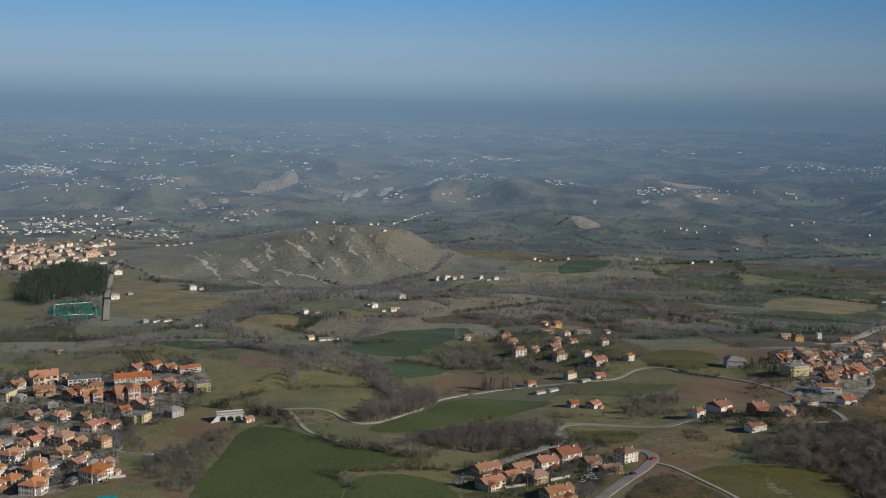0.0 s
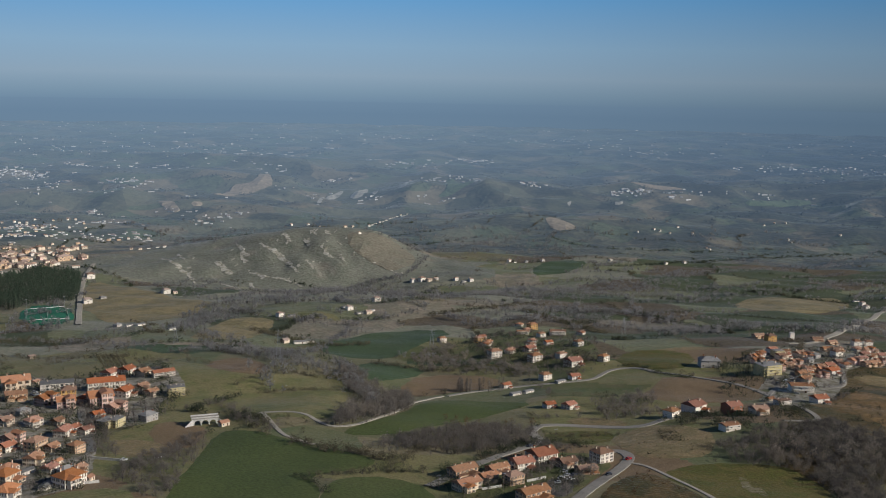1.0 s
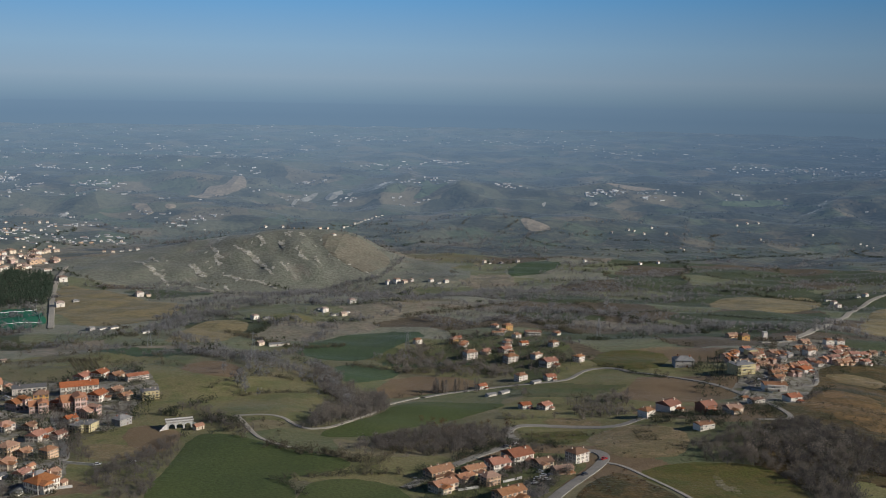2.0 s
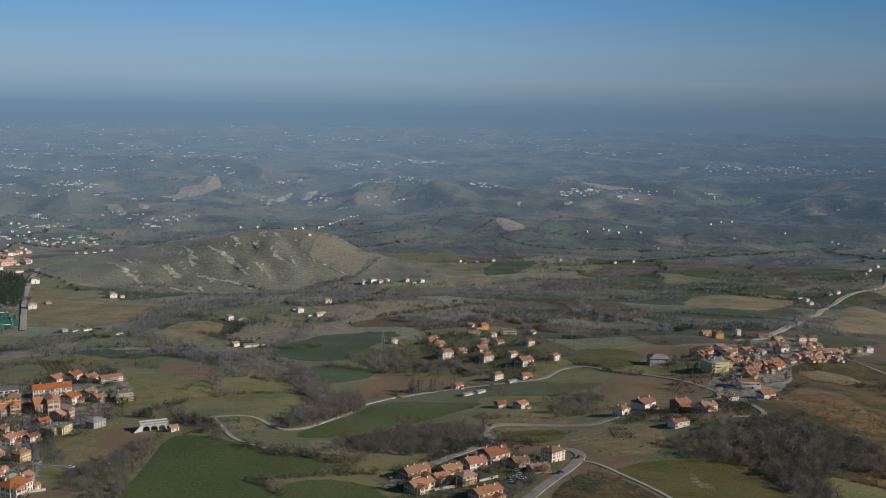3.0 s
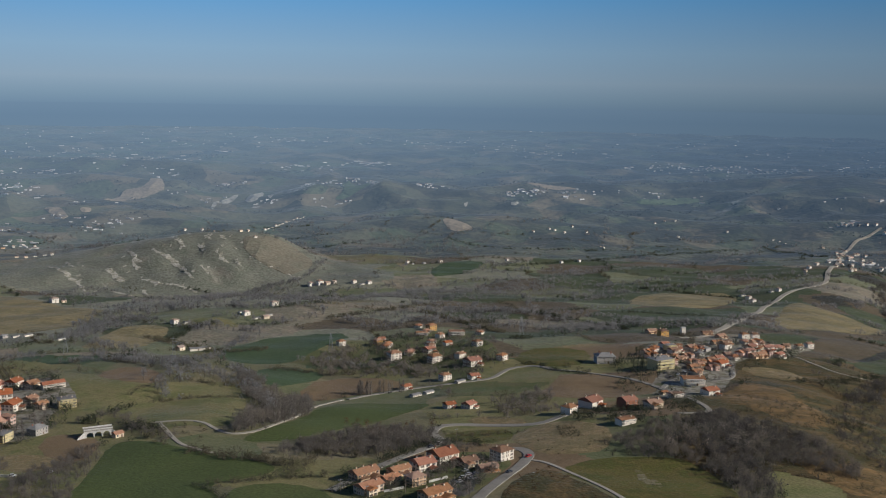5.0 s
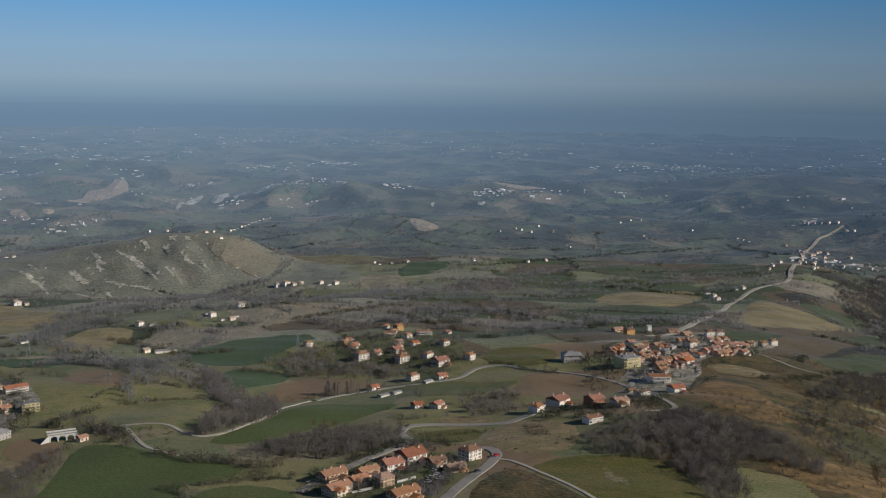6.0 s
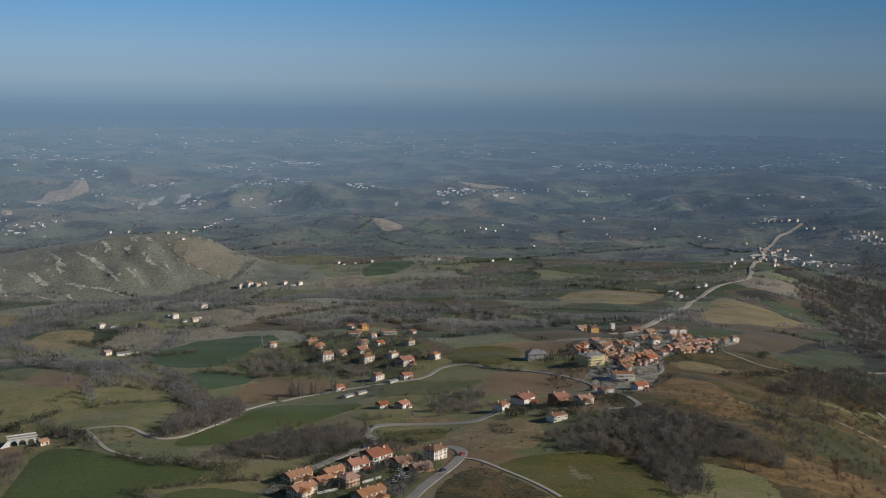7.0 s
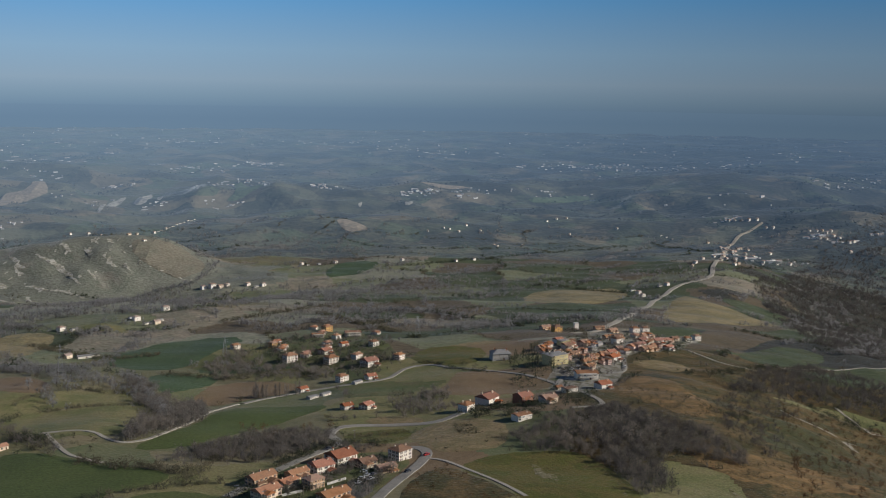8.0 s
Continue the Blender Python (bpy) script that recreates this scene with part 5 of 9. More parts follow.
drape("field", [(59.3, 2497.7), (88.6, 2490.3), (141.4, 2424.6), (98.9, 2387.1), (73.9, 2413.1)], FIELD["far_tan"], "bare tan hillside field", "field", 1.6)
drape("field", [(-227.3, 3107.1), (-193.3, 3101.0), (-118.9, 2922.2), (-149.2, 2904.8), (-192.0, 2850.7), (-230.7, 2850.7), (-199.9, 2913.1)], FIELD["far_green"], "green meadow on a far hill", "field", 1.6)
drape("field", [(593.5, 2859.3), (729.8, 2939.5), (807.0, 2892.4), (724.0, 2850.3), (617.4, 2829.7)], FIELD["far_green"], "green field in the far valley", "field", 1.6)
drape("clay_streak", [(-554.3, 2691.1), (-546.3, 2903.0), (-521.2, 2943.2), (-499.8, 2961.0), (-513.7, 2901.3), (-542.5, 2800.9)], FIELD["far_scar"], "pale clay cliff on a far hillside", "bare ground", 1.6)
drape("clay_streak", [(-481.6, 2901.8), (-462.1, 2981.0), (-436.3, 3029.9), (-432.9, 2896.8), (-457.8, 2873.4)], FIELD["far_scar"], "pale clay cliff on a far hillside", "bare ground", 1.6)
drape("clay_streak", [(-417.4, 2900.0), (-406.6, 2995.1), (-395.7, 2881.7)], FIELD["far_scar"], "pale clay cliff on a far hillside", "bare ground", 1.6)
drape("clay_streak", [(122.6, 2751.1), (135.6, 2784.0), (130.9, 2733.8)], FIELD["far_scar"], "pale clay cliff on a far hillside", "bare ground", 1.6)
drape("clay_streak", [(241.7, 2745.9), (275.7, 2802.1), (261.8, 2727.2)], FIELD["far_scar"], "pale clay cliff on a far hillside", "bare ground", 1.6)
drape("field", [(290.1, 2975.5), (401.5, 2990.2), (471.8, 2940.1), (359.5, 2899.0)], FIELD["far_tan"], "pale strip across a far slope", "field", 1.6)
scar([(-667.1, 1889.4), (-615.1, 1819.1), (-576.1, 1775.8), (-541.8, 1711.9)], 15, 1)
scar([(-550.2, 1854.6), (-527.3, 1819.2), (-502.5, 1789.7)], 20, 2)
scar([(-490.2, 1940.2), (-453.5, 1901.2), (-424.0, 1856.6), (-384.6, 1790.7)], 16, 3)
scar([(-546.3, 1975.7), (-512.9, 1901.7), (-491.5, 1873.2)], 13, 4)
scar([(-455.8, 1981.6), (-443.7, 1962.3), (-431.4, 1937.1)], 12, 5)
scar([(-408.5, 1957.8), (-390.1, 1916.4)], 13, 6)
scar([(-367.3, 1909.2), (-352.9, 1889.8), (-337.7, 1865.1)], 14, 7)
scar([(-472.7, 1801.1), (-443.9, 1776.0), (-416.7, 1767.6)], 14, 8)
scar([(-417.6, 1771.5), (-392.5, 1753.9), (-367.2, 1737.6)], 12, 9)
scar([(-511.9, 1737.6), (-482.8, 1715.7), (-462.0, 1690.0)], 11, 10)
scar([(-457.1, 1741.4), (-439.0, 1709.6)], 10, 11)
scar([(-327.4, 1883.2), (-311.6, 1852.6)], 9, 12)
scar([(-279.2, 1877.4), (-245.0, 1856.8), (-214.5, 1827.8)], 7, 13)
scar([(-404.9, 2004.9), (-388.2, 1971.7)], 9, 14)
scar([(-379.1, 2004.9), (-363.1, 1979.2)], 9, 15)
scar([(-345.8, 1956.8), (-329.6, 1926.4)], 8, 16)
scar([(-645.5, 1923.1), (-612.1, 1861.5)], 10, 17)
scar([(-513.4, 1883.2), (-491.3, 1848.3)], 12, 18)
scar([(-384.6, 1854.0), (-361.9, 1808.5)], 10, 19)

# ---- roads and lanes ----
ribbon("road", [(16.5, 450.7), (31.1, 490.8), (47.5, 527.2), (62.8, 564.7), (67.5, 580.9), (62.5, 594.7), (55.9, 593)], 6.5, ASPHALT, "grey country road past the near houses", "road", 1.8)
ribbon("road", [(-42.2, 508.1), (-21, 549), (-3, 581.2), (11.8, 601.6), (17.8, 615.7), (12.3, 636.8), (12.6, 660.8), (22, 672.9), (54.9, 669.2), (82.7, 658.3), (96.9, 672.4), (108, 686.3)], 6, ASPHALT, "grey road round the hairpin bend", "road", 1.8)
ribbon("track", [(66, 566.5), (74.5, 559.5), (85.6, 532.2), (97.2, 500.3), (104, 479.8)], 2.4, TRACK, "pale gravel track", "road", 1.8)
ribbon("track", [(-165.5, 661.2), (-141.9, 609), (-132.7, 599.5), (-116, 585.2)], 3, TRACK, "pale lane winding along the fields", "road", 1.8)
ribbon("track", [(-170.4, 665.1), (-139.4, 664.3), (-123, 639.1), (-110.9, 632.8), (-94.7, 645.8), (-81.9, 691.8), (-65.2, 768.6), (-55.0, 782)], 3, TRACK, "pale lane along the green field", "road", 1.8)
ribbon("road", [(-768.1, 1827.6), (-735, 1704.6), (-654.6, 1504.2), (-562.3, 1286.9), (-493.4, 1124.8)], 7, TRACK, "road past the pine wood", "road", 1.8)
ribbon("road", [(265.2, 1030.2), (317.2, 1064.9), (424.6, 1301.1), (566.8, 1597.7), (647.9, 1662.5), (685.2, 1702.2), (737, 1838.8), (808.3, 1974.4), (959.0, 2298.4), (1064.7, 2387.2), (1086.2, 2404.3)], 8, TRACK, "pale ridge road to the hilltop village", "road", 1.3)
ribbon("road", [(119.4, 863.4), (145.6, 844.4), (168.9, 816.8), (182.2, 792.1), (188.8, 771.9), (193.5, 713.6), (199.5, 676.2), (190.6, 658.9), (170.3, 655)], 4, ASPHALT, "village street", "road", 1.8)
ribbon("road", [(188.8, 771.9), (202.5, 800.2), (240.6, 836.2)], 4, ASPHALT, "village street", "road", 1.8)
ribbon("road", [(279, 903.6), (264.6, 837.4), (252.1, 809.3), (234.8, 815.5)], 4, ASPHALT, "street round the village edge", "road", 1.8)
ribbon("road", [(119.4, 863.4), (110.0, 882.0), (98.0, 889.0), (82.7, 885.5), (73.4, 868.0), (64.9, 844.7), (45.6, 834.7), (22.4, 831.1), (4.2, 828.8), (-13.8, 819.6), (-35.3, 800.4), (-51.5, 783.6)], 4.2, ASPHALT, "road through the hamlet", "road", 1.4)
ribbon("road", [(-249.9, 529.7), (-237.2, 545.3), (-241.7, 565.2), (-266.1, 617.1), (-289.2, 657.6), (-307.3, 704.5)], 5, ASPHALT, "town street", "road", 1.8)
ribbon("road", [(-343.3, 617.3), (-327.7, 631.2), (-333.4, 683.3), (-301.8, 686.7)], 5, ASPHALT, "town street", "road", 1.8)

# ---- left town ----
settle("town houses", [(-243.8, 466.7, "wo", 84, 0.90), (-258.2, 494.9, "cr", 73, 0.89), (-264.2, 507.8, "wo", 82, 0.80), (-287.5, 526.7, "wo", 75, 0.88), (-260.5, 530.2, "cb", 86, 0.78), (-274.9, 562.8, "ob", 76, 0.80), (-300.5, 584.9, "pr", 74, 0.84), (-291.2, 561.1, "wr", 67, 0.70), (-293.5, 549.4, "cb", 88, 0.64), (-310.2, 633.2, "wo", 59, 0.77), (-329.5, 634.6, "cb", 64, 0.73), (-280.9, 612.5, "wr", 84, 0.80), (-278.5, 622.3, "wr", 68, 0.62), (-249.1, 558.6, "ob", 68, 0.62), (-243, 512, "wr", 79, 0.63), (-233, 509.9, "gr", 62, 0.62), (-227.6, 513.2, "cb", 74, 0.62), (-222.2, 489.2, "wo", 63, 1.03), (-305.7, 553.3, "gr", 83, 0.62), (-272, 503.6, "sh", 70, 0.78), (-376.3, 742.9, "to", 32, 1.25), (-342.2, 739.1, "lw", 25, 0.91), (-318.3, 705.4, "or", 24, 0.93), (-329.4, 692.6, "pr", 68, 0.94)], 2)
settle("town houses", [(-311.1, 684.3, "pr", 29, 0.95), (-356.4, 702.9, "tr", 32, 0.82), (-373.4, 681.9, "yl", 81, 0.73), (-363.1, 680.5, "gr", 85, 0.62), (-331.4, 662.2, "gr", 60, 0.62), (-318.8, 588.8, "cr", 64, 0.64), (-265.1, 562.3, "cb", 73, 0.62), (-216.3, 499.6, "sm", 76, 0.62), (-231.2, 482.8, "sh", 86, 0.62), (-255.3, 510.8, "sh", 65, 0.62), (-295.4, 636.2, "cb", 74, 0.62), (-384.9, 717.9, "cb", 63, 0.83), (-305.1, 699.2, "wr", 72, 0.62), (-371.2, 764.4, "sm", 83, 0.80), (-261.3, 477.6, "cr", 78, 0.74), (-247.2, 530.9, "sm", 70, 0.64), (-268.3, 617.9, "wr", 62, 0.62), (-281.5, 497.1, "wo", 65, 0.84), (-265.8, 467, "cr", 70, 0.86), (-309, 546.9, "cb", 68, 0.75)], 2)
settle("upper town houses", [(-302.8, 735.1, "lr", 27, 1.06), (-323, 792.6, "wr", 76, 0.93), (-310.5, 796.9, "wr", 75, 0.87), (-290.2, 778, "cb", 59, 0.78), (-273.5, 776.1, "lr", 39, 0.67), (-274.3, 731.3, "cb", 75, 0.80), (-282, 717.4, "wr", 77, 0.91), (-263.2, 721.8, "cb", 58, 0.66), (-246.1, 724.4, "yl", 29, 0.74), (-290.8, 694.9, "pr", 33, 1.25), (-272.4, 674.8, "pr", 74, 0.90), (-277, 656.6, "wr", 51, 0.62), (-260.6, 630.9, "yl", 71, 0.62), (-255.1, 633.2, "yl", 73, 0.62), (-238.7, 646.5, "gr", 63, 0.78), (-184.2, 632.5, "sm", 46, 0.81)], 2)

# ---- near village ----
settle("village houses", [(-26.1, 530.2, "tr", 41, 0.82), (-22.4, 505.1, "to", 43, 0.83), (-12.3, 521.4, "to", 43, 0.62), (-7.7, 536.5, "tr", 39, 0.66), (0.8, 516.3, "ob", 37, 0.69), (5.1, 546.7, "wr", 32, 0.92), (16.2, 565.3, "wr", 37, 1.13), (29.9, 555.7, "cb", 32, 0.80), (39.9, 544.2, "tr", 28, 0.62), (50, 571.4, "wb", 41, 0.84), (10.7, 493.5, "tr", 39, 0.85)], 2)

# ---- hamlet ----
settle("hamlet houses", [(-74.6, 1034.1, "wb", 35, 0.62), (3.2, 1150.3, "wo", 54, 0.62), (17.4, 1128.3, "or", 35, 0.82), (6.9, 1085.1, "mo", 8, 0.77), (43.6, 1084.3, "mo", 6, 1.01), (68.2, 1085.4, "wo", 45, 0.62), (-37.4, 1031.4, "or", 40, 0.68), (-27.3, 1018.9, "wo", 48, 0.62), (-19.3, 952.4, "wb", 30, 0.89), (13.2, 977.4, "wr", 45, 0.85), (18, 932.5, "wb", 34, 0.87), (51.1, 904, "wr", 37, 1.03), (78.5, 918.1, "wb", 48, 0.68), (60.1, 991.5, "wb", 42, 0.66), (25.4, 850.6, "wb", 36, 0.69), (49.3, 847, "wr", 26, 0.68), (37.3, 834.3, "sh", 43, 0.62), (-6.9, 825.6, "wr", 35, 0.62), (1, 789.8, "sh", 40, 0.62), (11, 797, "sh", 46, 0.62), (25.3, 727.4, "wr", 29, 0.64), (39.2, 725.1, "wr", 51, 0.71)], 2)

# ---- ridge village ----
settle("ridge village houses", [(104.5, 681.5, "wb", 46, 0.73), (123.9, 710.9, "wr", 46, 1.08), (146.3, 694.7, "br", 32, 0.89), (161.7, 683.8, "cb", 25, 0.88), (133.6, 636.7, "mo", 26, 0.69), (185.6, 718.6, "mo", 25, 0.62), (183.6, 744.4, "sm", 27, 0.72), (214.8, 733.8, "wr", 25, 0.84), (215.9, 785.7, "mo", -0, 1.05), (228.7, 824.5, "cb", 37, 0.73), (165.3, 886.9, "gr", 4, 1.25), (204.7, 844.6, "yl", 26, 1.11), (213.1, 925.3, "pr", 44, 0.62), (234.3, 935.8, "yl", 22, 0.62), (242.5, 940.7, "cb", 25, 0.62), (252.2, 930.2, "cb", 37, 0.82), (241.2, 900, "pr", 30, 0.67), (254.7, 910.9, "gr", 41, 0.62), (264.8, 926.4, "gr", 42, 0.62), (283.8, 928.8, "wb", 28, 0.68), (265.5, 887.9, "wr", 27, 0.72), (260.5, 862.2, "wr", 35, 0.84), (257.3, 882.8, "cb", 23, 0.64), (290.8, 902.3, "pr", 39, 0.75)], 1)
settle("ridge village houses", [(300.3, 910.8, "wr", 22, 0.67), (321.1, 965.7, "wb", 42, 0.63), (334.5, 985.3, "cb", 32, 0.64), (333.2, 959.5, "wr", 21, 0.79), (313.4, 906.5, "pr", 23, 0.69), (345.2, 970.6, "wr", 30, 0.72), (324.9, 905.2, "wr", 34, 0.67), (363.2, 994.8, "cb", 21, 0.65), (378.4, 1000.5, "wb", 23, 0.62), (400, 1030.4, "wb", 18, 0.62)], 1)
settle("ridge edge houses", [(250.4, 1082.2, "tr", 28, 0.69), (254.1, 1046.1, "or", 18, 0.82), (303.9, 1061.5, "tr", 11, 0.62), (310.9, 1036.7, "tr", 36, 0.62), (337.9, 1045.3, "wb", 13, 0.68), (351, 1051.4, "wb", 9, 0.62)], 1)

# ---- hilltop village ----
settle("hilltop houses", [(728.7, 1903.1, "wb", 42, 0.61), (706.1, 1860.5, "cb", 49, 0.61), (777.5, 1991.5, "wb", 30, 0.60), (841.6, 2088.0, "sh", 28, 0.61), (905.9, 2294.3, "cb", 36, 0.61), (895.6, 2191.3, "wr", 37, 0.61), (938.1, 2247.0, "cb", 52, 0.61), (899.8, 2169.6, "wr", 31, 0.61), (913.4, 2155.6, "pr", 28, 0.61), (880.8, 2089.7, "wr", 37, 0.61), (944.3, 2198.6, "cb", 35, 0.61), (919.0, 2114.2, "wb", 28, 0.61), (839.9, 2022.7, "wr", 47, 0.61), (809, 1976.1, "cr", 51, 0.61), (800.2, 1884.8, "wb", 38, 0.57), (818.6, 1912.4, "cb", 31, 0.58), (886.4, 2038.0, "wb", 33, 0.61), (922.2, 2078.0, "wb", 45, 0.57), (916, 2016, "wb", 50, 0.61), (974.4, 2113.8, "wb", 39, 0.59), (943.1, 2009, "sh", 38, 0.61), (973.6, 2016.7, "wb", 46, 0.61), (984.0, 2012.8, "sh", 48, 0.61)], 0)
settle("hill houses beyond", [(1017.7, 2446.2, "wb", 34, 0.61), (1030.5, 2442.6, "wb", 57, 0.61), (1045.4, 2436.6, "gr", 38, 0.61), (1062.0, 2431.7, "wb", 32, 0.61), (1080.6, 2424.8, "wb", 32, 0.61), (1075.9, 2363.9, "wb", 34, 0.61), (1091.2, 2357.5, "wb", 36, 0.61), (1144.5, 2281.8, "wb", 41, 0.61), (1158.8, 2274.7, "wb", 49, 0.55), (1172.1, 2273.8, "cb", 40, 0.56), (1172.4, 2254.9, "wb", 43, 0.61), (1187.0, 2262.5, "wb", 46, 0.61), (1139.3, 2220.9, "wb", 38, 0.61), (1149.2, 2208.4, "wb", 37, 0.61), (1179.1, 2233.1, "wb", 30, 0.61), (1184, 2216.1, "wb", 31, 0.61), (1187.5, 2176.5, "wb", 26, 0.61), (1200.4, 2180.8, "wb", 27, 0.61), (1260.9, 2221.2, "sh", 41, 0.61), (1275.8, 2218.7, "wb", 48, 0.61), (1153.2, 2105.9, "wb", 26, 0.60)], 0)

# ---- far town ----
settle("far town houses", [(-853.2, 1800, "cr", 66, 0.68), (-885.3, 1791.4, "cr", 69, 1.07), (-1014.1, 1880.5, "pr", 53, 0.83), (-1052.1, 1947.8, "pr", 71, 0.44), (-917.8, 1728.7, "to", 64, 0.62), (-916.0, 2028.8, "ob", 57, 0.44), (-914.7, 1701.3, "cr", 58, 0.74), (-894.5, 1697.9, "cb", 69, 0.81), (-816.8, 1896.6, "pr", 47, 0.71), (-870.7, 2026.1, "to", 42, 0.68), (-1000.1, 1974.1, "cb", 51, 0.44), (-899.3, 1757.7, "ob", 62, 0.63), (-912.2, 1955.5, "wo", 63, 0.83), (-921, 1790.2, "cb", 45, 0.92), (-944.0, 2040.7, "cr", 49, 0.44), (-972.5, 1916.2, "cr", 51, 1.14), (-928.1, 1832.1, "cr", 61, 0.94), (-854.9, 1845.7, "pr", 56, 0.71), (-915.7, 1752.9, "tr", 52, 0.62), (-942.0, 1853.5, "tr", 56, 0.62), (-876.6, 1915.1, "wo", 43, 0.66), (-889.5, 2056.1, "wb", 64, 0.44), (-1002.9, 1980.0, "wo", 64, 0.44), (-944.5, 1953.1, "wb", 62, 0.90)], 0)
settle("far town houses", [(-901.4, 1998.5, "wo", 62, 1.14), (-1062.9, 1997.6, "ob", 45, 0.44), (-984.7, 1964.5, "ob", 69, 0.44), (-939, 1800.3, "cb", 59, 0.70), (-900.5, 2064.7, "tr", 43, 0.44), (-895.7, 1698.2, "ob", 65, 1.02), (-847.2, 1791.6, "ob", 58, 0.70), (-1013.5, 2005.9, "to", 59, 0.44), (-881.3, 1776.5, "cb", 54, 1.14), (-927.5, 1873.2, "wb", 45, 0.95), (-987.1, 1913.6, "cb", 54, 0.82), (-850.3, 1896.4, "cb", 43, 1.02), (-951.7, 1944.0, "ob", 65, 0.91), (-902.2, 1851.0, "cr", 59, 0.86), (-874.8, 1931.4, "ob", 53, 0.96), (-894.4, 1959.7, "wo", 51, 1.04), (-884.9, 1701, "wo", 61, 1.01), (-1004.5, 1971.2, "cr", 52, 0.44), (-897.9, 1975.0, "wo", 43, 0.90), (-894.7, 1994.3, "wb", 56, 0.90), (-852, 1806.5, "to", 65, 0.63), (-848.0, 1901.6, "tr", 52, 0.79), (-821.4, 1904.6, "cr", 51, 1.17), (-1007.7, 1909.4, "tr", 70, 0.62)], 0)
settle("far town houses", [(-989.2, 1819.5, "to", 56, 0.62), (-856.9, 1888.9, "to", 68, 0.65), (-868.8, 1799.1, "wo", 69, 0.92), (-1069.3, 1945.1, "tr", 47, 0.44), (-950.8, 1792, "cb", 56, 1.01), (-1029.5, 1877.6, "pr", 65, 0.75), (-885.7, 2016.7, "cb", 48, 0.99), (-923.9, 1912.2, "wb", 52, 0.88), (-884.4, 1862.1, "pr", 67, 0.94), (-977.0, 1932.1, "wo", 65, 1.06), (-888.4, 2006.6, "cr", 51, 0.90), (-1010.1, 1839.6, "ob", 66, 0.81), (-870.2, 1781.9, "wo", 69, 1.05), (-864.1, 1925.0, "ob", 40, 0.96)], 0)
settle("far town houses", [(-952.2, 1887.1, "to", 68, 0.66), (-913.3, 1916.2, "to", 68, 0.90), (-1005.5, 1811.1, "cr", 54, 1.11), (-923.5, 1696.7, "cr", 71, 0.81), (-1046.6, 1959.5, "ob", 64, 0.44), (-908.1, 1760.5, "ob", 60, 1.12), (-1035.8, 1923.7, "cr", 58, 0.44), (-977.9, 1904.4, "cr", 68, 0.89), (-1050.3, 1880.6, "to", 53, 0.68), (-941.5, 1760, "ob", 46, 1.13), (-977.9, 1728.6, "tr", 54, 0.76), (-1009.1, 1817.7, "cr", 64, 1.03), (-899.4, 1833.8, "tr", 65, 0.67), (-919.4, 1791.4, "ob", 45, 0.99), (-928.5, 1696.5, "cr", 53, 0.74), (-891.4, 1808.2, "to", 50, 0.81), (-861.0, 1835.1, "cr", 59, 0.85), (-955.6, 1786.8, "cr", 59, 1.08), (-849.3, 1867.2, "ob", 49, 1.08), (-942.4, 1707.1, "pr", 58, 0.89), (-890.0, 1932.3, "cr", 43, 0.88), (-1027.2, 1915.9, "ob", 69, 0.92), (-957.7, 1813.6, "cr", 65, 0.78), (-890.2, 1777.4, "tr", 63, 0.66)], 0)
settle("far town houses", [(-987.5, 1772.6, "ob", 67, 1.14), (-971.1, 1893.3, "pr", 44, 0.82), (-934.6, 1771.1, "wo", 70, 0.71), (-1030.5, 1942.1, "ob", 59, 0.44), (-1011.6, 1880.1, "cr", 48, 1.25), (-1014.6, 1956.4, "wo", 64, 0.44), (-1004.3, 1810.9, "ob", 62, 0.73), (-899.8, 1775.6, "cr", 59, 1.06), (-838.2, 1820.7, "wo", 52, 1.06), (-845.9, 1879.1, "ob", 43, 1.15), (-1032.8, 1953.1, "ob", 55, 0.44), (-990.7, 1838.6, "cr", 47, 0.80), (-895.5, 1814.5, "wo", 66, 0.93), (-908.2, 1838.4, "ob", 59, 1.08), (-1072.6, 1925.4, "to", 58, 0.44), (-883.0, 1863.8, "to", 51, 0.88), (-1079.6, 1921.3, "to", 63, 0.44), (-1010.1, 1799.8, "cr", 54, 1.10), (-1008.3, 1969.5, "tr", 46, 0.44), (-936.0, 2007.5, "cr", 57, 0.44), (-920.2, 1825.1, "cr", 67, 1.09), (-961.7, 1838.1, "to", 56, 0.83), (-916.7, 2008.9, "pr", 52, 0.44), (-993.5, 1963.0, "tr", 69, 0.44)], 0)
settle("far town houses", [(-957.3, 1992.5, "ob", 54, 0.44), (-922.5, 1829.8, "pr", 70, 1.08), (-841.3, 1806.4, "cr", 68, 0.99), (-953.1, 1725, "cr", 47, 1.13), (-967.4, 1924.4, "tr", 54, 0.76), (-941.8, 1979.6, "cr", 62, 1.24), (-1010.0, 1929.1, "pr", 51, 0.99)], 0)
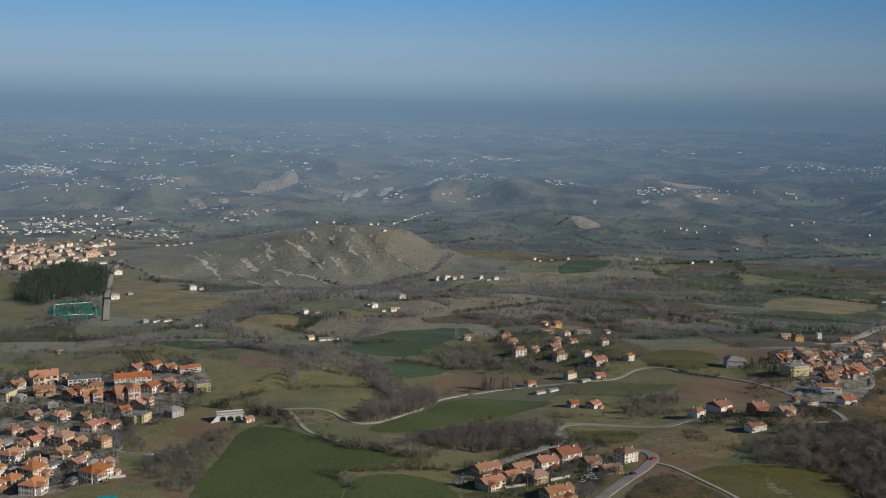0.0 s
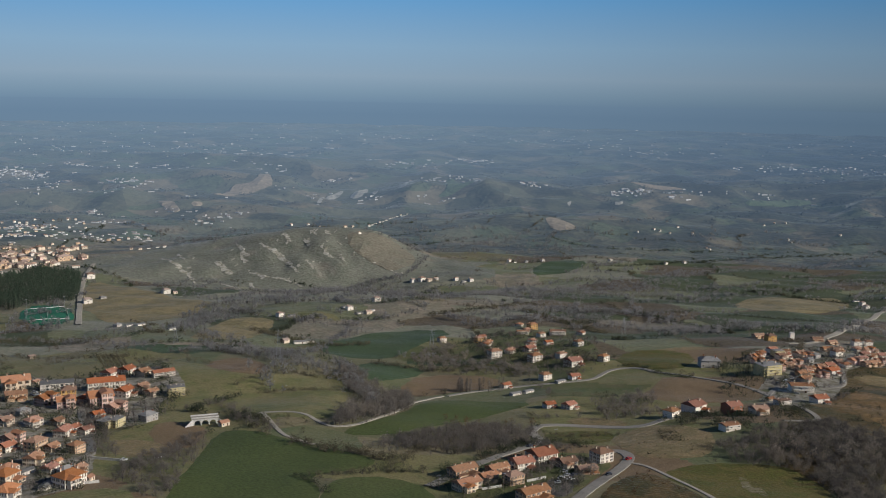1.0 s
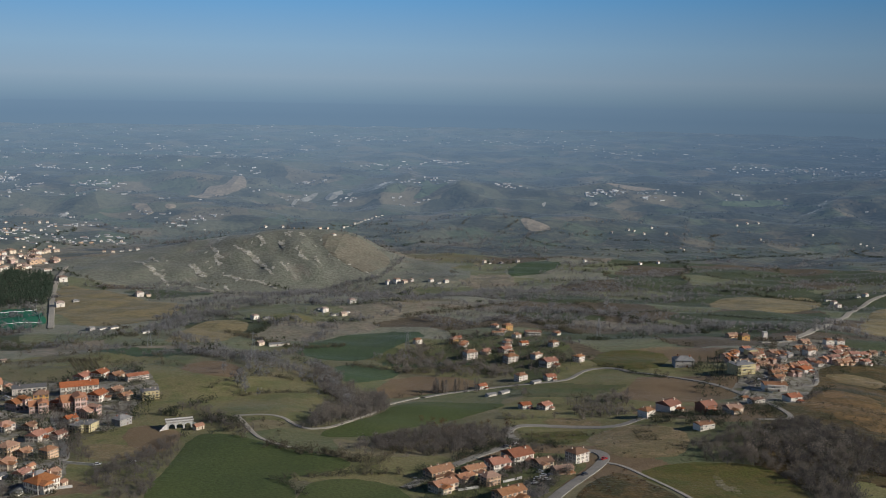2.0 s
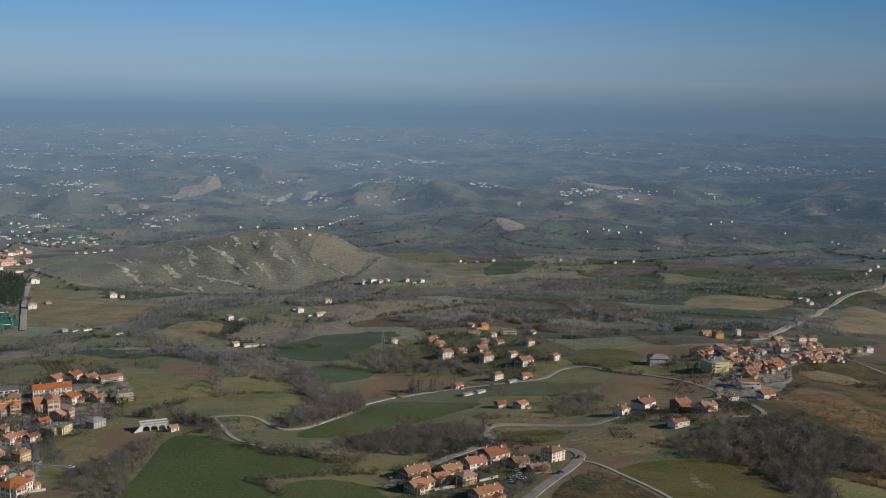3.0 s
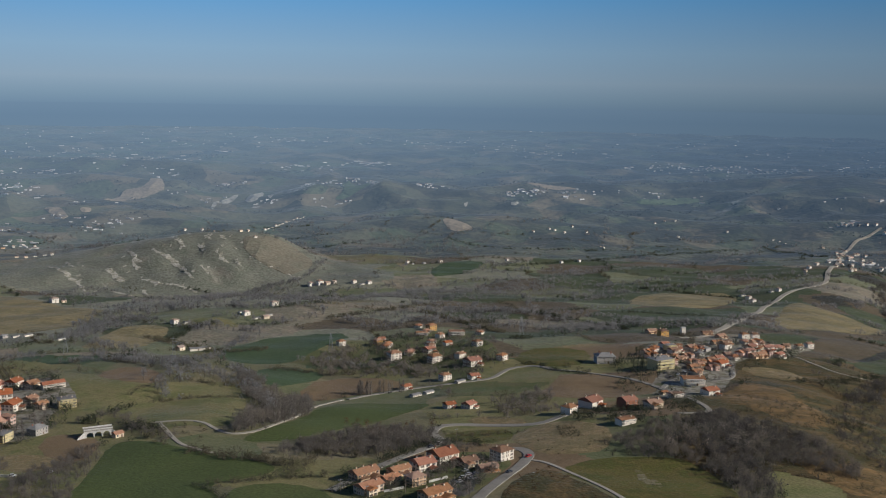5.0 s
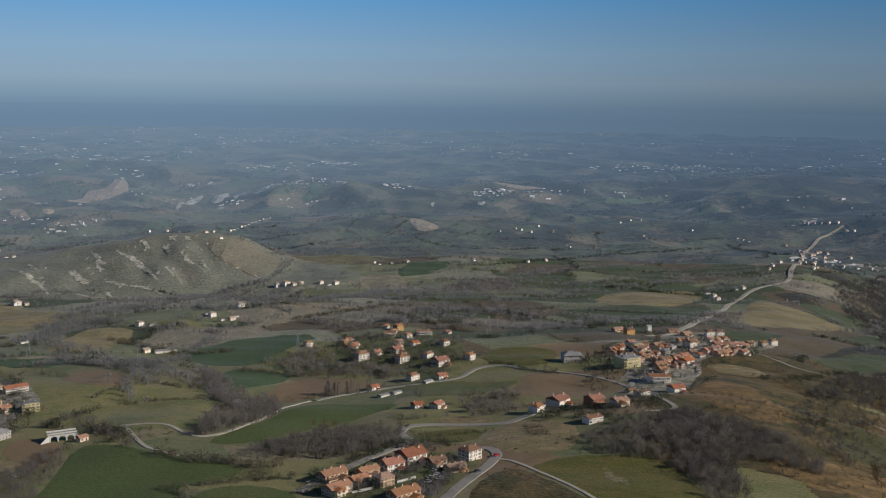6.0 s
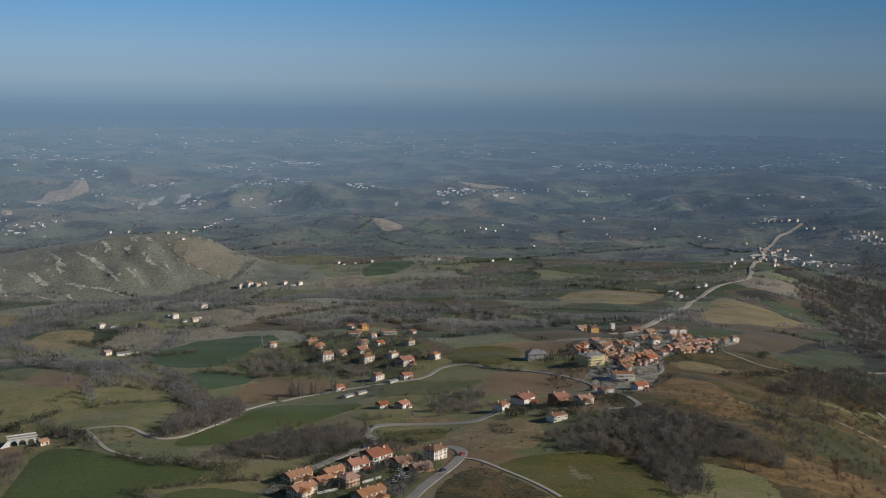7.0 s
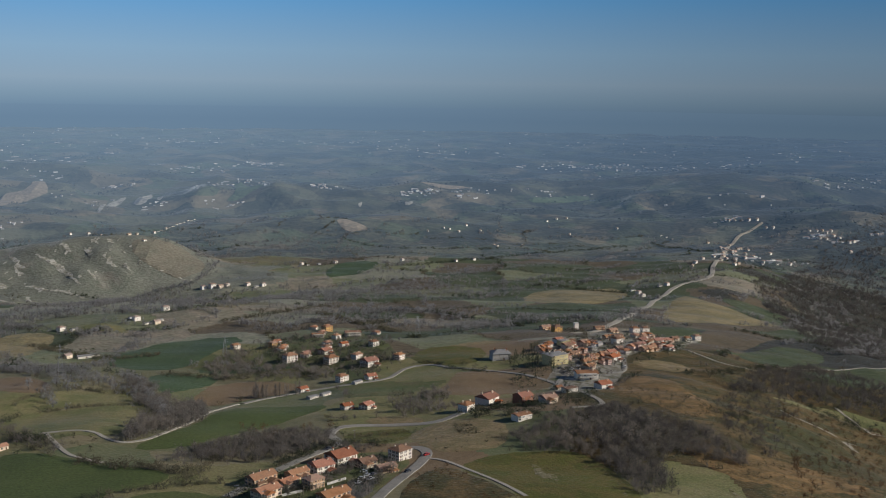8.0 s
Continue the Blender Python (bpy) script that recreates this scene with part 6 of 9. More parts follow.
settle("ridge village houses", [(233.2, 848.8, "wo", 39, 0.62), (219.7, 935.6, "wo", 42, 0.65), (277.4, 901.5, "cb", 27, 0.62), (234.9, 922.8, "cb", 24, 0.77), (243.6, 868.7, "tr", 22, 0.62), (248.7, 847.4, "pr", 23, 0.63), (349.7, 972, "cb", 21, 0.62), (232.2, 947.6, "wr", 28, 0.68), (306.8, 900.5, "tr", 34, 0.62), (256.8, 928.8, "pr", 42, 0.69), (321.8, 950.6, "cb", 17, 0.62), (318.8, 983.6, "wo", 21, 0.66), (301.1, 898.1, "tr", 34, 0.62), (239.9, 903.3, "wo", 30, 0.64), (238.3, 926, "wr", 42, 0.70), (328.5, 984.7, "pr", 39, 0.78), (228.9, 898.8, "wo", 30, 0.62), (219, 863.3, "wo", 29, 0.62), (294.1, 962.8, "tr", 34, 0.62), (285.7, 963.2, "tr", 22, 0.62), (308.2, 931.9, "wr", 39, 0.80), (232.9, 844.2, "tr", 25, 0.62), (260.8, 865, "wr", 43, 0.74), (266.7, 877.8, "cb", 33, 0.62)], 1)
settle("ridge village houses", [(236.7, 865.7, "pr", 25, 0.62), (211.7, 926.3, "tr", 30, 0.62), (254.5, 871, "pr", 33, 0.62), (217.5, 888.4, "cb", 40, 0.67), (240.5, 859.2, "cr", 25, 0.62), (261.3, 927.5, "wo", 28, 0.65), (280.8, 891.9, "wo", 22, 0.62), (230.2, 881.7, "tr", 43, 0.62), (209.9, 904.5, "pr", 20, 0.70), (216.8, 858.6, "pr", 29, 0.62)], 1)
settle("hilltop houses", [(839.9, 1979.4, "wo", 40, 0.61), (862.2, 2095.8, "cb", 47, 0.61), (934.0, 2189.5, "wr", 28, 0.59), (895.8, 2163, "cb", 28, 0.58), (896.7, 2130.8, "wb", 35, 0.61), (855.3, 2013.3, "wo", 36, 0.57), (905.4, 2164.4, "cb", 52, 0.61), (875.6, 2135.4, "wo", 31, 0.61), (950.6, 2173.4, "wr", 27, 0.59), (845.2, 2050.6, "cb", 37, 0.61), (896.3, 2173.8, "wb", 36, 0.61), (824.6, 2050.9, "wo", 29, 0.57)], 0)
settle("hamlet houses", [(-34.8, 1052.8, "wr", 33, 0.62), (11.7, 1104.1, "wo", 53, 0.62), (-28.5, 1006.6, "wo", 37, 0.62), (40.9, 935.1, "wb", 46, 0.62), (-5.4, 967.7, "wo", 38, 0.62), (17.6, 947.3, "wr", 45, 0.62), (32, 1007.3, "wr", 27, 0.62), (42.3, 943.3, "wo", 43, 0.62), (14.9, 995.1, "wb", 34, 0.63), (16.3, 1025.6, "wo", 39, 0.62), (-5, 972.7, "wr", 53, 0.62), (26.1, 1069.4, "wb", 44, 0.62)], 1)
settle("outlying town houses", [(-1131.6, 2260.0, "wb", 56, 0.44), (-1098.2, 2251.3, "wb", 42, 0.44), (-1050.1, 2085.0, "cr", 40, 0.44), (-1056.0, 2084.3, "wb", 29, 0.44), (-985.4, 2096.9, "wo", 51, 0.44), (-955.1, 2231.6, "wo", 51, 0.44), (-1039.6, 2078.6, "wb", 37, 0.44), (-1067.1, 2072.2, "wo", 40, 0.44), (-1128.5, 2073.6, "cb", 39, 0.44), (-1109.6, 2171.1, "cr", 28, 0.44), (-985.2, 2293.2, "cr", 46, 0.44), (-1037.7, 2327.4, "wb", 43, 0.44), (-1122.2, 2172.9, "cr", 45, 0.44), (-1148.6, 2238.1, "cb", 34, 0.44), (-1023.4, 2168.1, "wb", 33, 0.44), (-1023.1, 2337.8, "wb", 27, 0.44), (-1055.5, 2192.7, "cb", 52, 0.44), (-1193.8, 2197.9, "wb", 31, 0.44), (-1159.4, 2124.6, "cr", 56, 0.44), (-1111.2, 2318.1, "wo", 50, 0.44), (-971.7, 2099.3, "wo", 41, 0.44), (-981.3, 2208.4, "wb", 29, 0.44), (-1036, 2114.6, "cb", 42, 0.44), (-1013.3, 2193.4, "cb", 37, 0.44)], 0)
settle("outlying town houses", [(-1077.9, 2206.9, "wb", 55, 0.44), (-1032.9, 2155.9, "cb", 53, 0.44), (-1061.9, 2147.3, "cr", 29, 0.44), (-1082.4, 2087.6, "cr", 33, 0.44), (-1141.2, 2099.9, "cr", 52, 0.44), (-1065.4, 2313.1, "cr", 28, 0.44), (-979.3, 2091.6, "wb", 35, 0.44), (-1009.9, 2194.3, "wb", 40, 0.44), (-1116, 2252.5, "wb", 43, 0.44), (-1020.4, 2132.0, "cr", 38, 0.44)], 0)
settle("roadside houses", [(-787.3, 1792.7, "lr", 29, 0.52), (-830.5, 1884.5, "wb", 39, 0.52), (-886.7, 2134.5, "sh", 25, 0.44), (-868.4, 2144.6, "tr", 49, 0.44), (-849.1, 2152.4, "tr", 36, 0.44), (-832.3, 2164.3, "wb", 36, 0.44), (-825.4, 2202.9, "sh", 40, 0.44), (-804.3, 2207.9, "wb", 27, 0.44), (-775.7, 2031.1, "cb", 24, 0.52), (-755.5, 2024.2, "cb", 35, 0.52), (-743.0, 2038.5, "sh", 32, 0.52), (-731.2, 2055.4, "sh", 48, 0.52), (-709.7, 2038.0, "wb", 26, 0.52), (-718.8, 1692.2, "wb", 40, 1.06), (-572.2, 1335.5, "wb", 36, 0.89), (-568.2, 1377.7, "gr", 45, 0.63), (-511.8, 1471.2, "wb", 42, 0.84), (-499.3, 1474.5, "sm", 37, 0.82)], 0)

# ---- farms in the valley ----
settle("valley farms", [(-278.2, 1194.2, "wb", 52, 0.62), (-264.6, 1194.6, "sh", 54, 0.65), (-215.8, 1013.7, "sh", 22, 0.90), (-231.1, 1012.5, "cb", 56, 0.62), (-208.6, 1021, "sh", 22, 0.76), (-179.9, 1313.8, "wb", 37, 0.71), (-210.4, 1254, "sh", 37, 0.62), (-203.9, 1244.3, "wb", 38, 0.62), (-188.9, 1229.2, "sh", 41, 0.62), (-178.7, 1230.4, "cb", 40, 0.62), (-176.9, 1241.4, "sh", 46, 0.62), (-179.8, 1777, "wb", 35, 0.75), (-165.0, 1776.8, "wb", 41, 0.89), (-152, 1772.7, "cb", 48, 0.75), (-140.7, 1778.4, "wb", 47, 0.62), (-106.5, 1778.5, "wb", 45, 0.62), (-79.7, 1769.8, "wb", 34, 0.62), (-91.2, 1767, "sh", 37, 0.70), (-17.4, 2027.0, "wb", 49, 0.52), (-6.3, 2015.5, "sh", 45, 0.52), (15.5, 2018.9, "gr", 38, 0.52), (48.2, 2025.7, "wb", 31, 0.52), (181.6, 2065.1, "wb", 37, 0.52), (188.6, 2043.8, "sm", 41, 0.52)], 0)
settle("valley farms", [(-439.3, 1102.7, "gr", 69, 0.62), (-426, 1101.8, "sh", 59, 0.62), (-414, 1104.5, "sh", 54, 0.70), (-369, 1076.5, "sh", 52, 0.62), (-430.9, 881.3, "sm", 62, 0.78), (-538.3, 2428.9, "wb", 56, 0.52), (-497.4, 2428.8, "wb", 45, 0.52), (-467.4, 2414.7, "sm", 52, 0.52), (-345.4, 2049.6, "to", 56, 0.52), (-389.4, 2414.5, "cb", 54, 0.52), (-308.3, 1994.9, "wb", 43, 0.52)], 0)
settle("white ridge buildings", [(-351.9, 2423.7, "wb", 41, 0.44), (-345.6, 2435.6, "sh", 42, 0.44), (-339.4, 2448.8, "sh", 45, 0.44), (-331.0, 2457.1, "wb", 50, 0.44), (-323.9, 2464.0, "sh", 55, 0.44), (-317.1, 2473.8, "sh", 33, 0.44), (-319.7, 2560.6, "wb", 35, 0.44), (-319.3, 2625.8, "sh", 53, 0.44), (-311.1, 2642.0, "sh", 44, 0.44), (-303.1, 2648.5, "wb", 50, 0.44), (-293.9, 2644.1, "sh", 30, 0.44), (-285.7, 2648.5, "sh", 45, 0.44)], 0)
settle("scattered farms", [(270.1, 2403.8, "wb", 57, 0.44), (309.6, 2423.2, "wb", 51, 0.44), (322.4, 2418.2, "wb", 40, 0.44), (343.8, 2407.6, "wb", 40, 0.44), (396.5, 2419.3, "wb", 45, 0.44), (369.5, 2465.0, "wb", 34, 0.44), (413.4, 2284.2, "wb", 45, 0.44), (410.1, 2302.1, "sm", 27, 0.44), (479.5, 2324.7, "sh", 38, 0.44), (609.3, 2408.7, "wb", 34, 0.44), (610.3, 2385, "gr", 46, 0.44), (585.6, 2547.8, "wb", 31, 0.44), (614.6, 2567.0, "wb", 44, 0.44), (640.9, 2567.5, "wb", 48, 0.44), (729.3, 2424.0, "wb", 35, 0.44), (288.7, 2054.5, "wb", 41, 0.52), (327.6, 2076.8, "wb", 41, 0.52), (822.7, 2375.5, "sh", 24, 0.44), (832.9, 2364.7, "sh", 33, 0.44), (841.8, 2350.5, "sh", 44, 0.44), (518, 1590.6, "wb", 37, 0.62), (514.6, 1559.9, "wb", 30, 0.62), (521, 1629.6, "sh", 21, 0.67), (564.7, 1624.6, "sh", 38, 0.68)], 0)
settle("scattered farms", [(577.2, 1628, "wb", 37, 0.62)], 0)

# ---- woods, hedges and scrub ----
thicket("wood", in_patch([(-71.4, 605.1), (-53.2, 632.6), (-18.7, 664.4), (12.5, 650.7), (9.5, 603.7), (-15.8, 576.8), (-38.3, 574.5), (-62.1, 583.7)], 600, 4, 8, 11, 0.0), "bare", 150, TWIGS, "bare grey-brown winter wood below the fields", "trees", 11)
thicket("wood", in_patch([(117.6, 597.2), (141.1, 625.5), (182.2, 642.5), (203.6, 663.2), (211.8, 616.8), (244.1, 604), (250.9, 567.6), (243.7, 531.2), (219, 539.4), (200.9, 553.4), (186.9, 526.9), (176.7, 475.9), (159, 474.7), (159.8, 526.2), (153.7, 550), (121.1, 563.8)], 720, 3, 7, 12, 0.0), "bare", 150, TWIGS, "dense bare brown wood on the slope", "trees", 12)
thicket("scrub", in_patch([(250.2, 731.8), (333.3, 771.4), (447.3, 804.7), (497.9, 803), (310.7, 493.5), (218.9, 465.1), (235.7, 539.8), (236.4, 633.6)], 110, 1.2, 3.8, 13, 0.42), "bush", 40, SCRUB, "scattered scrub on the hillside", "scrub", 13)
thicket("scrub", in_patch([(222.4, 726.2), (263.2, 731.6), (284, 635.7), (260.4, 521), (233.6, 512), (233.3, 625)], 130, 1.5, 4, 14, 0.35), "bush", 40, SCRUB, "brown scrub above the wood", "scrub", 14)
thicket("scrub", in_patch([(353.8, 733.8), (443, 710.8), (310.7, 493.5), (243.3, 472.9)], 160, 2, 5, 15, 0.4), "bare", 60, RUSTY, "rust-brown scrub on the hillside", "trees", 15)
thicket("wood", in_patch([(395.9, 857.8), (466.6, 914.4), (527.9, 853.6), (466.1, 750.4), (403.1, 766.8), (326.6, 766.6)], 300, 4, 8, 16, 0.0), "bare", 70, DARK_TWIGS, "bare wood in the side valley", "trees", 16)
thicket("wood", in_patch([(-212, 565.6), (-196.1, 578.8), (-184.4, 602.3), (-175.6, 559.2), (-171.9, 517.8), (-165.6, 477.5), (-157.9, 452.7), (-170.6, 453.9), (-188.5, 490.2), (-205.3, 498.9), (-209.7, 513.5)], 500, 2.5, 6, 17, 0.0), "bare", 150, TWIGS, "bare thicket beside the town", "trees", 17)
thicket("wood", in_patch([(-826.9, 1575.8), (-844.1, 1771.3), (-741.3, 1707.5), (-611.9, 1397.9), (-592.8, 1331.9), (-648.9, 1308.8), (-637.7, 1258.2), (-708.4, 1325.9)], 260, 11, 17, 18, 0.0), "cone", 90, PINE, "dark pine wood beside the sports pitch", "trees", 18)
thicket("garden_trees", in_patch([(-72, 1036.8), (-33, 1069.2), (25.1, 1046.9), (72.7, 996.2), (61.3, 893.8), (17.4, 876.2), (-27, 901.8), (-64.8, 939.9)], 80, 3, 6.5, 19, 0.2), "bush", 60, EVERGREEN, "evergreen garden trees among the houses", "scrub", 19)
thicket("wood", in_patch([(-102, 920.8), (-71.2, 1026.7), (-28.1, 932.3), (22.7, 905.6), (17.2, 868.1), (-45.5, 876.4), (-80.9, 889)], 300, 4, 9, 20, 0.3), "bare", 70, TWIGS, "bare wood round the hamlet", "trees", 20)
thicket("wood", in_patch([(-147.7, 840.7), (-128.4, 839.4), (-102.4, 787.2), (-79.1, 777.2), (-71.6, 705.1), (-94.1, 641.7), (-121.3, 629.9), (-113.1, 678), (-118.8, 737.1)], 380, 5, 10, 21, 0.1), "bare", 110, TWIGS, "bare trees along the stream", "trees", 21)
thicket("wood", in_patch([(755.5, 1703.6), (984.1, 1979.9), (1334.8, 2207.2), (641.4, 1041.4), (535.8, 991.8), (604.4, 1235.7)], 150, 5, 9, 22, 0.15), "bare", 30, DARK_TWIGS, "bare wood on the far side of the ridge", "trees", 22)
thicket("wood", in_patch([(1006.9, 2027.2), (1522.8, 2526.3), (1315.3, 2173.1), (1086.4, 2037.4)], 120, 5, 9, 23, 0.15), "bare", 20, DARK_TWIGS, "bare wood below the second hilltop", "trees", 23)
thicket("hedge", along([(-348.9, 1073), (-279.6, 982), (-219.8, 899.4), (-194.5, 835.2), (-186, 743.3)], 16, 3.0, 5, 10, 24), "bare", 60, HAZED_TWIGS, "bare hedgerow trees", "hedge", 24)
thicket("scrub", in_patch([(-160.3, 647.8), (-137.1, 653.3), (-124, 634.7), (-127.1, 614.1), (-140.9, 612.4)], 160, 1.5, 4, 25, 0.2), "bush", 40, SCRUB, "low orchard scrub between two lanes", "scrub", 25)
thicket("scrub", in_patch([(-179.4, 634.9), (-159.3, 621.7), (-147.6, 603.5), (-168.1, 613.9)], 200, 2, 5, 26, 0.0), "bush", 50, SCRUB, "scrub beside the green field", "scrub", 26)
thicket("wood", in_patch([(-109.6, 745.3), (-81.4, 799.4), (-69.2, 720.6), (-93.7, 664.4)], 200, 4, 8, 27, 0.1), "bare", 80, TWIGS, "bare trees beside the lane", "trees", 27)
thicket("wood", in_patch([(-45.8, 677.7), (12.8, 680.2), (12.6, 661.9), (-18.8, 666.4), (-40.5, 655.7)], 120, 3, 7, 28, 0.2), "bare", 100, RUSTY, "rust-brown bushes at the edge of the wood", "trees", 28)
thicket("wood", in_patch([(56, 740.7), (95.6, 771.1), (92.9, 684), (59.7, 684.4)], 200, 4, 8, 29, 0.1), "bare", 90, TWIGS, "bare thicket below the road", "trees", 29)
thicket("wood", in_patch([(77.8, 761.6), (107.5, 774.8), (99.6, 702.4), (71.7, 681.6)], 200, 4, 8, 30, 0.1), "bare", 90, TWIGS, "bare thicket beside the roadside houses", "trees", 30)
thicket("hedge", along([(-131.9, 588.2), (-111.6, 579.8), (-78.8, 560.5), (-66.1, 548.6)], 8, 1.3, 3, 6, 31), "bush", 60, SCRUB, "thick brown hedge along the lane", "hedge", 31)
thicket("hedge", along([(-102.7, 518.6), (-80.3, 528.8), (-62.8, 534.2), (-47.3, 531.6)], 6, 1.4, 2.5, 5, 32), "bush", 60, SCRUB, "hedge between the green fields", "hedge", 32)
thicket("hedge", along([(-112.2, 520.8), (-99.9, 504.6), (-90.3, 487.5)], 3, 1.5, 2, 4, 33), "bush", 60, EVERGREEN, "dark hedge in the green field", "hedge", 33)
thicket("hedge", along([(-355.5, 1330.5), (-282.2, 1380.1), (-270.3, 1755.9), (-197.1, 1799.6)], 22, 3.0, 6, 11, 34), "bare", 40, HAZED_TWIGS, "bare trees along the foot of the clay slope", "hedge", 34)
thicket("hedge", along([(-213.3, 704.4), (-180.4, 659.1), (-149.3, 610.5)], 10, 2.0, 4, 7, 35), "bare", 60, TWIGS, "bare hedge beside the barn", "hedge", 35)
thicket("hedge", along([(141.5, 1360.8), (188.2, 1265.3), (221.2, 1106.8)], 12, 2.6, 3.5, 7, 36), "bare", 40, HAZED_TWIGS, "bare hedgerow between valley fields", "hedge", 36)
thicket("hedge", along([(225.5, 1645), (262, 1586.5), (295, 1547.7)], 12, 2.6, 3.5, 7, 37), "bare", 40, HAZED_TWIGS, "bare hedgerow between valley fields", "hedge", 37)
thicket("hedge", along([(474.1, 1899.3), (540.9, 1943.9), (607.6, 1998.3)], 12, 2.6, 3.5, 7, 38), "bare", 40, HAZED_TWIGS, "bare hedgerow between valley fields", "hedge", 38)
thicket("hedge", along([(359.6, 1711.3), (456.4, 1745.6), (551, 1757.9)], 12, 2.6, 3.5, 7, 39), "bare", 40, HAZED_TWIGS, "bare hedgerow between valley fields", "hedge", 39)
thicket("hedge", along([(233.8, 1413.7), (289.8, 1356.8)], 12, 2.6, 3.5, 7, 40), "bare", 40, HAZED_TWIGS, "bare hedgerow between valley fields", "hedge", 40)
thicket("hedge", along([(200.4, 1747.4), (247.5, 1669.9)], 12, 2.6, 3.5, 7, 41), "bare", 40, HAZED_TWIGS, "bare hedgerow between valley fields", "hedge", 41)
thicket("hedge", along([(-461.2, 1069.8), (-387.5, 1041.5), (-363.3, 1117.3), (-358.5, 1235)], 12, 2.6, 3.5, 7, 42), "bare", 40, HAZED_TWIGS, "bare hedgerow between valley fields", "hedge", 42)
thicket("hedge", along([(-557.2, 1032.9), (-474.9, 1016.4), (-381.6, 963.8), (-333.7, 940.7)], 12, 2.6, 3.5, 7, 43), "bare", 40, HAZED_TWIGS, "bare hedgerow between valley fields", "hedge", 43)
thicket("hedge", along([(-198.5, 1127.4), (-157.9, 1204), (-109.1, 1257.4)], 12, 2.6, 3.5, 7, 44), "bare", 40, HAZED_TWIGS, "bare hedgerow between valley fields", "hedge", 44)
thicket("hedge", along([(-71.6, 1215.5), (1.4, 1310.3), (75.3, 1360.3)], 12, 2.6, 3.5, 7, 45), "bare", 40, HAZED_TWIGS, "bare hedgerow between valley fields", "hedge", 45)
thicket("hedge", along([(-46.5, 1450.1), (36.5, 1644.3), (123.5, 1622.8)], 12, 2.6, 3.5, 7, 46), "bare", 40, HAZED_TWIGS, "bare hedgerow between valley fields", "hedge", 46)
thicket("hedge", along([(-186.9, 844.1), (-147.7, 840.7)], 12, 2.6, 3.5, 7, 47), "bare", 40, HAZED_TWIGS, "bare hedgerow between valley fields", "hedge", 47)
thicket("hedge", along([(-403.5, 1287.7), (-340.3, 1273.5)], 12, 2.6, 3.5, 7, 48), "bare", 40, HAZED_TWIGS, "bare hedgerow between valley fields", "hedge", 48)
thicket("hedge", along([(46.8, 2286.9), (173, 2345.3)], 12, 2.6, 3.5, 7, 49), "bare", 40, HAZED_TWIGS, "bare hedgerow between valley fields", "hedge", 49)
thicket("hedge", along([(-218.1, 1982.8), (-123.7, 2237.2), (-2.5, 2293.2)], 12, 2.6, 3.5, 7, 50), "bare", 40, HAZED_TWIGS, "bare hedgerow between valley fields", "hedge", 50)
thicket("scrub", in_patch([(-602, 1023.4), (-339.7, 1044.3), (-204.6, 837.1), (-269.4, 827.1), (-354, 818.7), (-464.6, 787)], 28, 2, 6, 51, 0.4), "bush", 40, SCRUB, "olive scrub and orchard trees", "scrub", 51)
thicket("garden_trees", in_patch([(-433.6, 783.3), (-288.8, 826.9), (-232.1, 711.4), (-228.5, 641.5), (-267.7, 616.5), (-354.5, 637.7)], 110, 3, 7, 52, 0.3), "bush", 60, EVERGREEN, "dark garden trees between the houses", "scrub", 52)
thicket("garden_trees", in_patch([(-354.5, 637.7), (-273.4, 629.7), (-235.6, 549.2), (-211.2, 477.6), (-258, 460.6)], 150, 1.5, 4.5, 53, 0.2), "bush", 60, SCRUB, "garden shrubs between the town houses", "scrub", 53)
thicket("garden_trees", in_patch([(-37.5, 522.1), (16.5, 585.1), (46.5, 553.7), (25.5, 486.8), (-28.6, 479)], 220, 1.5, 4.5, 54, 0.2), "bush", 70, EVERGREEN, "garden shrubs round the village houses", "scrub", 54)
thicket("garden_trees", in_patch([(161.4, 879), (244.5, 970.8), (400.5, 1035.1), (329.4, 890.8), (254.7, 834.2), (187.2, 738.5), (155.3, 728.6)], 90, 2.5, 7, 55, 0.3), "bush", 60, EVERGREEN, "dark garden trees in the ridge village", "scrub", 55)
thicket("hedge", along([(-306.7, 907.6), (-269.4, 909.1), (-236.3, 891.2), (-211.4, 905.4), (-171.6, 849), (-139.4, 818.2), (-107.5, 746.5)], 13, 1.5, 4, 8, 56), "bare", 42, HAZED_TWIGS, "bare grey-brown stream wood across the valley", "hedge", 56)
thicket("hedge", along([(-365.2, 1084.3), (-366.8, 1161.6), (-373.9, 1269.3), (-352.8, 1314.3)], 12, 2, 4, 8, 57), "bare", 42, HAZED_TWIGS, "bare grey-brown wood beside the stubble field", "hedge", 57)
thicket("hedge", along([(-205.2, 878.4), (-186.8, 977.6), (-183.3, 1081.7), (-170.5, 1111.5)], 8, 2.4, 3, 7, 58), "bare", 42, HAZED_TWIGS, "bare grey-brown tree belt between the fields", "hedge", 58)
thicket("hedge", along([(-114.2, 959), (-86.7, 970), (-52.9, 928.6), (-27.6, 929.2)], 9, 2, 3, 7, 59), "bare", 42, HAZED_TWIGS, "bare grey-brown tree belt near the hamlet", "hedge", 59)
thicket("hedge", along([(-313.7, 1548.2), (-292.7, 1738.7), (-231.3, 1763.0), (-153.3, 1731.3), (-88.8, 1742)], 16, 3, 4, 8, 60), "bare", 21, HAZED_TWIGS, "grey bare woods below the clay hill", "hedge", 60)
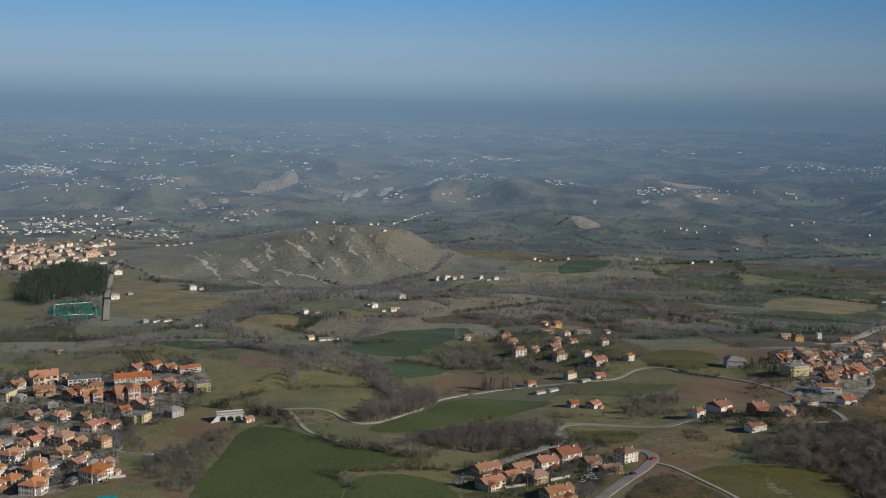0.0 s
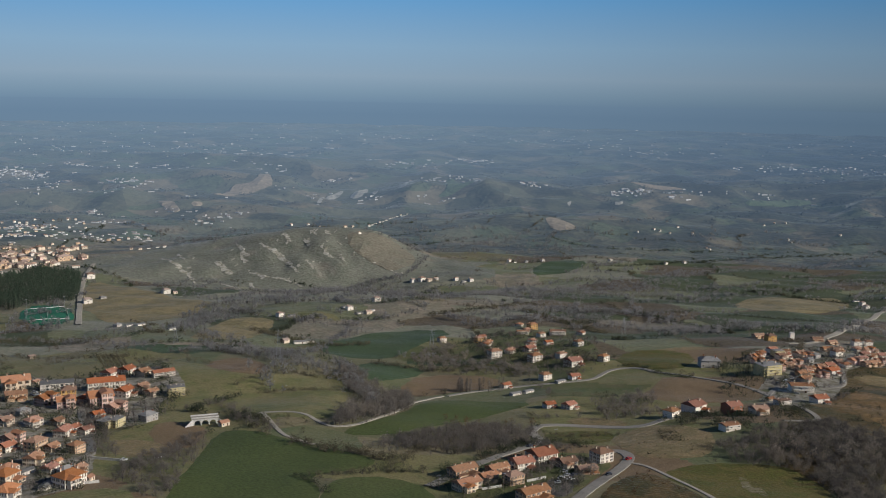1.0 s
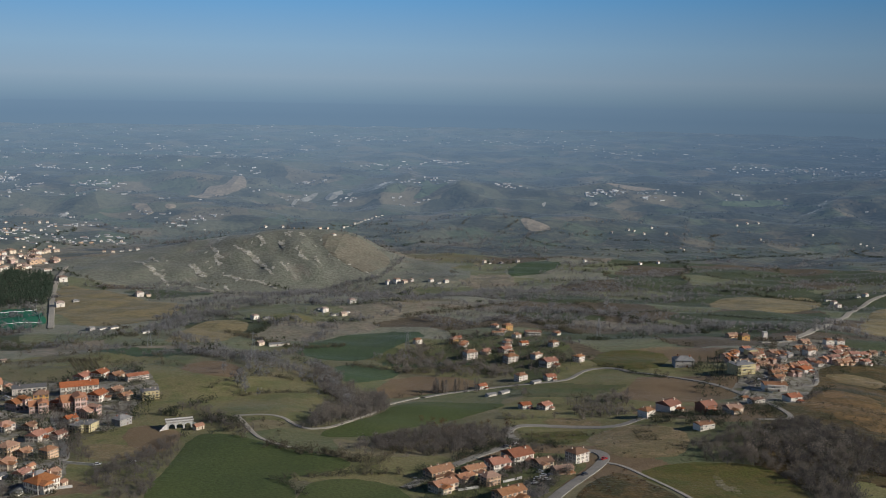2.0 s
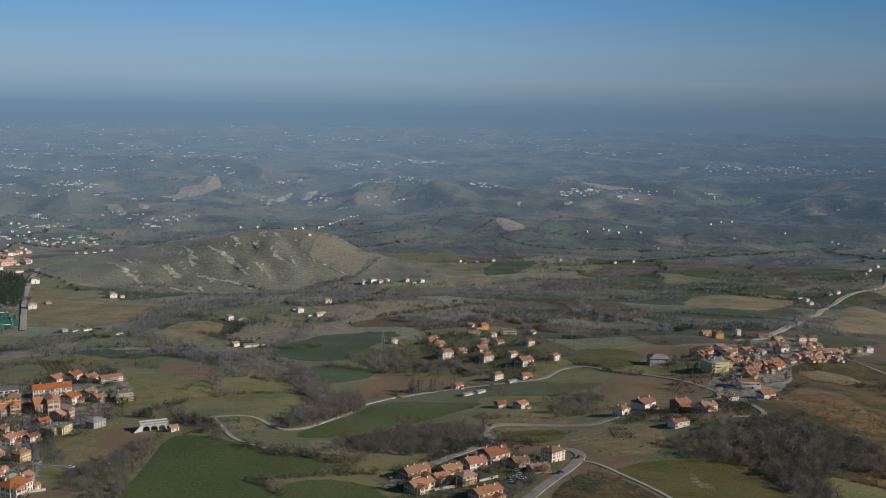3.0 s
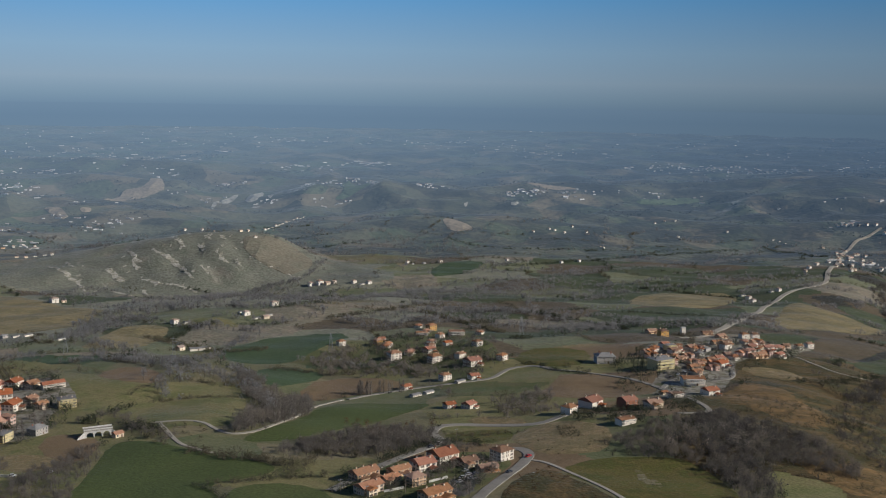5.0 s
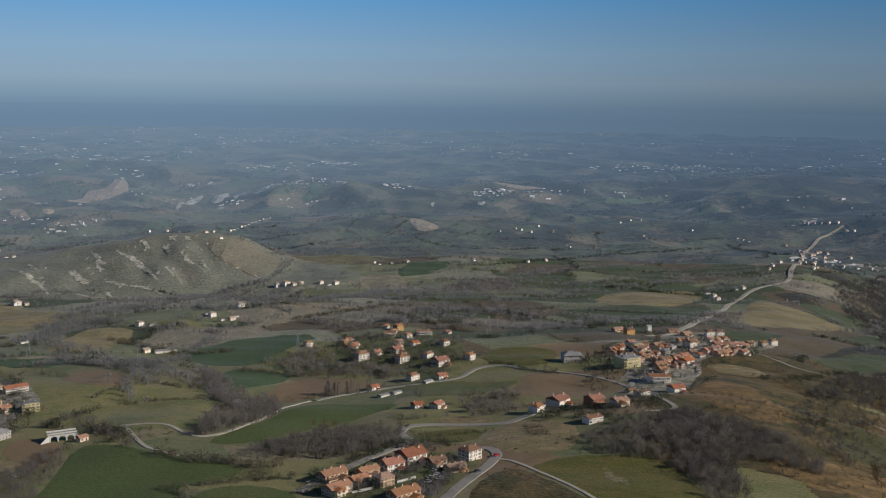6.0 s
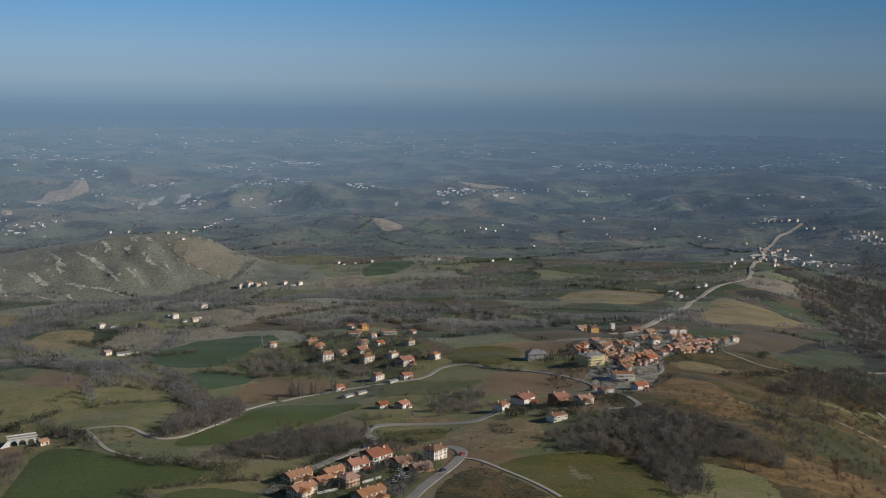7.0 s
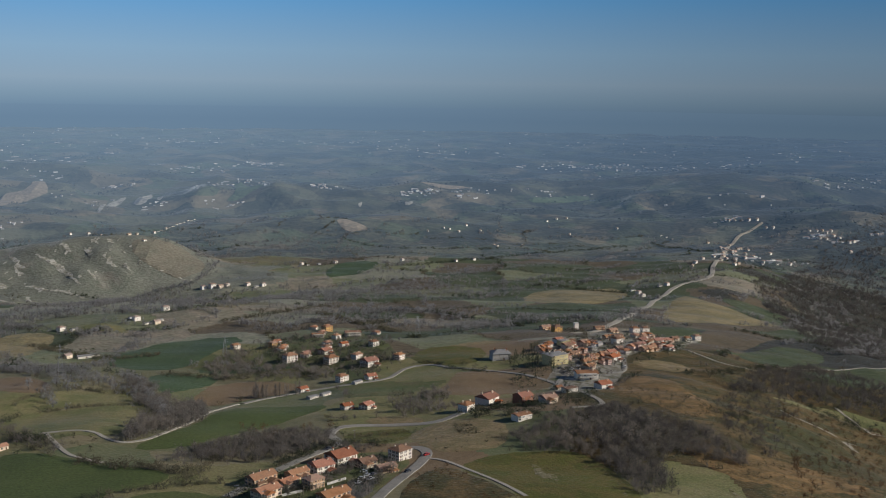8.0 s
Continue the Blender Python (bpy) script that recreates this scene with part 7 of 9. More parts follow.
thicket("wood", in_patch([(94.5, 1717.7), (144.2, 1810.5), (213.5, 1804.5), (281.1, 1787), (359.4, 1778), (332.2, 1604.8), (250.4, 1588.3), (164.8, 1616.7), (91.8, 1587.9)], 48, 4, 8, 61, 0.2), "bare", 24, HAZED_TWIGS, "grey bare wood along the far stream", "trees", 61)
thicket("wood", in_patch([(-92.9, 1731.4), (-13.8, 1788), (81.3, 1738.5), (91.8, 1587.9), (20, 1425.3), (-65.5, 1436.4)], 48, 4, 8, 62, 0.35), "bare", 24, HAZED_TWIGS, "grey bare wood along the far stream", "trees", 62)
thicket("hedge", along([(190.4, 1348.3), (250, 1303.1), (292.3, 1174.8), (333.1, 1130.3)], 9, 2.4, 4, 7, 63), "bare", 30, HAZED_TWIGS, "bare hedge below the dark green field", "hedge", 63)
thicket("wood", in_patch([(282.1, 697.9), (339.1, 772.1), (384.3, 788.2), (371.5, 723.9), (319.5, 669.3), (301.4, 605.6), (255.2, 544.7), (260.4, 588), (259.9, 622.2)], 330, 2, 5, 64, 0.25), "bare", 60, DARK_TWIGS, "dark bare thicket on the hillside", "trees", 64)
thicket("scrub", in_patch([(410.9, 823.6), (481.3, 872.5), (485.4, 812.2), (415.6, 690.5), (383.1, 695.2), (379.2, 739.6)], 300, 2, 5, 65, 0.3), "bush", 50, EVERGREEN, "dark green thicket on the hillside", "scrub", 65)
thicket("garden_trees", in_patch([(101.7, 650.4), (126.9, 709.7), (173.3, 698.6), (205.3, 726), (199.5, 676.2), (161.3, 634.1), (132.6, 619.7), (111.7, 644)], 170, 2.5, 6, 66, 0.3), "bush", 60, EVERGREEN, "dark garden shrubs round the roadside houses", "scrub", 66)
thicket("garden_trees", in_patch([(-34.2, 517.1), (-15.2, 558.5), (16.5, 585.1), (45.9, 589.6), (57.1, 570.3), (38.7, 525.8), (23, 491.1), (-23.5, 483.6)], 110, 2, 5, 67, 0.3), "bush", 60, EVERGREEN, "dark garden shrubs between the village houses", "scrub", 67)

thicket("scrub", in_patch([(56.3, 531.6), (73.7, 549.2), (89, 509), (102.6, 474.8), (36.9, 474.9)], 420, 0.7, 2.2, 90, 0.25), "bush", 60, RUSTY, "low rust-brown brambles beside the lane", "scrub", 90)
thicket("scrub", in_patch([(64.6, 629.9), (112.3, 626.1), (135, 600), (115.6, 577.7), (80, 572.4)], 160, 0.6, 1.8, 91, 0.3), "bush", 50, SCRUB, "low dry shrubs below the road", "scrub", 91)
thicket("scrub", in_patch([(228.5, 691.8), (326.2, 765.7), (403.6, 767.9), (406.2, 674.1), (312.8, 515.8), (232.2, 494.7), (229.8, 558.5)], 60, 1.0, 3.0, 92, 0.3), "bush", 46, EVERGREEN, "scattered dark bushes on the hillside", "scrub", 92)
thicket("garden_trees", in_patch([(-433.6, 783.3), (-288.8, 826.9), (-238, 729.8), (-228.5, 641.5), (-250, 600), (-235.6, 549.2), (-211.2, 477.6), (-258, 455), (-370.3, 624.3)], 48, 3, 7, 93, 0.25), "bare", 90, TWIGS, "bare garden trees between the town houses", "trees", 93)
thicket("garden_trees", in_patch([(-433.6, 783.3), (-288.8, 826.9), (-238, 729.8), (-228.5, 641.5), (-250, 600), (-235.6, 549.2), (-211.2, 477.6), (-258, 455), (-370.3, 624.3)], 20, 4, 8, 94, 0.3), "bush", 70, EVERGREEN, "dark evergreens between the town houses", "trees", 94)
thicket("wood", along([(-308.9, 718.3), (-281.8, 658.8), (-252.3, 601.5), (-226.6, 551.6)], 7, 1.6, 3, 6, 95), "bare", 90, TWIGS, "bare trees along the town lane", "trees", 95)
thicket("wood", along([(-206.4, 513.1), (-197.4, 526.3), (-195.5, 557.2), (-195.7, 588.0), (-194.5, 611.7)], 8, 1.3, 3, 5, 96), "bare", 90, TWIGS, "bare trees beside the wheat field", "trees", 96)
thicket("wood", along([(-36.7, 527.3), (-30.0, 538.1), (-21.7, 551.0)], 10, 0.8, 2, 5, 97), "bush", 80, EVERGREEN, "dark shrubs below the village houses", "trees", 97)
thicket("garden_trees", along([(-10.3, 596.4), (3.0, 607.3), (16.3, 602.5), (32.4, 590.7)], 8, 0.9, 3, 6, 98), "bare", 80, TWIGS, "bare trees above the village houses", "trees", 98)
thicket("garden_trees", in_patch([(-63.4, 1062.7), (5.8, 1113.0), (79.8, 1042.8), (84.8, 908.0), (46.5, 851.4), (-15.2, 908.1)], 150, 3, 7, 99, 0.2), "bare", 60, TWIGS, "bare garden trees in the hamlet", "trees", 99)
thicket("garden_trees", in_patch([(199.4, 915.8), (277.2, 967.0), (378.1, 1024.5), (253.2, 812.9), (194.6, 768.0)], 90, 3, 7, 100, 0.2), "bare", 60, TWIGS, "bare garden trees in the ridge village", "trees", 100)
thicket("wood", in_patch([(159.6, 627.1), (189.3, 654.1), (212.7, 642.3), (228.7, 612.1), (240.7, 586.0), (244.5, 552.6), (238.7, 531.3), (230.5, 543.4), (207.7, 553.9), (192.5, 543.6), (188.6, 509.0), (182.0, 478.3), (165.2, 476.2), (163.3, 516.8), (161.6, 555.1), (145.3, 568.7)], 480, 4, 8, 101, 0.1), "bare", 100, DARK_TWIGS, "dark bare wood running down the hillside", "trees", 101)
thicket("wood", in_patch([(159.6, 627.1), (189.3, 654.1), (212.7, 642.3), (228.7, 612.1), (240.7, 586.0), (244.5, 552.6), (238.7, 531.3), (230.5, 543.4), (207.7, 553.9), (192.5, 543.6), (188.6, 509.0), (182.0, 478.3), (165.2, 476.2), (163.3, 516.8), (161.6, 555.1), (145.3, 568.7)], 90, 3, 6, 102, 0.3), "bush", 80, EVERGREEN, "dark evergreen shrubs in the hillside wood", "trees", 102)
thicket("wood", in_patch([(-43.8, 536.4), (-32.7, 550.5), (-21.4, 534.2), (-24.3, 501.8), (-41.2, 504.0)], 520, 2, 5, 103, 0.1), "bush", 90, EVERGREEN, "dark shrubs at the foot of the village", "trees", 103)
thicket("garden_trees", along([(-17.8, 563.9), (-2.2, 589.3), (14.7, 609.8), (32.3, 619.8), (41.6, 602.4)], 5, 1.0, 2.5, 5.5, 104), "bush", 90, EVERGREEN, "dark garden trees behind the village houses", "trees", 104)
thicket("garden_trees", along([(-13.2, 506.0), (1.0, 515.8), (13.0, 533.9), (26.2, 560.4), (36.6, 576.0)], 5, 1.0, 2.5, 5.5, 105), "bare", 90, TWIGS, "bare garden trees between the village houses", "trees", 105)
thicket("wood", along([(-31.0, 642.3), (-19.0, 657.7), (-6.2, 659.9)], 8, 1.2, 3, 5.5, 106), "bare", 70, RUSTY, "rust-brown trees at the wood above the village", "trees", 106)
thicket("hedge", along([(19.0, 640.8), (33.1, 637.2), (51.5, 643.3), (69.8, 645.3)], 4, 1.2, 1.5, 3.5, 107), "bush", 60, SCRUB, "brown hedge along the inner bend", "hedge", 107)
thicket("garden_trees", along([(95.7, 674.8), (115.7, 680.1), (140.1, 686.6), (156.2, 671.3)], 6, 1.1, 2.5, 5.5, 108), "bush", 70, EVERGREEN, "dark trees round the roadside houses", "trees", 108)
thicket("hedge", along([(90.7, 895.2), (106.2, 899.8), (120.5, 856.8), (145.0, 830.6)], 3, 1.1, 1.5, 3.5, 109), "bush", 50, EVERGREEN, "dark hedge along the field road", "hedge", 109)
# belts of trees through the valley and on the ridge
thicket("wood", along([(-114.4, 1315.9), (-62.4, 1450.0), (0.8, 1660.0), (71.7, 1636.1), (144.7, 1670.9), (216.6, 1675.9)], 12, 2.2, 4, 8, 500), "bare", 22, HAZED_TWIGS, "broad grey bare wood along the valley stream", "trees", 500)
thicket("wood", along([(110.6, 1562.4), (193.7, 1630.4), (256.7, 1591.5), (313.1, 1559.5)], 8, 2.4, 4, 8, 501), "bare", 22, HAZED_TWIGS, "grey bare wood on the valley slope", "trees", 501)
thicket("wood", along([(235.3, 1830.4), (334.7, 1905.3), (439.0, 1974.8), (551.8, 2054.6), (678.6, 2160.1)], 11, 2.5, 4, 8, 502), "bare", 20, HAZED_TWIGS, "grey bare wood under the ridge fields", "trees", 502)
thicket("wood", along([(-377.9, 1205.6), (-361.5, 1245.3), (-328.8, 1230.3), (-293.6, 1201.8)], 8, 2.0, 3, 7, 514), "bare", 30, HAZED_TWIGS, "bare wood above the ochre field", "trees", 514)
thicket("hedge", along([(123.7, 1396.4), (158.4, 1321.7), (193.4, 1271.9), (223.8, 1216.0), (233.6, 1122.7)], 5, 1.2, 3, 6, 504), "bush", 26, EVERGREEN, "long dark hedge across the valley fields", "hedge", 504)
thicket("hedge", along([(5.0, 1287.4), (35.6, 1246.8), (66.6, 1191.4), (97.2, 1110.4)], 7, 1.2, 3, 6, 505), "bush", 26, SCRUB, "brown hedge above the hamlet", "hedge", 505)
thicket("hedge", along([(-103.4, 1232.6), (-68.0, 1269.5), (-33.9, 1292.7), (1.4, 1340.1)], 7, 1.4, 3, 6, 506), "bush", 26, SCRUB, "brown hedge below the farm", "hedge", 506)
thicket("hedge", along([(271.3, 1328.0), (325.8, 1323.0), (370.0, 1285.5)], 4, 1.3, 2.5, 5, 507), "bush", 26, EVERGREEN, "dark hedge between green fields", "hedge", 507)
thicket("wood", along([(-276.8, 1391.7), (-297.3, 1740.9), (-253.3, 1773.4), (-207.1, 1799.8), (-180.1, 1877.7), (-175.0, 1991.6)], 8, 2.2, 4, 8, 508), "bare", 22, HAZED_TWIGS, "grey bare wood at the foot of the clay ridge", "trees", 508)
thicket("wood", along([(-288.1, 1300.5), (-253.6, 1352.1), (-202.1, 1363.6), (-165.5, 1514.2)], 7, 2.4, 4, 8, 509), "bare", 24, HAZED_TWIGS, "grey bare wood below the clay ridge", "trees", 509)
thicket("hedge", along([(-162.6, 1856.9), (-88.1, 1798.0), (-29.0, 1790.9), (39.6, 1829.1)], 5, 2.7, 3, 6, 510), "bare", 20, HAZED_TWIGS, "thin grey tree row in the valley", "hedge", 510)
thicket("hedge", along([(22.1, 2228.5), (116.2, 2194.0), (209.9, 2196.0), (334.9, 2260.7), (455.5, 2338.1)], 5, 2.7, 3, 6, 511), "bare", 18, HAZED_TWIGS, "thin grey tree row on the far fields", "hedge", 511)
thicket("hedge", along([(-179.4, 2321.3), (-79.7, 2360.8), (22.2, 2385.6), (123.8, 2371.3)], 5, 2.7, 3, 6, 512), "bare", 18, HAZED_TWIGS, "thin grey tree row on the far slope", "hedge", 512)
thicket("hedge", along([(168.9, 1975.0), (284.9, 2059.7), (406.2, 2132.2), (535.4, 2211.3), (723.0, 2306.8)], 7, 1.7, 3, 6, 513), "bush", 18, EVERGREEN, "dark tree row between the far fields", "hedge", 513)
thicket("wood", along([(-377.9, 1205.6), (-361.5, 1245.3), (-328.8, 1230.3), (-293.6, 1201.8)], 8, 2.0, 3, 7, 514), "bare", 30, HAZED_TWIGS, "bare wood above the ochre field", "trees", 514)
thicket("wood", along([(-406.0, 1010.8), (-391.7, 1069.9), (-352.5, 1083.9), (-350.6, 1161.2)], 7, 2.4, 3, 7, 515), "bare", 30, HAZED_TWIGS, "bare thicket below the farm sheds", "trees", 515)
thicket("hedge", along([(-288.8, 1104.2), (-243.0, 1043.5), (-186.6, 996.4), (-144.3, 1015.6)], 7, 1.4, 3, 6, 516), "bush", 30, SCRUB, "brown hedge beside the dark green field", "hedge", 516)
thicket("scrub", along([(-530.7, 983.4), (-516.8, 1039.5), (-459.0, 1008.1), (-406.5, 997.3)], 12, 2.0, 3, 6, 517), "bush", 30, SCRUB, "olive scrub on the slope above the town", "scrub", 517)
thicket("scrub", along([(-468.2, 907.3), (-406.4, 868.5), (-378.0, 900.3), (-306.5, 863.5)], 13, 2.0, 2.5, 5, 518), "bush", 30, SCRUB, "olive orchard scrub above the town", "scrub", 518)
thicket("hedge", along([(-128.7, 907.4), (-97.0, 898.2), (-61.4, 894.0), (-27.1, 906.8)], 7, 1.3, 3, 6, 519), "bush", 34, SCRUB, "brown hedge above the brown field", "hedge", 519)
thicket("wood", along([(-156.5, 890.6), (-130.9, 825.3), (-113.7, 772.8), (-100.8, 714.1)], 6, 1.8, 4, 9, 520), "bare", 40, HAZED_TWIGS, "bare stream wood between two meadows", "trees", 520)
thicket("wood", along([(-306.2, 976.0), (-266.2, 916.1), (-222.4, 868.7), (-186.8, 843.6)], 7, 2.2, 3, 7, 521), "bare", 34, HAZED_TWIGS, "bare wood winding down to the stream", "trees", 521)
thicket("hedge", along([(-190.2, 816.6), (-160.3, 807.5), (-141.1, 803.3)], 5, 1.3, 2.5, 5, 522), "bush", 40, SCRUB, "hedge above the terraced meadow", "hedge", 522)
thicket("hedge", along([(-190.0, 741.8), (-166.9, 753.7), (-132.8, 756.4)], 4, 1.3, 2, 4, 523), "bush", 40, SCRUB, "hedge between the meadows", "hedge", 523)
thicket("wood", along([(-81.4, 578.7), (-58.0, 609.2), (-35.0, 625.5), (-7.0, 627.8)], 14, 1.0, 3, 7, 524), "bare", 60, TWIGS, "bare thicket above the village", "trees", 524)
thicket("hedge", along([(-68.6, 532.2), (-57.5, 570.8), (-50.2, 599.0)], 8, 1.2, 2, 5, 525), "bush", 60, SCRUB, "brown scrub beside the wheat field", "hedge", 525)
thicket("hedge", along([(370.3, 1715.8), (437.2, 1670.9), (503.6, 1604.0)], 5, 1.4, 3, 6, 526), "bush", 24, EVERGREEN, "dark hedge above the ochre field", "hedge", 526)
thicket("hedge", along([(782.0, 2334.3), (820.1, 2250.1), (850.3, 2125.8)], 5, 1.8, 3, 6, 527), "bush", 20, EVERGREEN, "dark hedge near the hilltop village", "hedge", 527)
# woods beyond the ridge, twigs painted dark as if in shade
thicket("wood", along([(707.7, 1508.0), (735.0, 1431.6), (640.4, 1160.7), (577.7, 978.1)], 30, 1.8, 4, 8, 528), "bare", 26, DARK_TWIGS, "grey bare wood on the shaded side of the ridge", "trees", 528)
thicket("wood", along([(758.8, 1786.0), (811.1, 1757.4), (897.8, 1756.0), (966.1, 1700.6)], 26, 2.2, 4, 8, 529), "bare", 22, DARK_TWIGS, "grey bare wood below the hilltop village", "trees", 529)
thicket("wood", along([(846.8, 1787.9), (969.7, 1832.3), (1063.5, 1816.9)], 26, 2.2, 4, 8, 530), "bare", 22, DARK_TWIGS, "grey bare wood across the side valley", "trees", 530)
thicket("hedge", along([(496.6, 1159.1), (536.6, 1138.3), (550.9, 1070.3), (620.5, 1124.1)], 7, 1.4, 3, 6, 531), "bush", 30, EVERGREEN, "dark hedge along the ridge fields", "hedge", 531)
thicket("scrub", along([(304.3, 820.9), (326.3, 801.7), (387.6, 863.1), (429.2, 895.2)], 7, 1.6, 2, 5, 532), "bush", 36, EVERGREEN, "dark shrubs along the hillside track", "scrub", 532)
thicket("wood", along([(333.2, 771.2), (380.1, 811.6), (424.0, 818.5), (474.5, 825.6)], 18, 1.2, 2.5, 6, 533), "bare", 40, DARK_TWIGS, "dark bare thicket on the hillside", "trees", 533)
thicket("wood", along([(272.0, 675.4), (280.6, 655.9), (300.2, 673.2)], 10, 1.2, 2.5, 5, 534), "bush", 50, EVERGREEN, "dark green thicket on the hillside", "trees", 534)


def far_woods():
    """Hedgerows, copses and stream woods strewn over the far hills."""
    rng, spots = random.Random(77), []
    for _ in range(460):
        a, r = radians(rng.uniform(-32, 34)), 1150 * (4400 / 1150) ** rng.random()
        x, y, turn, length = r * math.sin(a), r * math.cos(a), rng.gauss(0.1, 0.5), rng.uniform(0.03, 0.12) * r
        if -900 < x < -60 and 1750 < y < 2050:
            continue
        for i in range(int(length / (r * 0.0024))):
            s = rng.uniform(-0.5, 0.5) * length
            w = rng.gauss(0, r * 0.0019)
            bend = 0.15 * length * math.sin(6 * s / length)
            spots.append((x + s * math.cos(turn) - (w + bend) * math.sin(turn), y + s * math.sin(turn) + (w + bend) * math.cos(turn), rng.uniform(4, 9)))
    clear = tilled(np.array([s[0] for s in spots]), np.array([s[1] for s in spots]))
    spots = [s for s, c in zip(spots, clear) if not c]
    thicket("valley_hedgerows", [s for s in spots if math.hypot(s[0], s[1]) < 2550], "bare", 21, HAZED_TWIGS, "bare hedgerows and copses across the valley", "trees", 5)
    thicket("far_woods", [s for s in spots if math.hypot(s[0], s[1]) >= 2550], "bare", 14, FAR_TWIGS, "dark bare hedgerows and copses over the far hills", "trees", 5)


far_woods()


# ---- distant settlements ----
distant_houses([(-1494.6, 2941.4, 80, 90), (-1411.8, 2948.1, 35, 30), (-1363.4, 3135.9, 45, 24), (-1129.6, 2882.8, 42, 30), (-1279.9, 2844.8, 30, 14), (-1099.4, 3180.4, 70, 20), (-957.4, 3594.6, 112, 40), (-823.9, 3228.6, 70, 16), (-1242.1, 3719.7, 150, 30), (-705.3, 3855.1, 21, 12), (-825.5, 4025.6, 128, 20), (-552.7, 3119.2, 24, 12), (-407.1, 3480.5, 78, 24), (-149.0, 3612.6, 43, 36), (-210.5, 3107.3, 63, 30), (38.0, 2925.0, 31, 18), (-252.7, 2838.9, 46, 12), (304.3, 2874.3, 31, 22), (415.2, 2861.7, 32, 12), (201.2, 4146.1, 108, 30), (379.9, 3957.9, 130, 24), (-40.8, 4178.1, 114, 24), (554.4, 3878.8, 142, 20), (714.2, 3563.7, 15, 6)], 200)
distant_houses([(861.2, 3569.5, 78, 26), (993.4, 3525.1, 78, 30), (1079.2, 4070.9, 138, 16), (-411.1, 2857.2, 46, 10), (-646.4, 2916.7, 64, 10), (-1033.5, 2485.3, 28, 12), (-947.0, 2341.4, 40, 14), (-863.4, 2534.2, 29, 8), (-733.7, 2486.5, 56, 16), (-729.4, 2424.8, 41, 10), (-1256.2, 2652.9, 100, 20), (-1000.0, 2709.3, 94, 14), (-1447.7, 3400.9, 173, 24), (-1736.0, 3590.9, 188, 20), (-513.0, 4177.1, 197, 24), (-847.5, 4246.2, 370, 30), (-1720.6, 4048.3, 284, 30), (-46.5, 4587.0, 394, 30)], 224)
distant_houses([(1096.7, 3487.8, 118, 40), (1228.3, 3406.5, 116, 36), (925.8, 3139.7, 25, 14), (1752.7, 3673.7, 108, 24), (1524.6, 2891.8, 54, 20), (1690.9, 3002.0, 37, 16), (1539.3, 3528.9, 119, 16), (1371.9, 3813.6, 170, 20), (1136.7, 2704.1, 96, 10), (557.2, 2920.5, 48, 10), (295.3, 2877.5, 38, 20), (721.7, 2919.3, 65, 10), (2118.7, 3952.0, 193, 12), (1597.1, 4243.4, 222, 16), (1266.7, 2219.4, 19, 10)], 300)

distant_houses([(-1073.3, 2178.7, 60, 42), (-1088.4, 2082.2, 45, 27), (-867.8, 2174.7, 40, 15), (-814.4, 2236.3, 30, 9), (-982.1, 2119.4, 60, 24)], 410)

distant_houses([(870.1, 2081.8, 28, 22), (911.1, 2032.9, 30, 14), (1150.6, 2244.1, 26, 26), (1174.0, 2183.8, 22, 16), (1036.2, 2456.8, 24, 14), (989.0, 2041.7, 20, 12)], 420)

# ---- hedges along the field borders ----
field_borders([(-287.7, 580.7, 95), (-249.3, 477.4, 60), (-319.7, 718.3, 70), (-278.9, 724, 70), (0.7, 531, 48), (41.2, 566.3, 50), (-143.1, 533.6, 62), (-111.4, 562, 40), (-64.5, 501.7, 35), (-47.8, 705.1, 42), (-89.8, 637.1, 22), (16.1, 1006.8, 60), (-144.8, 1019.6, 40), (-733.6, 1556.9, 130), (-511.9, 1357, 170), (-403.8, 1265.3, 100), (-519, 1257.4, 80), (-559, 1183.7, 60), (-566, 1140.3, 60), (-709.9, 1350.3, 60), (254.6, 886.1, 85), (210.1, 831, 60), (327.6, 947.8, 60), (150.6, 705.9, 50), (133.3, 519.6, 70), (141.2, 791.3, 50), (894.0, 2109.1, 90), (648.3, 1638.2, 60), (561.7, 1556.4, 60), (419.4, 1284.9, 60), (569.1, 1370.4, 110), (606.3, 1341.8, 80), (390, 1522.3, 90), (428, 1486.1, 80), (347.4, 1526.7, 60), (452, 995.7, 80), (332.3, 1324.4, 90), (372.1, 1303, 80), (270.9, 1320.9, 60), (437.4, 1049.2, 70)])

# ---- single trees ----
plant([(-324.3, 615.9, 4.2), (-334.4, 623.2, 4.2), (-215.7, 486.7, 5.3), (-279.4, 527.3, 3.8), (-328.1, 613.9, 3.6), (-213.2, 482.3, 5.4), (-277.2, 607.6, 3.9), (-237.7, 495.8, 5.6), (-243.6, 505.4, 4.5), (-287.9, 537.8, 3.3), (-282, 577.8, 5.7), (-230.8, 474.1, 5.5), (-270.4, 548, 4.8), (-305.4, 608.1, 3.9), (-284.1, 514.1, 3.8), (-263.2, 536.9, 4.0), (-261.9, 606.7, 4.2), (-272.9, 512.2, 3.8), (-253.6, 493.6, 4.0), (-230.1, 471, 3.3), (-320, 582.9, 5.3), (-285.7, 595.9, 4.0), (-289.3, 540.5, 3.1), (-222.5, 472.4, 5.9), (-316.2, 570, 5.9), (-252.4, 548.7, 5.8), (-232, 482.7, 3.9), (-289.5, 542.7, 3.4), (-237.2, 463.9, 4.0), (-348.6, 628.2, 3.5)], "bush", EVERGREEN, "dark evergreen garden tree among the town houses", "town garden trees", 150, 1)
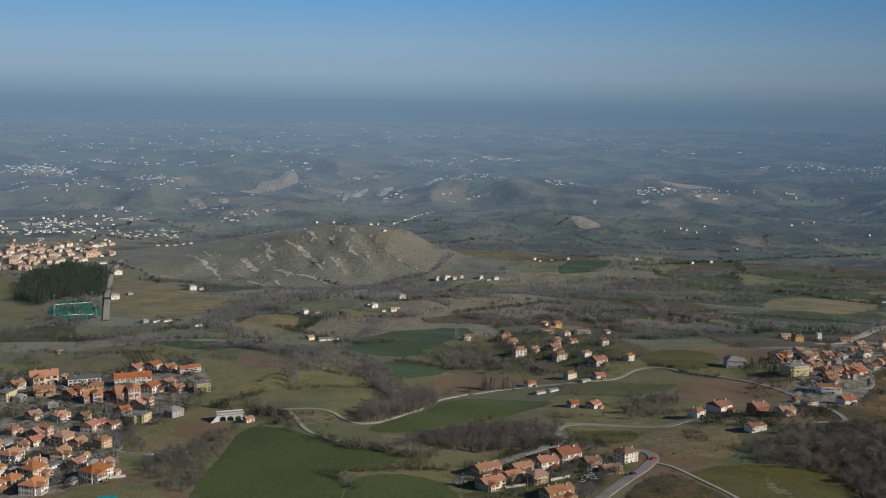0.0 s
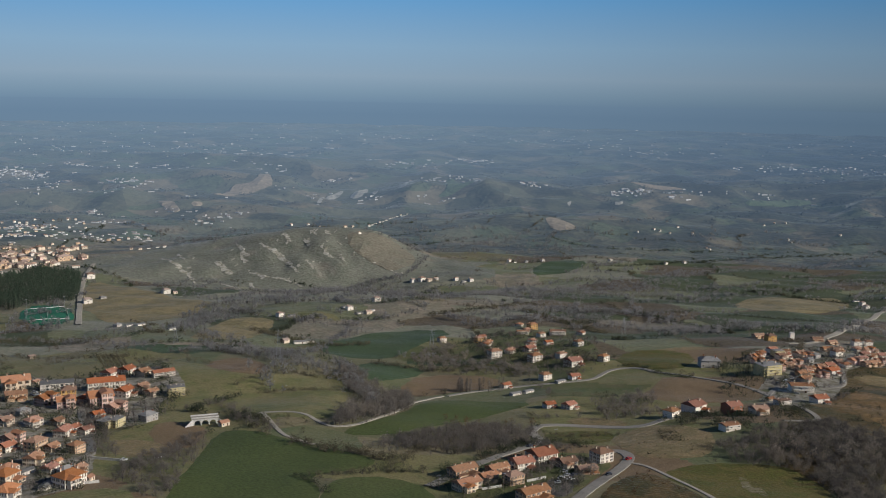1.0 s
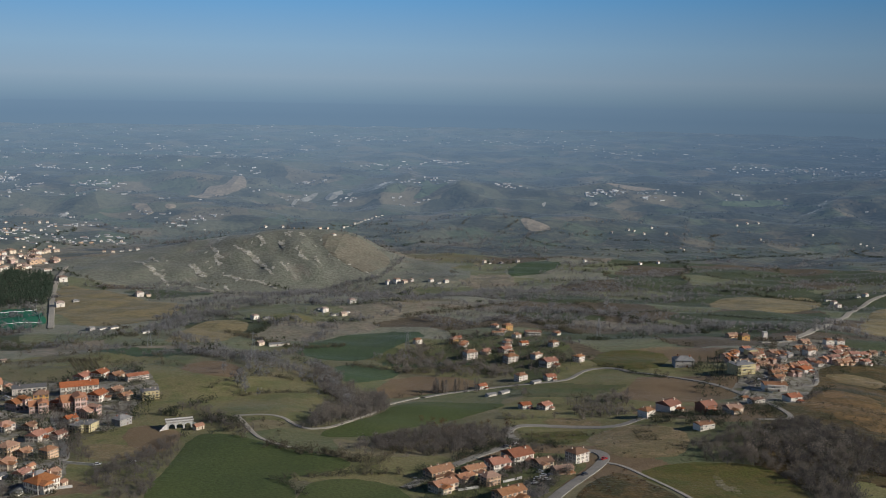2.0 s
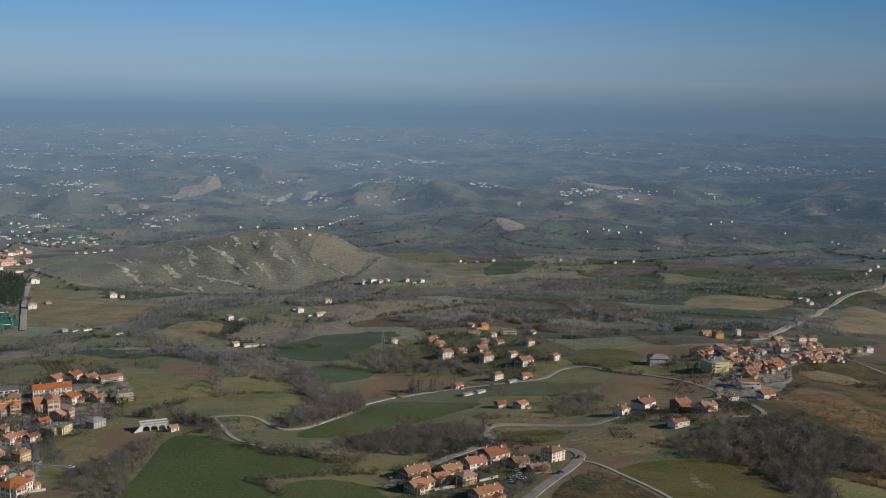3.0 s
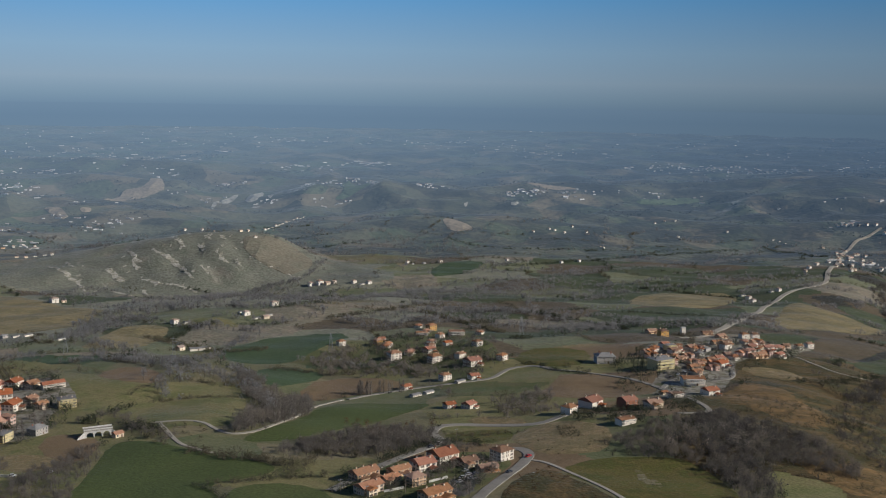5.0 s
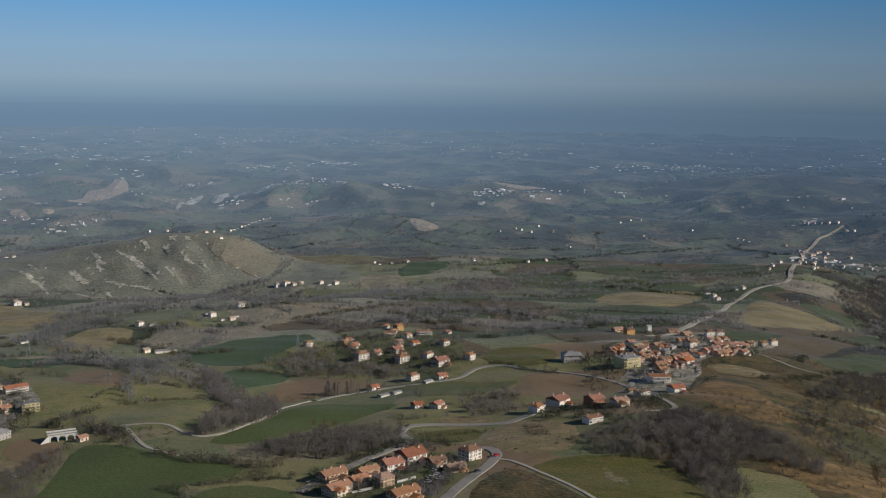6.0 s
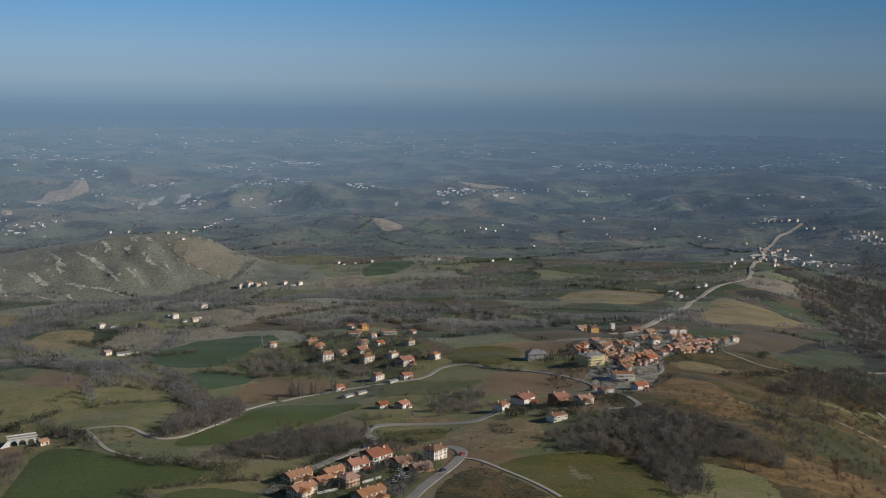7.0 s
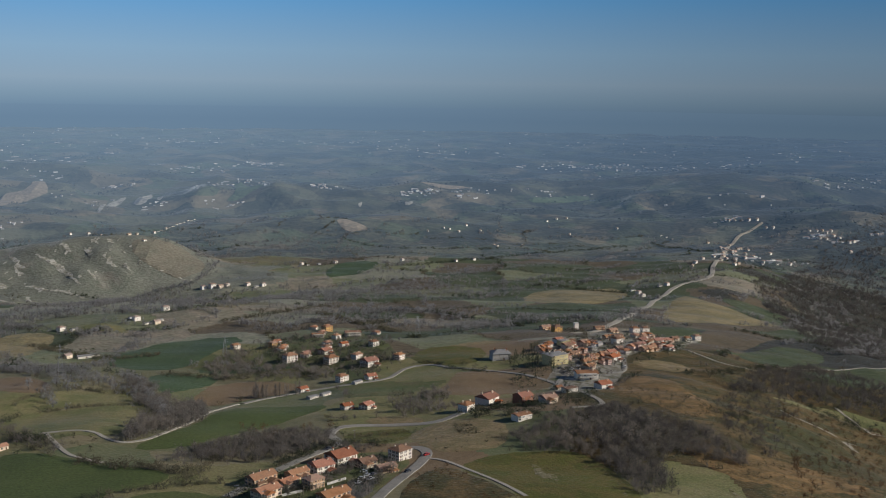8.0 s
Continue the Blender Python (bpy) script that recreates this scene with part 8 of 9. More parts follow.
plant([(-256.9, 559.9, 3.9), (-253.1, 462.3, 4.3), (-331.6, 625.8, 3.2), (-271.3, 505, 3.4), (-296, 535.6, 3.7), (-267.9, 620.8, 4.6), (-252.9, 549.6, 6.0), (-294, 592.1, 4.2), (-302.1, 546.4, 3.7), (-215.1, 481.5, 4.5)], "bush", EVERGREEN, "dark evergreen garden tree among the town houses", "town garden trees", 150, 1)
plant([(-299.2, 694.4, 6.0), (-291.5, 698.8, 8.5), (-301.7, 714.8, 8.7), (-242.8, 633.8, 8.0), (-281.8, 714, 5.8), (-249.5, 689.9, 7.6), (-241.4, 649.7, 8.3), (-255.1, 649.7, 7.7), (-257.5, 623.2, 8.8), (-265.5, 619.7, 8.8), (-274.5, 720.1, 8.6), (-273.9, 718.2, 5.7), (-254, 661, 8.0), (-254.2, 703.5, 5.0), (-262.4, 725.7, 8.5), (-269.7, 634.7, 8.1), (-242.1, 662.4, 8.5), (-271.2, 648.6, 6.3), (-265, 667.5, 5.1), (-282.8, 655.9, 7.0), (-239.9, 654.6, 5.6), (-258.5, 637.3, 7.1), (-273.7, 631.8, 8.3), (-282.9, 662.5, 6.5), (-258.4, 694.1, 5.9)], "bare", TWIGS, "leafless garden tree among the town houses", "town garden trees", 150, 2)
plant([(-381, 701.7, 7.5), (-302.1, 675.4, 6.7), (-294.1, 652.1, 5.3), (-314.4, 702.5, 6.2), (-309.6, 683.2, 8.2), (-343.8, 642.3, 5.7), (-360.6, 671.7, 6.4), (-313.1, 639.8, 7.8), (-378.2, 682.3, 7.2), (-324.7, 654.6, 6.9), (-376, 689.3, 8.4), (-333.4, 651.3, 8.9), (-315.2, 658.2, 7.4), (-330.6, 638.9, 6.9), (-308.1, 694, 8.5), (-305.5, 665, 6.8), (-350.2, 650.5, 6.4), (-335.3, 707.5, 5.3), (-348.5, 647.8, 5.7), (-306.3, 688.1, 7.3), (-340.2, 663.8, 5.4), (-322.3, 636.3, 5.7), (-328, 690.5, 6.2), (-394.4, 714.9, 8.8), (-295.1, 649.4, 8.2)], "bare", TWIGS, "leafless garden tree among the town houses", "town garden trees", 150, 3)
plant([(10.6, 530, 4.5), (15.9, 515.3, 5.1), (13, 502.8, 3.6), (40, 547, 4.6), (-10.4, 516.3, 6.0), (37.5, 547.1, 3.9), (31.2, 558.7, 3.9), (6.9, 512.4, 4.7), (-6.7, 490.3, 4.7), (28.3, 573.2, 3.3), (-11.7, 490.2, 3.1), (27.1, 516, 4.4), (5.7, 564.8, 2.8), (22.4, 518.2, 5.8), (34, 513.6, 4.5), (19.2, 512.1, 4.4), (3.8, 564.8, 5.5), (-22.1, 494, 3.4), (-5, 512.2, 5.5), (-10.8, 537.1, 4.0), (-18.3, 521.2, 4.2), (22.9, 567.3, 5.4), (-5.7, 498.7, 5.4), (11.3, 571.9, 4.7), (39.3, 558.2, 4.8), (36.1, 524.8, 2.6), (15.1, 557.4, 5.5), (17.5, 552.2, 5.6), (14.3, 547.3, 5.4), (34.6, 518.8, 4.9)], "bush", EVERGREEN, "dark evergreen garden tree beside the village houses", "village garden trees", 150, 4)
plant([(33.9, 520.9, 8.0), (36.8, 522.8, 6.6), (34.8, 540.2, 5.6), (19.7, 505.8, 7.7), (38.1, 551.1, 7.9), (34.1, 515.7, 5.1), (26.7, 500.4, 7.2), (40.5, 537.8, 6.2), (27.9, 497.1, 7.3), (41.7, 537.7, 7.1), (43.7, 539.6, 7.3), (28.5, 514.9, 7.5), (26.3, 515, 5.8), (44, 550.8, 7.3), (19.8, 495.4, 5.5), (42.1, 551.9, 7.9)], "bare", TWIGS, "leafless tree beside the village car park", "village garden trees", 150, 5)
plant([(-37.6, 801.8, 10.6), (-12.1, 814.8, 11.4), (-42.4, 798.5, 8.1), (-18, 812.6, 8.8), (-24.7, 808.4, 12.0), (-43.1, 805.6, 11.8), (-9, 815.8, 11.6), (-20.4, 804.5, 11.4), (-44.4, 802.4, 10.2), (-27.5, 807.3, 11.0), (-41.1, 805.7, 10.3), (-41.9, 800.6, 9.4), (-34.7, 800.9, 11.8), (-42.3, 804.6, 11.9), (-41.6, 808.7, 8.8), (-10.6, 808.7, 8.2), (-37.1, 799.8, 9.6), (-44.4, 803.5, 9.9), (-35.2, 804, 8.5), (-19.4, 808.5, 8.5), (-37.7, 801.8, 11.6), (-28.2, 810.3, 10.5)], "cone", TWIGS, "tall narrow leafless poplar in a row", "poplar row", 150, 6)
plant([(186.5, 848.6, 9.6), (209.7, 905.7, 6.2), (185.3, 884, 9.2), (190.9, 850.9, 10.8), (175.8, 863, 8.7), (170.6, 873.2, 6.6), (199.2, 840.9, 10.9), (190.3, 815.6, 6.4), (197.9, 822.3, 9.0), (192.1, 888.9, 6.3), (171.1, 872.1, 7.4), (207, 873.6, 8.1), (192.6, 818.2, 6.4), (197.8, 819.2, 7.0), (193.8, 809.6, 11.0), (174.2, 866.3, 8.1), (188.8, 843, 8.6), (182.3, 841.1, 6.3), (179.5, 884.1, 7.4), (195, 848.1, 8.1), (178, 882.3, 9.8), (184.5, 857.3, 7.2), (200.1, 905.6, 8.4), (189.9, 852.1, 8.9), (196.6, 903.2, 10.8), (187.4, 832.9, 10.8)], "cone", EVERGREEN, "dark conifer beside the grey farmhouse", "farm conifers", 150, 7)
plant([(184.8, 708.5, 4.9), (182.3, 712.2, 4.9), (177.9, 704.9, 4.9), (179.1, 694.3, 4.9), (188.6, 684.6, 5.0), (186.4, 695.7, 4.7), (185.1, 715.6, 5.3), (172, 692.7, 4.3), (188.3, 695.2, 6.9), (182.2, 709.1, 6.0), (188.8, 695, 5.5), (194.7, 700.8, 6.2), (185.5, 717.6, 4.1), (180.1, 689.9, 6.3), (183.2, 681.8, 5.2), (189.1, 681.3, 6.9), (188.9, 688.7, 5.3), (184.2, 681.6, 5.7)], "bush", EVERGREEN, "dark round evergreen beside the village houses", "village evergreens", 150, 8)
plant([(131.5, 642, 3.9), (144, 647.1, 5.0), (126.1, 647, 4.1), (127.9, 670.4, 5.5), (141.1, 657.9, 5.2), (127.8, 685.4, 5.2), (131.2, 653.5, 5.9), (138.4, 642.9, 5.9), (145.1, 641.7, 4.0), (128.2, 650.9, 5.4), (143.9, 641.9, 5.0), (118.9, 662.6, 3.6), (141, 683.2, 3.1), (140.6, 643.5, 3.5), (139.9, 640.5, 4.7), (137.7, 650.3, 3.7), (139.7, 684.5, 3.0), (115, 656, 3.7)], "bush", EVERGREEN, "dark round evergreen beside the roadside houses", "village evergreens", 150, 9)
plant([(162.4, 586.8, 8.3), (184.1, 568.3, 7.4), (191.2, 609.8, 7.0), (159.7, 580, 9.5), (170.1, 605.3, 7.0), (175.2, 594.2, 6.3), (199.8, 583.7, 9.5), (197.9, 578.9, 9.3), (191.5, 593.2, 9.3), (166, 570.7, 8.1), (204.7, 597.4, 8.3), (154.1, 584.6, 7.1), (173.7, 569.5, 7.1), (202.8, 574.9, 6.6), (189.2, 567.7, 9.8), (191.3, 595.5, 8.2), (184.5, 583.5, 6.8), (204.2, 588.8, 6.3), (180, 600.3, 9.3), (200.8, 606.5, 9.2), (184.4, 601.1, 9.6), (187.4, 606.7, 8.0), (207.4, 598.7, 8.8), (146.3, 570.3, 9.9), (146.8, 580, 7.3), (193, 591.6, 8.1), (164.4, 589.5, 9.3), (173.1, 598, 9.7), (185.4, 576.6, 9.2), (176.8, 601.2, 6.4)], "bare", TWIGS, "leafless brown tree at the edge of the wood", "woodland trees", 150, 10)
plant([(182.8, 576.4, 9.6), (207.6, 590.9, 8.0), (164.5, 587.4, 8.4), (188.5, 607.3, 8.0), (152.7, 600.9, 6.7), (159.5, 584.3, 7.6), (150.9, 596, 8.7), (162.9, 602.8, 7.7), (195.4, 613.8, 9.6), (147.9, 576.5, 6.1)], "bare", TWIGS, "leafless brown tree at the edge of the wood", "woodland trees", 150, 10)
plant([(120.2, 603, 3.6), (131.5, 606.2, 2.1), (126.9, 591.4, 2.7), (113.9, 598.9, 3.2), (112.8, 568.5, 3.5), (121.8, 569, 2.9), (110.5, 577.5, 2.2), (130.9, 604.3, 3.2), (115.9, 576.6, 2.1), (121, 573.4, 2.1), (126.6, 598.8, 3.5), (114.5, 590.5, 4.0), (125.9, 573.5, 3.1), (129.6, 570.7, 3.8), (125.2, 601.1, 3.5), (121.8, 569, 2.3), (110.3, 598.5, 2.1), (122.5, 592.2, 2.5), (103.1, 590.2, 2.2), (132.9, 596.6, 3.8)], "bush", SCRUB, "brown scrubby bush on the dry slope", "slope bushes", 150, 11)

# ---- yards and grounds ----
drape("yard", [(16.7, 520.5), (29.1, 539.5), (37.5, 530.9), (28.6, 495.1), (17.6, 494.4)], FIELD["yard"], "grey gravel yard between the village houses", "yard", 1.5)
drape("yard", [(196.4, 803.8), (211.1, 835), (235.8, 854.7), (241.5, 835.9), (209.7, 792.1)], FIELD["yard"], "grey parking area in the ridge village", "yard", 1.5)
drape("yard", [(-248.1, 493), (-240.9, 510.1), (-231.9, 497.3), (-236.5, 481.6)], FIELD["yard"], "paved yard in the town", "yard", 1.5)
thicket("vine_row", along([(-379.4, 900.9), (-342.6, 829.3)], 0.5, 1.6, 1.6, 2.4, 400), "bush", 24, SCRUB, "trained vine row on the slope", "vines", 400)
thicket("vine_row", along([(-374.1, 899.4), (-339.1, 830.3)], 0.5, 1.6, 1.6, 2.4, 401), "bush", 24, SCRUB, "trained vine row on the slope", "vines", 401)
thicket("vine_row", along([(-368.8, 898.0), (-335.5, 831.3)], 0.5, 1.6, 1.6, 2.4, 402), "bush", 24, SCRUB, "trained vine row on the slope", "vines", 402)
thicket("vine_row", along([(-363.6, 896.5), (-332.0, 832.3)], 0.5, 1.6, 1.6, 2.4, 403), "bush", 24, SCRUB, "trained vine row on the slope", "vines", 403)
thicket("vine_row", along([(-358.3, 895.1), (-328.4, 833.3)], 0.5, 1.6, 1.6, 2.4, 404), "bush", 24, SCRUB, "trained vine row on the slope", "vines", 404)
thicket("vine_row", along([(-353.0, 893.6), (-324.9, 834.3)], 0.5, 1.6, 1.6, 2.4, 405), "bush", 24, SCRUB, "trained vine row on the slope", "vines", 405)
thicket("vine_row", along([(91.1, 646.3), (91.0, 614.6)], 0.5, 1.6, 1.2, 1.8, 400), "bush", 24, SCRUB, "trained vine row beside the road", "vines", 400)
thicket("vine_row", along([(92.9, 645.7), (93.4, 614.1)], 0.5, 1.6, 1.2, 1.8, 401), "bush", 24, SCRUB, "trained vine row beside the road", "vines", 401)
thicket("vine_row", along([(94.6, 645.1), (95.7, 613.6)], 0.5, 1.6, 1.2, 1.8, 402), "bush", 24, SCRUB, "trained vine row beside the road", "vines", 402)
thicket("vine_row", along([(96.4, 644.5), (98.1, 613.0)], 0.5, 1.6, 1.2, 1.8, 403), "bush", 24, SCRUB, "trained vine row beside the road", "vines", 403)
thicket("vine_row", along([(98.1, 643.9), (100.4, 612.5)], 0.5, 1.6, 1.2, 1.8, 404), "bush", 24, SCRUB, "trained vine row beside the road", "vines", 404)
thicket("vine_row", along([(99.9, 643.3), (102.8, 612.0)], 0.5, 1.6, 1.2, 1.8, 405), "bush", 24, SCRUB, "trained vine row beside the road", "vines", 405)

# ---- single works and small things ----
def arcade(x, y, turn):
    """A pale concrete arcade of three arches with a deck and splayed wing walls."""
    top = new("arched_bridge")
    length, height, deep = 15.5, 4.4, 5.0
    n = 96
    xs = [length * i / n - length / 2 for i in range(n + 1)]

    def opening(u):
        for c in (-4.9, 0, 4.9):
            if abs(u - c) < 2.1:
                return 1.2 + math.sqrt(2.1 ** 2 - (u - c) ** 2)
        return -3.0
    bm = bmesh.new()
    rows = []
    for u in xs:
        o = opening(u)
        rows.append([bm.verts.new(p) for p in ((u, 0, o), (u, 0, height), (u, deep, height), (u, deep, o))])
    for a, b in zip(rows, rows[1:]):
        for i in range(4):
            j = (i + 1) % 4
            bm.faces.new((a[i], b[i], b[j], a[j]))
    bm.faces.new(rows[0])
    bm.faces.new(rows[-1][::-1])
    part("arcade_wall", bm, CONCRETE, top)
    bm = bmesh.new()
    box(bm, -length / 2 - 1, -0.4, height, length / 2 + 1, deep + 0.4, height + 0.4)
    part("deck", bm, ASPHALT, top)
    for yy in (-0.4, deep + 0.1):
        bm = bmesh.new()
        box(bm, -length / 2 - 1, yy, height + 0.4, length / 2 + 1, yy + 0.3, height + 1.3)
        part("parapet", bm, CONCRETE, top)
    for s in (-1, 1):
        bm = bmesh.new()
        v = [bm.verts.new(p) for p in ((s * 7.75, 0, -3), (s * 13, -3, -3), (s * 13, -3, 0.8), (s * 7.75, 0, height), (s * 7.75, 0.6, -3), (s * 13, -2.5, -3), (s * 13, -2.5, 0.8), (s * 7.75, 0.6, height))]
        for f in ((0, 1, 2, 3), (7, 6, 5, 4), (0, 4, 5, 1), (1, 5, 6, 2), (2, 6, 7, 3), (3, 7, 4, 0)):
            bm.faces.new([v[i] for i in f])
        part("wing_wall", bm, CONCRETE, top)
    top.matrix_basis = pose(x, y, float(ground_z(x, y)), 0, 0, turn)
    return tagged(top, "pale concrete bridge with three dark arches", "bridge")


def utility_pole(x, y, high, label="slim grey utility pole with a crossarm"):
    top = new("utility_pole")
    bm = bmesh.new()
    tube(bm, (0, 0, -1), (0, 0, high), 0.2, 0.11, 8)
    part("pole", bm, WOODEN, top)
    bm = bmesh.new()
    box(bm, -1.1, -0.07, high - 0.9, 1.1, 0.07, high - 0.72)
    part("crossarm", bm, STEEL, top)
    for u in (-1, 0, 1):
        bm = bmesh.new()
        tube(bm, (u, 0, high - 0.72), (u, 0, high - 0.4), 0.07, 0.05, 6)
        part("insulator", bm, FRAME, top)
    top.matrix_basis = pose(x, y, float(ground_z(x, y)), 0, 0, 25)
    return tagged(top, label, "pole", "utility poles")


def pylon(x, y, high):
    """A lattice pylon: four tapering legs, braces and three arms."""
    top = new("lattice_pylon")

    def corner(i, z):
        w = 1.9 * (1 - z / high) + 0.25
        return Vector((w if i in (0, 3) else -w, w if i < 2 else -w, z))
    for i in range(4):
        bm = bmesh.new()
        tube(bm, corner(i, -1), corner(i, high), 0.13, 0.08, 4)
        part("leg", bm, STEEL, top)
    bm = bmesh.new()
    steps = 7
    for k in range(steps):
        for i in range(4):
            a, b = high * k / steps, high * (k + 1) / steps
            tube(bm, corner(i, a), corner((i + 1) % 4, b), 0.05, 0.05, 3)
    part("bracing", bm, STEEL, top)
    for z in (0.72, 0.83, 0.94):
        bm = bmesh.new()
        tube(bm, (-3, 0, high * z), (3, 0, high * z), 0.1, 0.1, 4)
        part("arm", bm, STEEL, top)
    top.matrix_basis = pose(x, y, float(ground_z(x, y)), 0, 0, 15)
    return tagged(top, "grey lattice power pylon standing in the fields", "pylon", "pylons")


CARS = {}


def car(x, y, turn, paint, label, lift_by=0.0):
    m = pose(x, y, lift(x, y, 2.2) + lift_by, 0, 0, turn)
    if paint in CARS:
        return copy_thing(CARS[paint], m)
    top = new("car")
    bm = bmesh.new()
    v = box(bm, -2.1, -0.85, 0.3, 2.1, 0.85, 0.95)
    bmesh.ops.bevel(bm, geom=[e for e in bm.edges], offset=0.12, segments=2, affect="EDGES")
    part("body", bm, PAINT[paint], top)
    bm = bmesh.new()
    v = box(bm, -1.5, -0.78, 0.93, 0.95, 0.78, 1.45)
    for w in v[4:]:
        w.co.x *= 0.72
        w.co.y *= 0.86
    part("cabin", bm, GLASS, top)
    bm = bmesh.new()
    box(bm, -1.05, -0.66, 1.451, 0.66, 0.66, 1.5)
    part("car_roof", bm, PAINT[paint], top)
    first = None
    for u, w in ((-1.3, -0.8), (1.3, -0.8), (-1.3, 0.8), (1.3, 0.8)):
        if first is None:
            bm = bmesh.new()
            tube(bm, (0, -0.1, 0), (0, 0.1, 0), 0.32, 0.32, 12)
            first = wheel = part("wheel", bm, TYRE, top)
        else:
            wheel = share("wheel", first, top, Matrix())
        wheel.location = (u, w, 0.32)
    for w in (-0.6, 0.6):
        bm = bmesh.new()
        box(bm, 2.06, w - 0.15, 0.62, 2.13, w + 0.15, 0.78)
        part("headlight", bm, FRAME, top)
    CARS[paint] = top
    top.matrix_basis = m
    return tagged(top, label, "car", "cars")


def water_tank(x, y):
    top = new("white_tower")
    bm = bmesh.new()
    box(bm, -2.2, -2.2, -2, 2.2, 2.2, 7.5)
    part("tower_wall", bm, WALLS["white"], top)
    bm = bmesh.new()
    box(bm, -2.5, -2.5, 7.5, 2.5, 2.5, 7.8)
    part("tower_roof", bm, CONCRETE, top)
    bm = bmesh.new()
    box(bm, -0.5, -2.26, 0.2, 0.5, -2.2, 2.2)
    part("tower_door", bm, SHUTTER, top)
    top.matrix_basis = pose(x, y, float(ground_z(x, y)), 0, 0, 10)
    return tagged(top, "small plain white tower beside the road", "tower")


def pitch_lines(corners):
    """The white lines of the sports pitch, its two goals and four lamp poles."""
    a, b, c, d = (Vector(q) for q in corners)
    for p, q in ((a, b), (b, c), (c, d), (d, a), (a.lerp(b, 0.5), d.lerp(c, 0.5))):
        ribbon("pitch_line", [p, q], 0.22, LINE, "white painted line on the sports pitch", "line", 3.0)
    for p, q in ((a, d), (b, c)):
        g = p.lerp(q, 0.5)
        top = new("goal")
        bm = bmesh.new()
        for u in (-3.6, 3.6):
            tube(bm, (0, u, 0), (0, u, 2.4), 0.1, 0.1, 6)
        tube(bm, (0, -3.6, 2.4), (0, 3.6, 2.4), 0.1, 0.1, 6)
        part("goal_frame", bm, LINE, top)
        top.matrix_basis = pose(g.x, g.y, lift(g.x, g.y, 2))
        tagged(top, "white goal frame on the sports pitch", "goal", "goals")
    for p in (a, b, c, d):
        top = new("floodlight")
        bm = bmesh.new()
        tube(bm, (0, 0, -1), (0, 0, 14), 0.2, 0.12, 8)
        part("pole", bm, STEEL, top)
        bm = bmesh.new()
        box(bm, -1.2, -0.2, 13.6, 1.2, 0.2, 14.6)
        part("lamp_head", bm, STEEL, top)
        top.matrix_basis = pose(p.x, p.y, float(ground_z(p.x, p.y)), 0, 0, 20)
        tagged(top, "tall steel floodlight pole beside the pitch", "floodlight", "floodlights")


def tarpaulin(x, y):
    """A teal sheet drawn over low hoops."""
    bm = bmesh.new()
    rows = []
    for i in range(9):
        u = i - 4.0
        rows.append([bm.verts.new((u * 1.1, 3.2 * math.cos(math.pi * j / 10), 2.0 * math.sin(math.pi * j / 10) * (1 - 0.06 * (i % 2)))) for j in range(11)])
    for p, q in zip(rows, rows[1:]):
        for j in range(10):
            bm.faces.new((p[j], p[j + 1], q[j + 1], q[j]))
    bm.faces.new(rows[0])
    bm.faces.new(rows[-1][::-1])
    ob = part("tunnel_cover", bm, TEAL, None)
    ob.matrix_basis = pose(x, y, float(ground_z(x, y)) - 0.1, 0, 0, 20)
    return tagged(ob, "teal plastic cover drawn over low hoops", "cover")


def garden_wall(points, label):
    """A low rendered wall with a coping along a line."""
    top = new("garden_wall")
    p = smooth_line(points, 1)
    for a, b in zip(p, p[1:]):
        d = b - a
        turn = math.degrees(math.atan2(d.y, d.x))
        za, zb = float(ground_z(a.x, a.y)), float(ground_z(b.x, b.y))
        for name, x, low, high, m in (("wall_section", 0.15, -1.0, 1.3, CONCRETE), ("coping", 0.24, 1.3, 1.42, CONCRETE)):
            bm = bmesh.new()
            v = box(bm, 0, -x, low, d.length + 0.05, x, high)
            for w in v:
                w.co.z += (zb - za) * w.co.x / d.length
            ob = part(name, bm, m, top)
            ob.matrix_basis = pose(a.x, a.y, za, 0, 0, turn)
    return tagged(top, label, "wall")


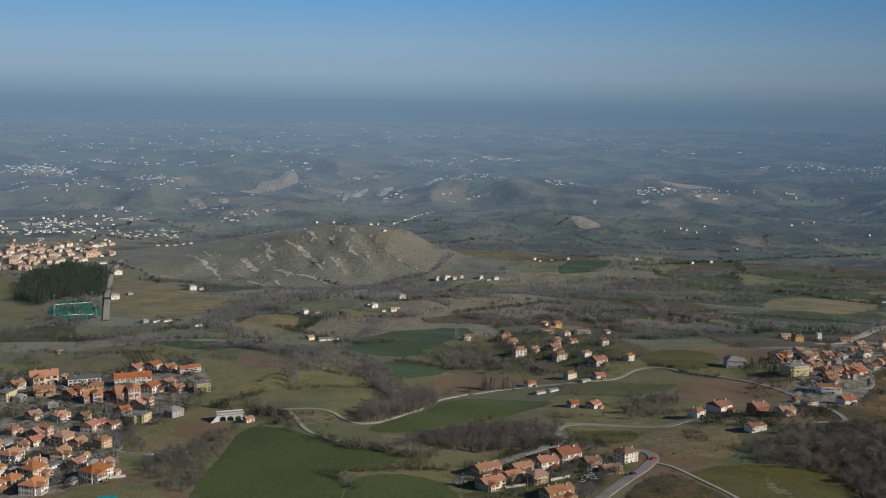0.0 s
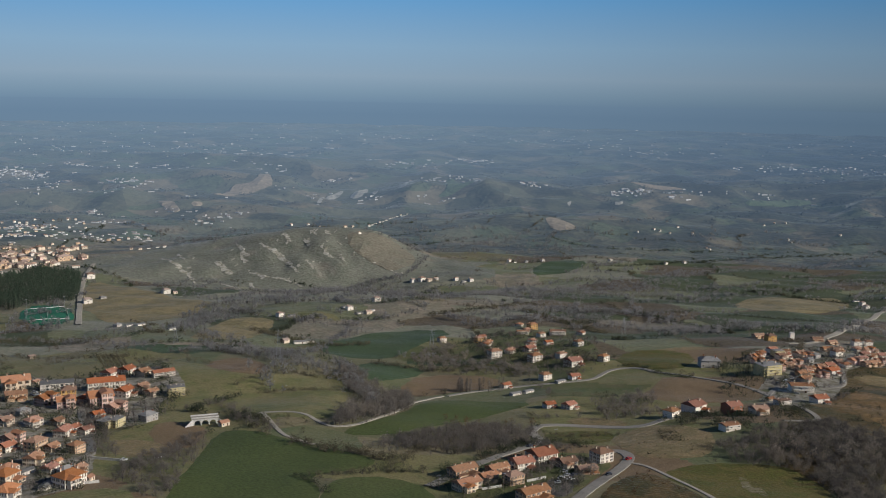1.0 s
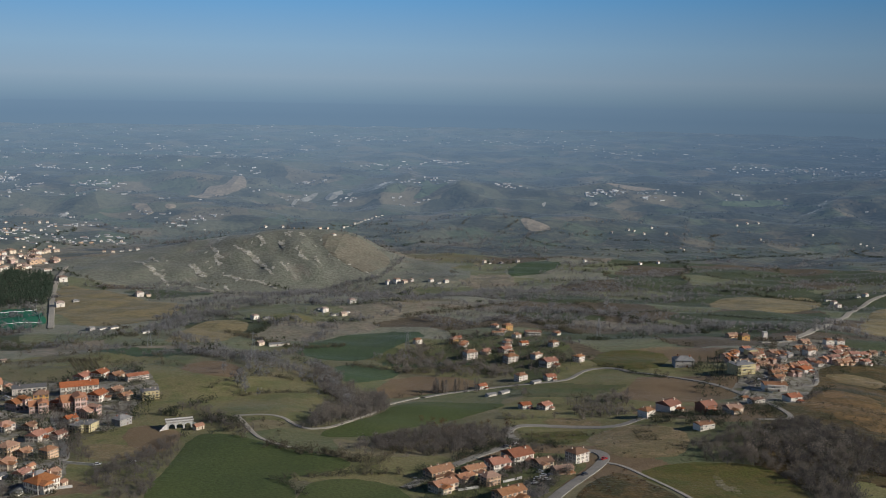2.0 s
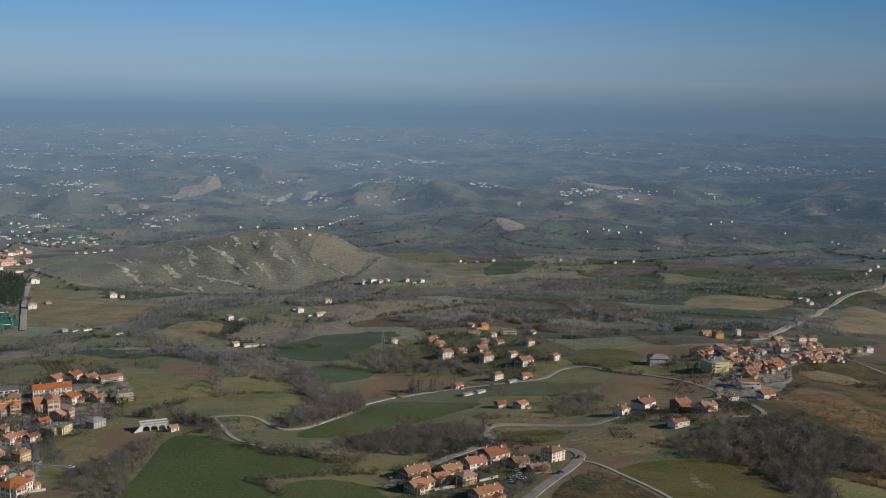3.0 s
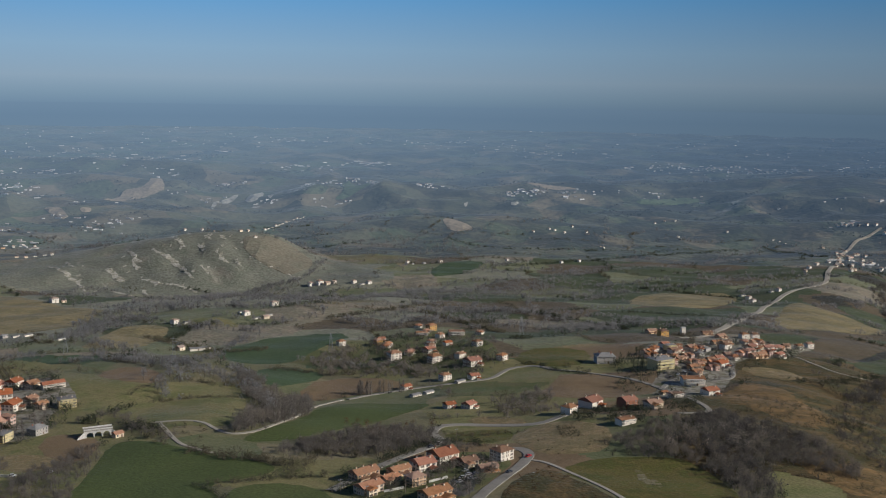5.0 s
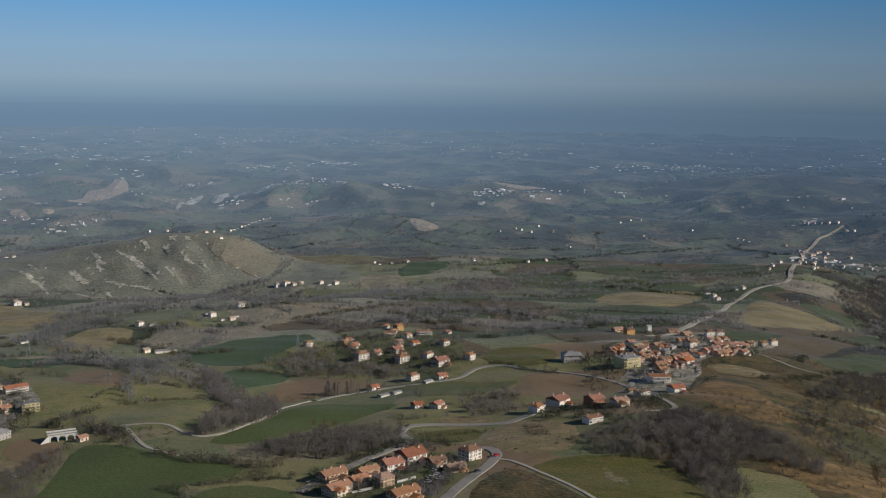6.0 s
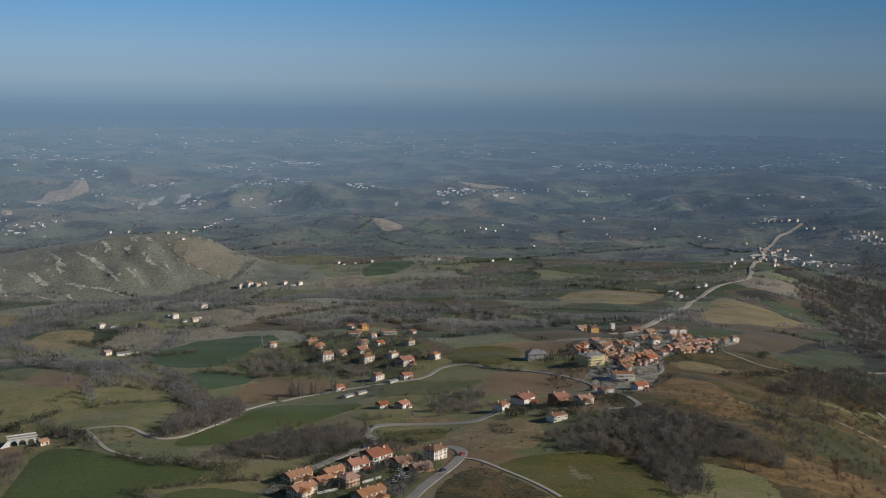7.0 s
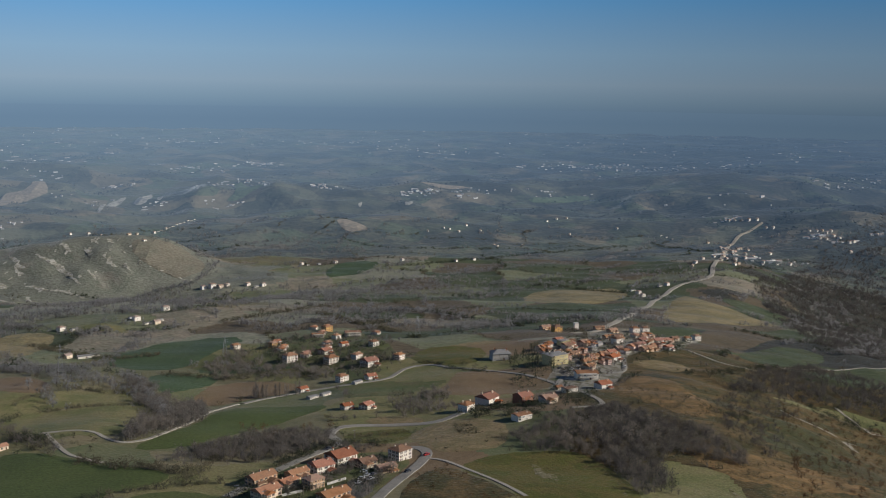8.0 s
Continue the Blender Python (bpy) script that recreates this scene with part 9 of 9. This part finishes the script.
arcade(-197.1, 635.7, 24)
water_tank(282.5, 1076)
utility_pole(-36.6, 503.3, 8)
utility_pole(-3.9, 502.9, 10)
utility_pole(-22.8, 490.8, 8)
utility_pole(26.1, 619.3, 8)
utility_pole(244.8, 1099.2, 11)
utility_pole(265.3, 1092.5, 11)
utility_pole(313.2, 1066, 13)
utility_pole(581.6, 1395.3, 9)
utility_pole(-495.2, 1016.7, 9)
pylon(-203.1, 865.5, 26)
pylon(-82.3, 1002.4, 18)
pylon(113.3, 1091.9, 20)
pylon(-326.8, 964.3, 18)
car(65.4, 572.8, 40, "red", "bright red car on the country road")
car(25.9, 526.4, 20, "white", "white car parked in the gravel yard")
car(29.2, 533.4, 25, "silver", "silver car parked in the gravel yard")
car(30.5, 525.1, 25, "white", "")
car(27.7, 541.6, 20, "silver", "")
car(32.7, 534.2, 30, "dark", "dark car parked in the gravel yard")
car(23.9, 518.2, 20, "white", "")
car(-214.7, 542.2, 10, "white", "")
car(-197.7, 549.5, 30, "white", "")
car(-351.9, 722.2, 0, "silver", "")
car(-345.5, 715.1, 0, "white", "")
car(-349.7, 713, 0, "dark", "")
car(212.7, 818.6, 20, "white", "")
car(220, 828.3, 20, "silver", "")
car(204.2, 807.1, 30, "dark", "")
car(228.5, 836.6, 10, "white", "")
car(203.1, 822.1, 20, "dark", "")
car(269.9, 861.3, 80, "silver", "")
car(261.9, 831.9, 80, "white", "")
car(15.2, 605.6, 40, "white", "")
car(10.1, 596.5, 40, "dark", "")
car(51.3, 538.1, 40, "dark", "")
pitch_lines([(-619.5, 1259.6), (-589.9, 1304.2), (-524.3, 1170.3), (-557.8, 1131.8)])
tarpaulin(-201.4, 454.9)
garden_wall([(-226.4, 485.2), (-218.1, 490.1), (-209.2, 495.1)], "pale low garden wall")
garden_wall([(8, 518.6), (17.8, 527.7)], "pale low garden wall")
garden_wall([(-235.4, 544.9), (-215.5, 541.9)], "pale low roadside wall")
garden_wall([(198.9, 785.4), (212, 774.6)], "white low garden wall")
garden_wall([(-14.7, 503.6), (-4.8, 509.1)], "pale low garden wall")
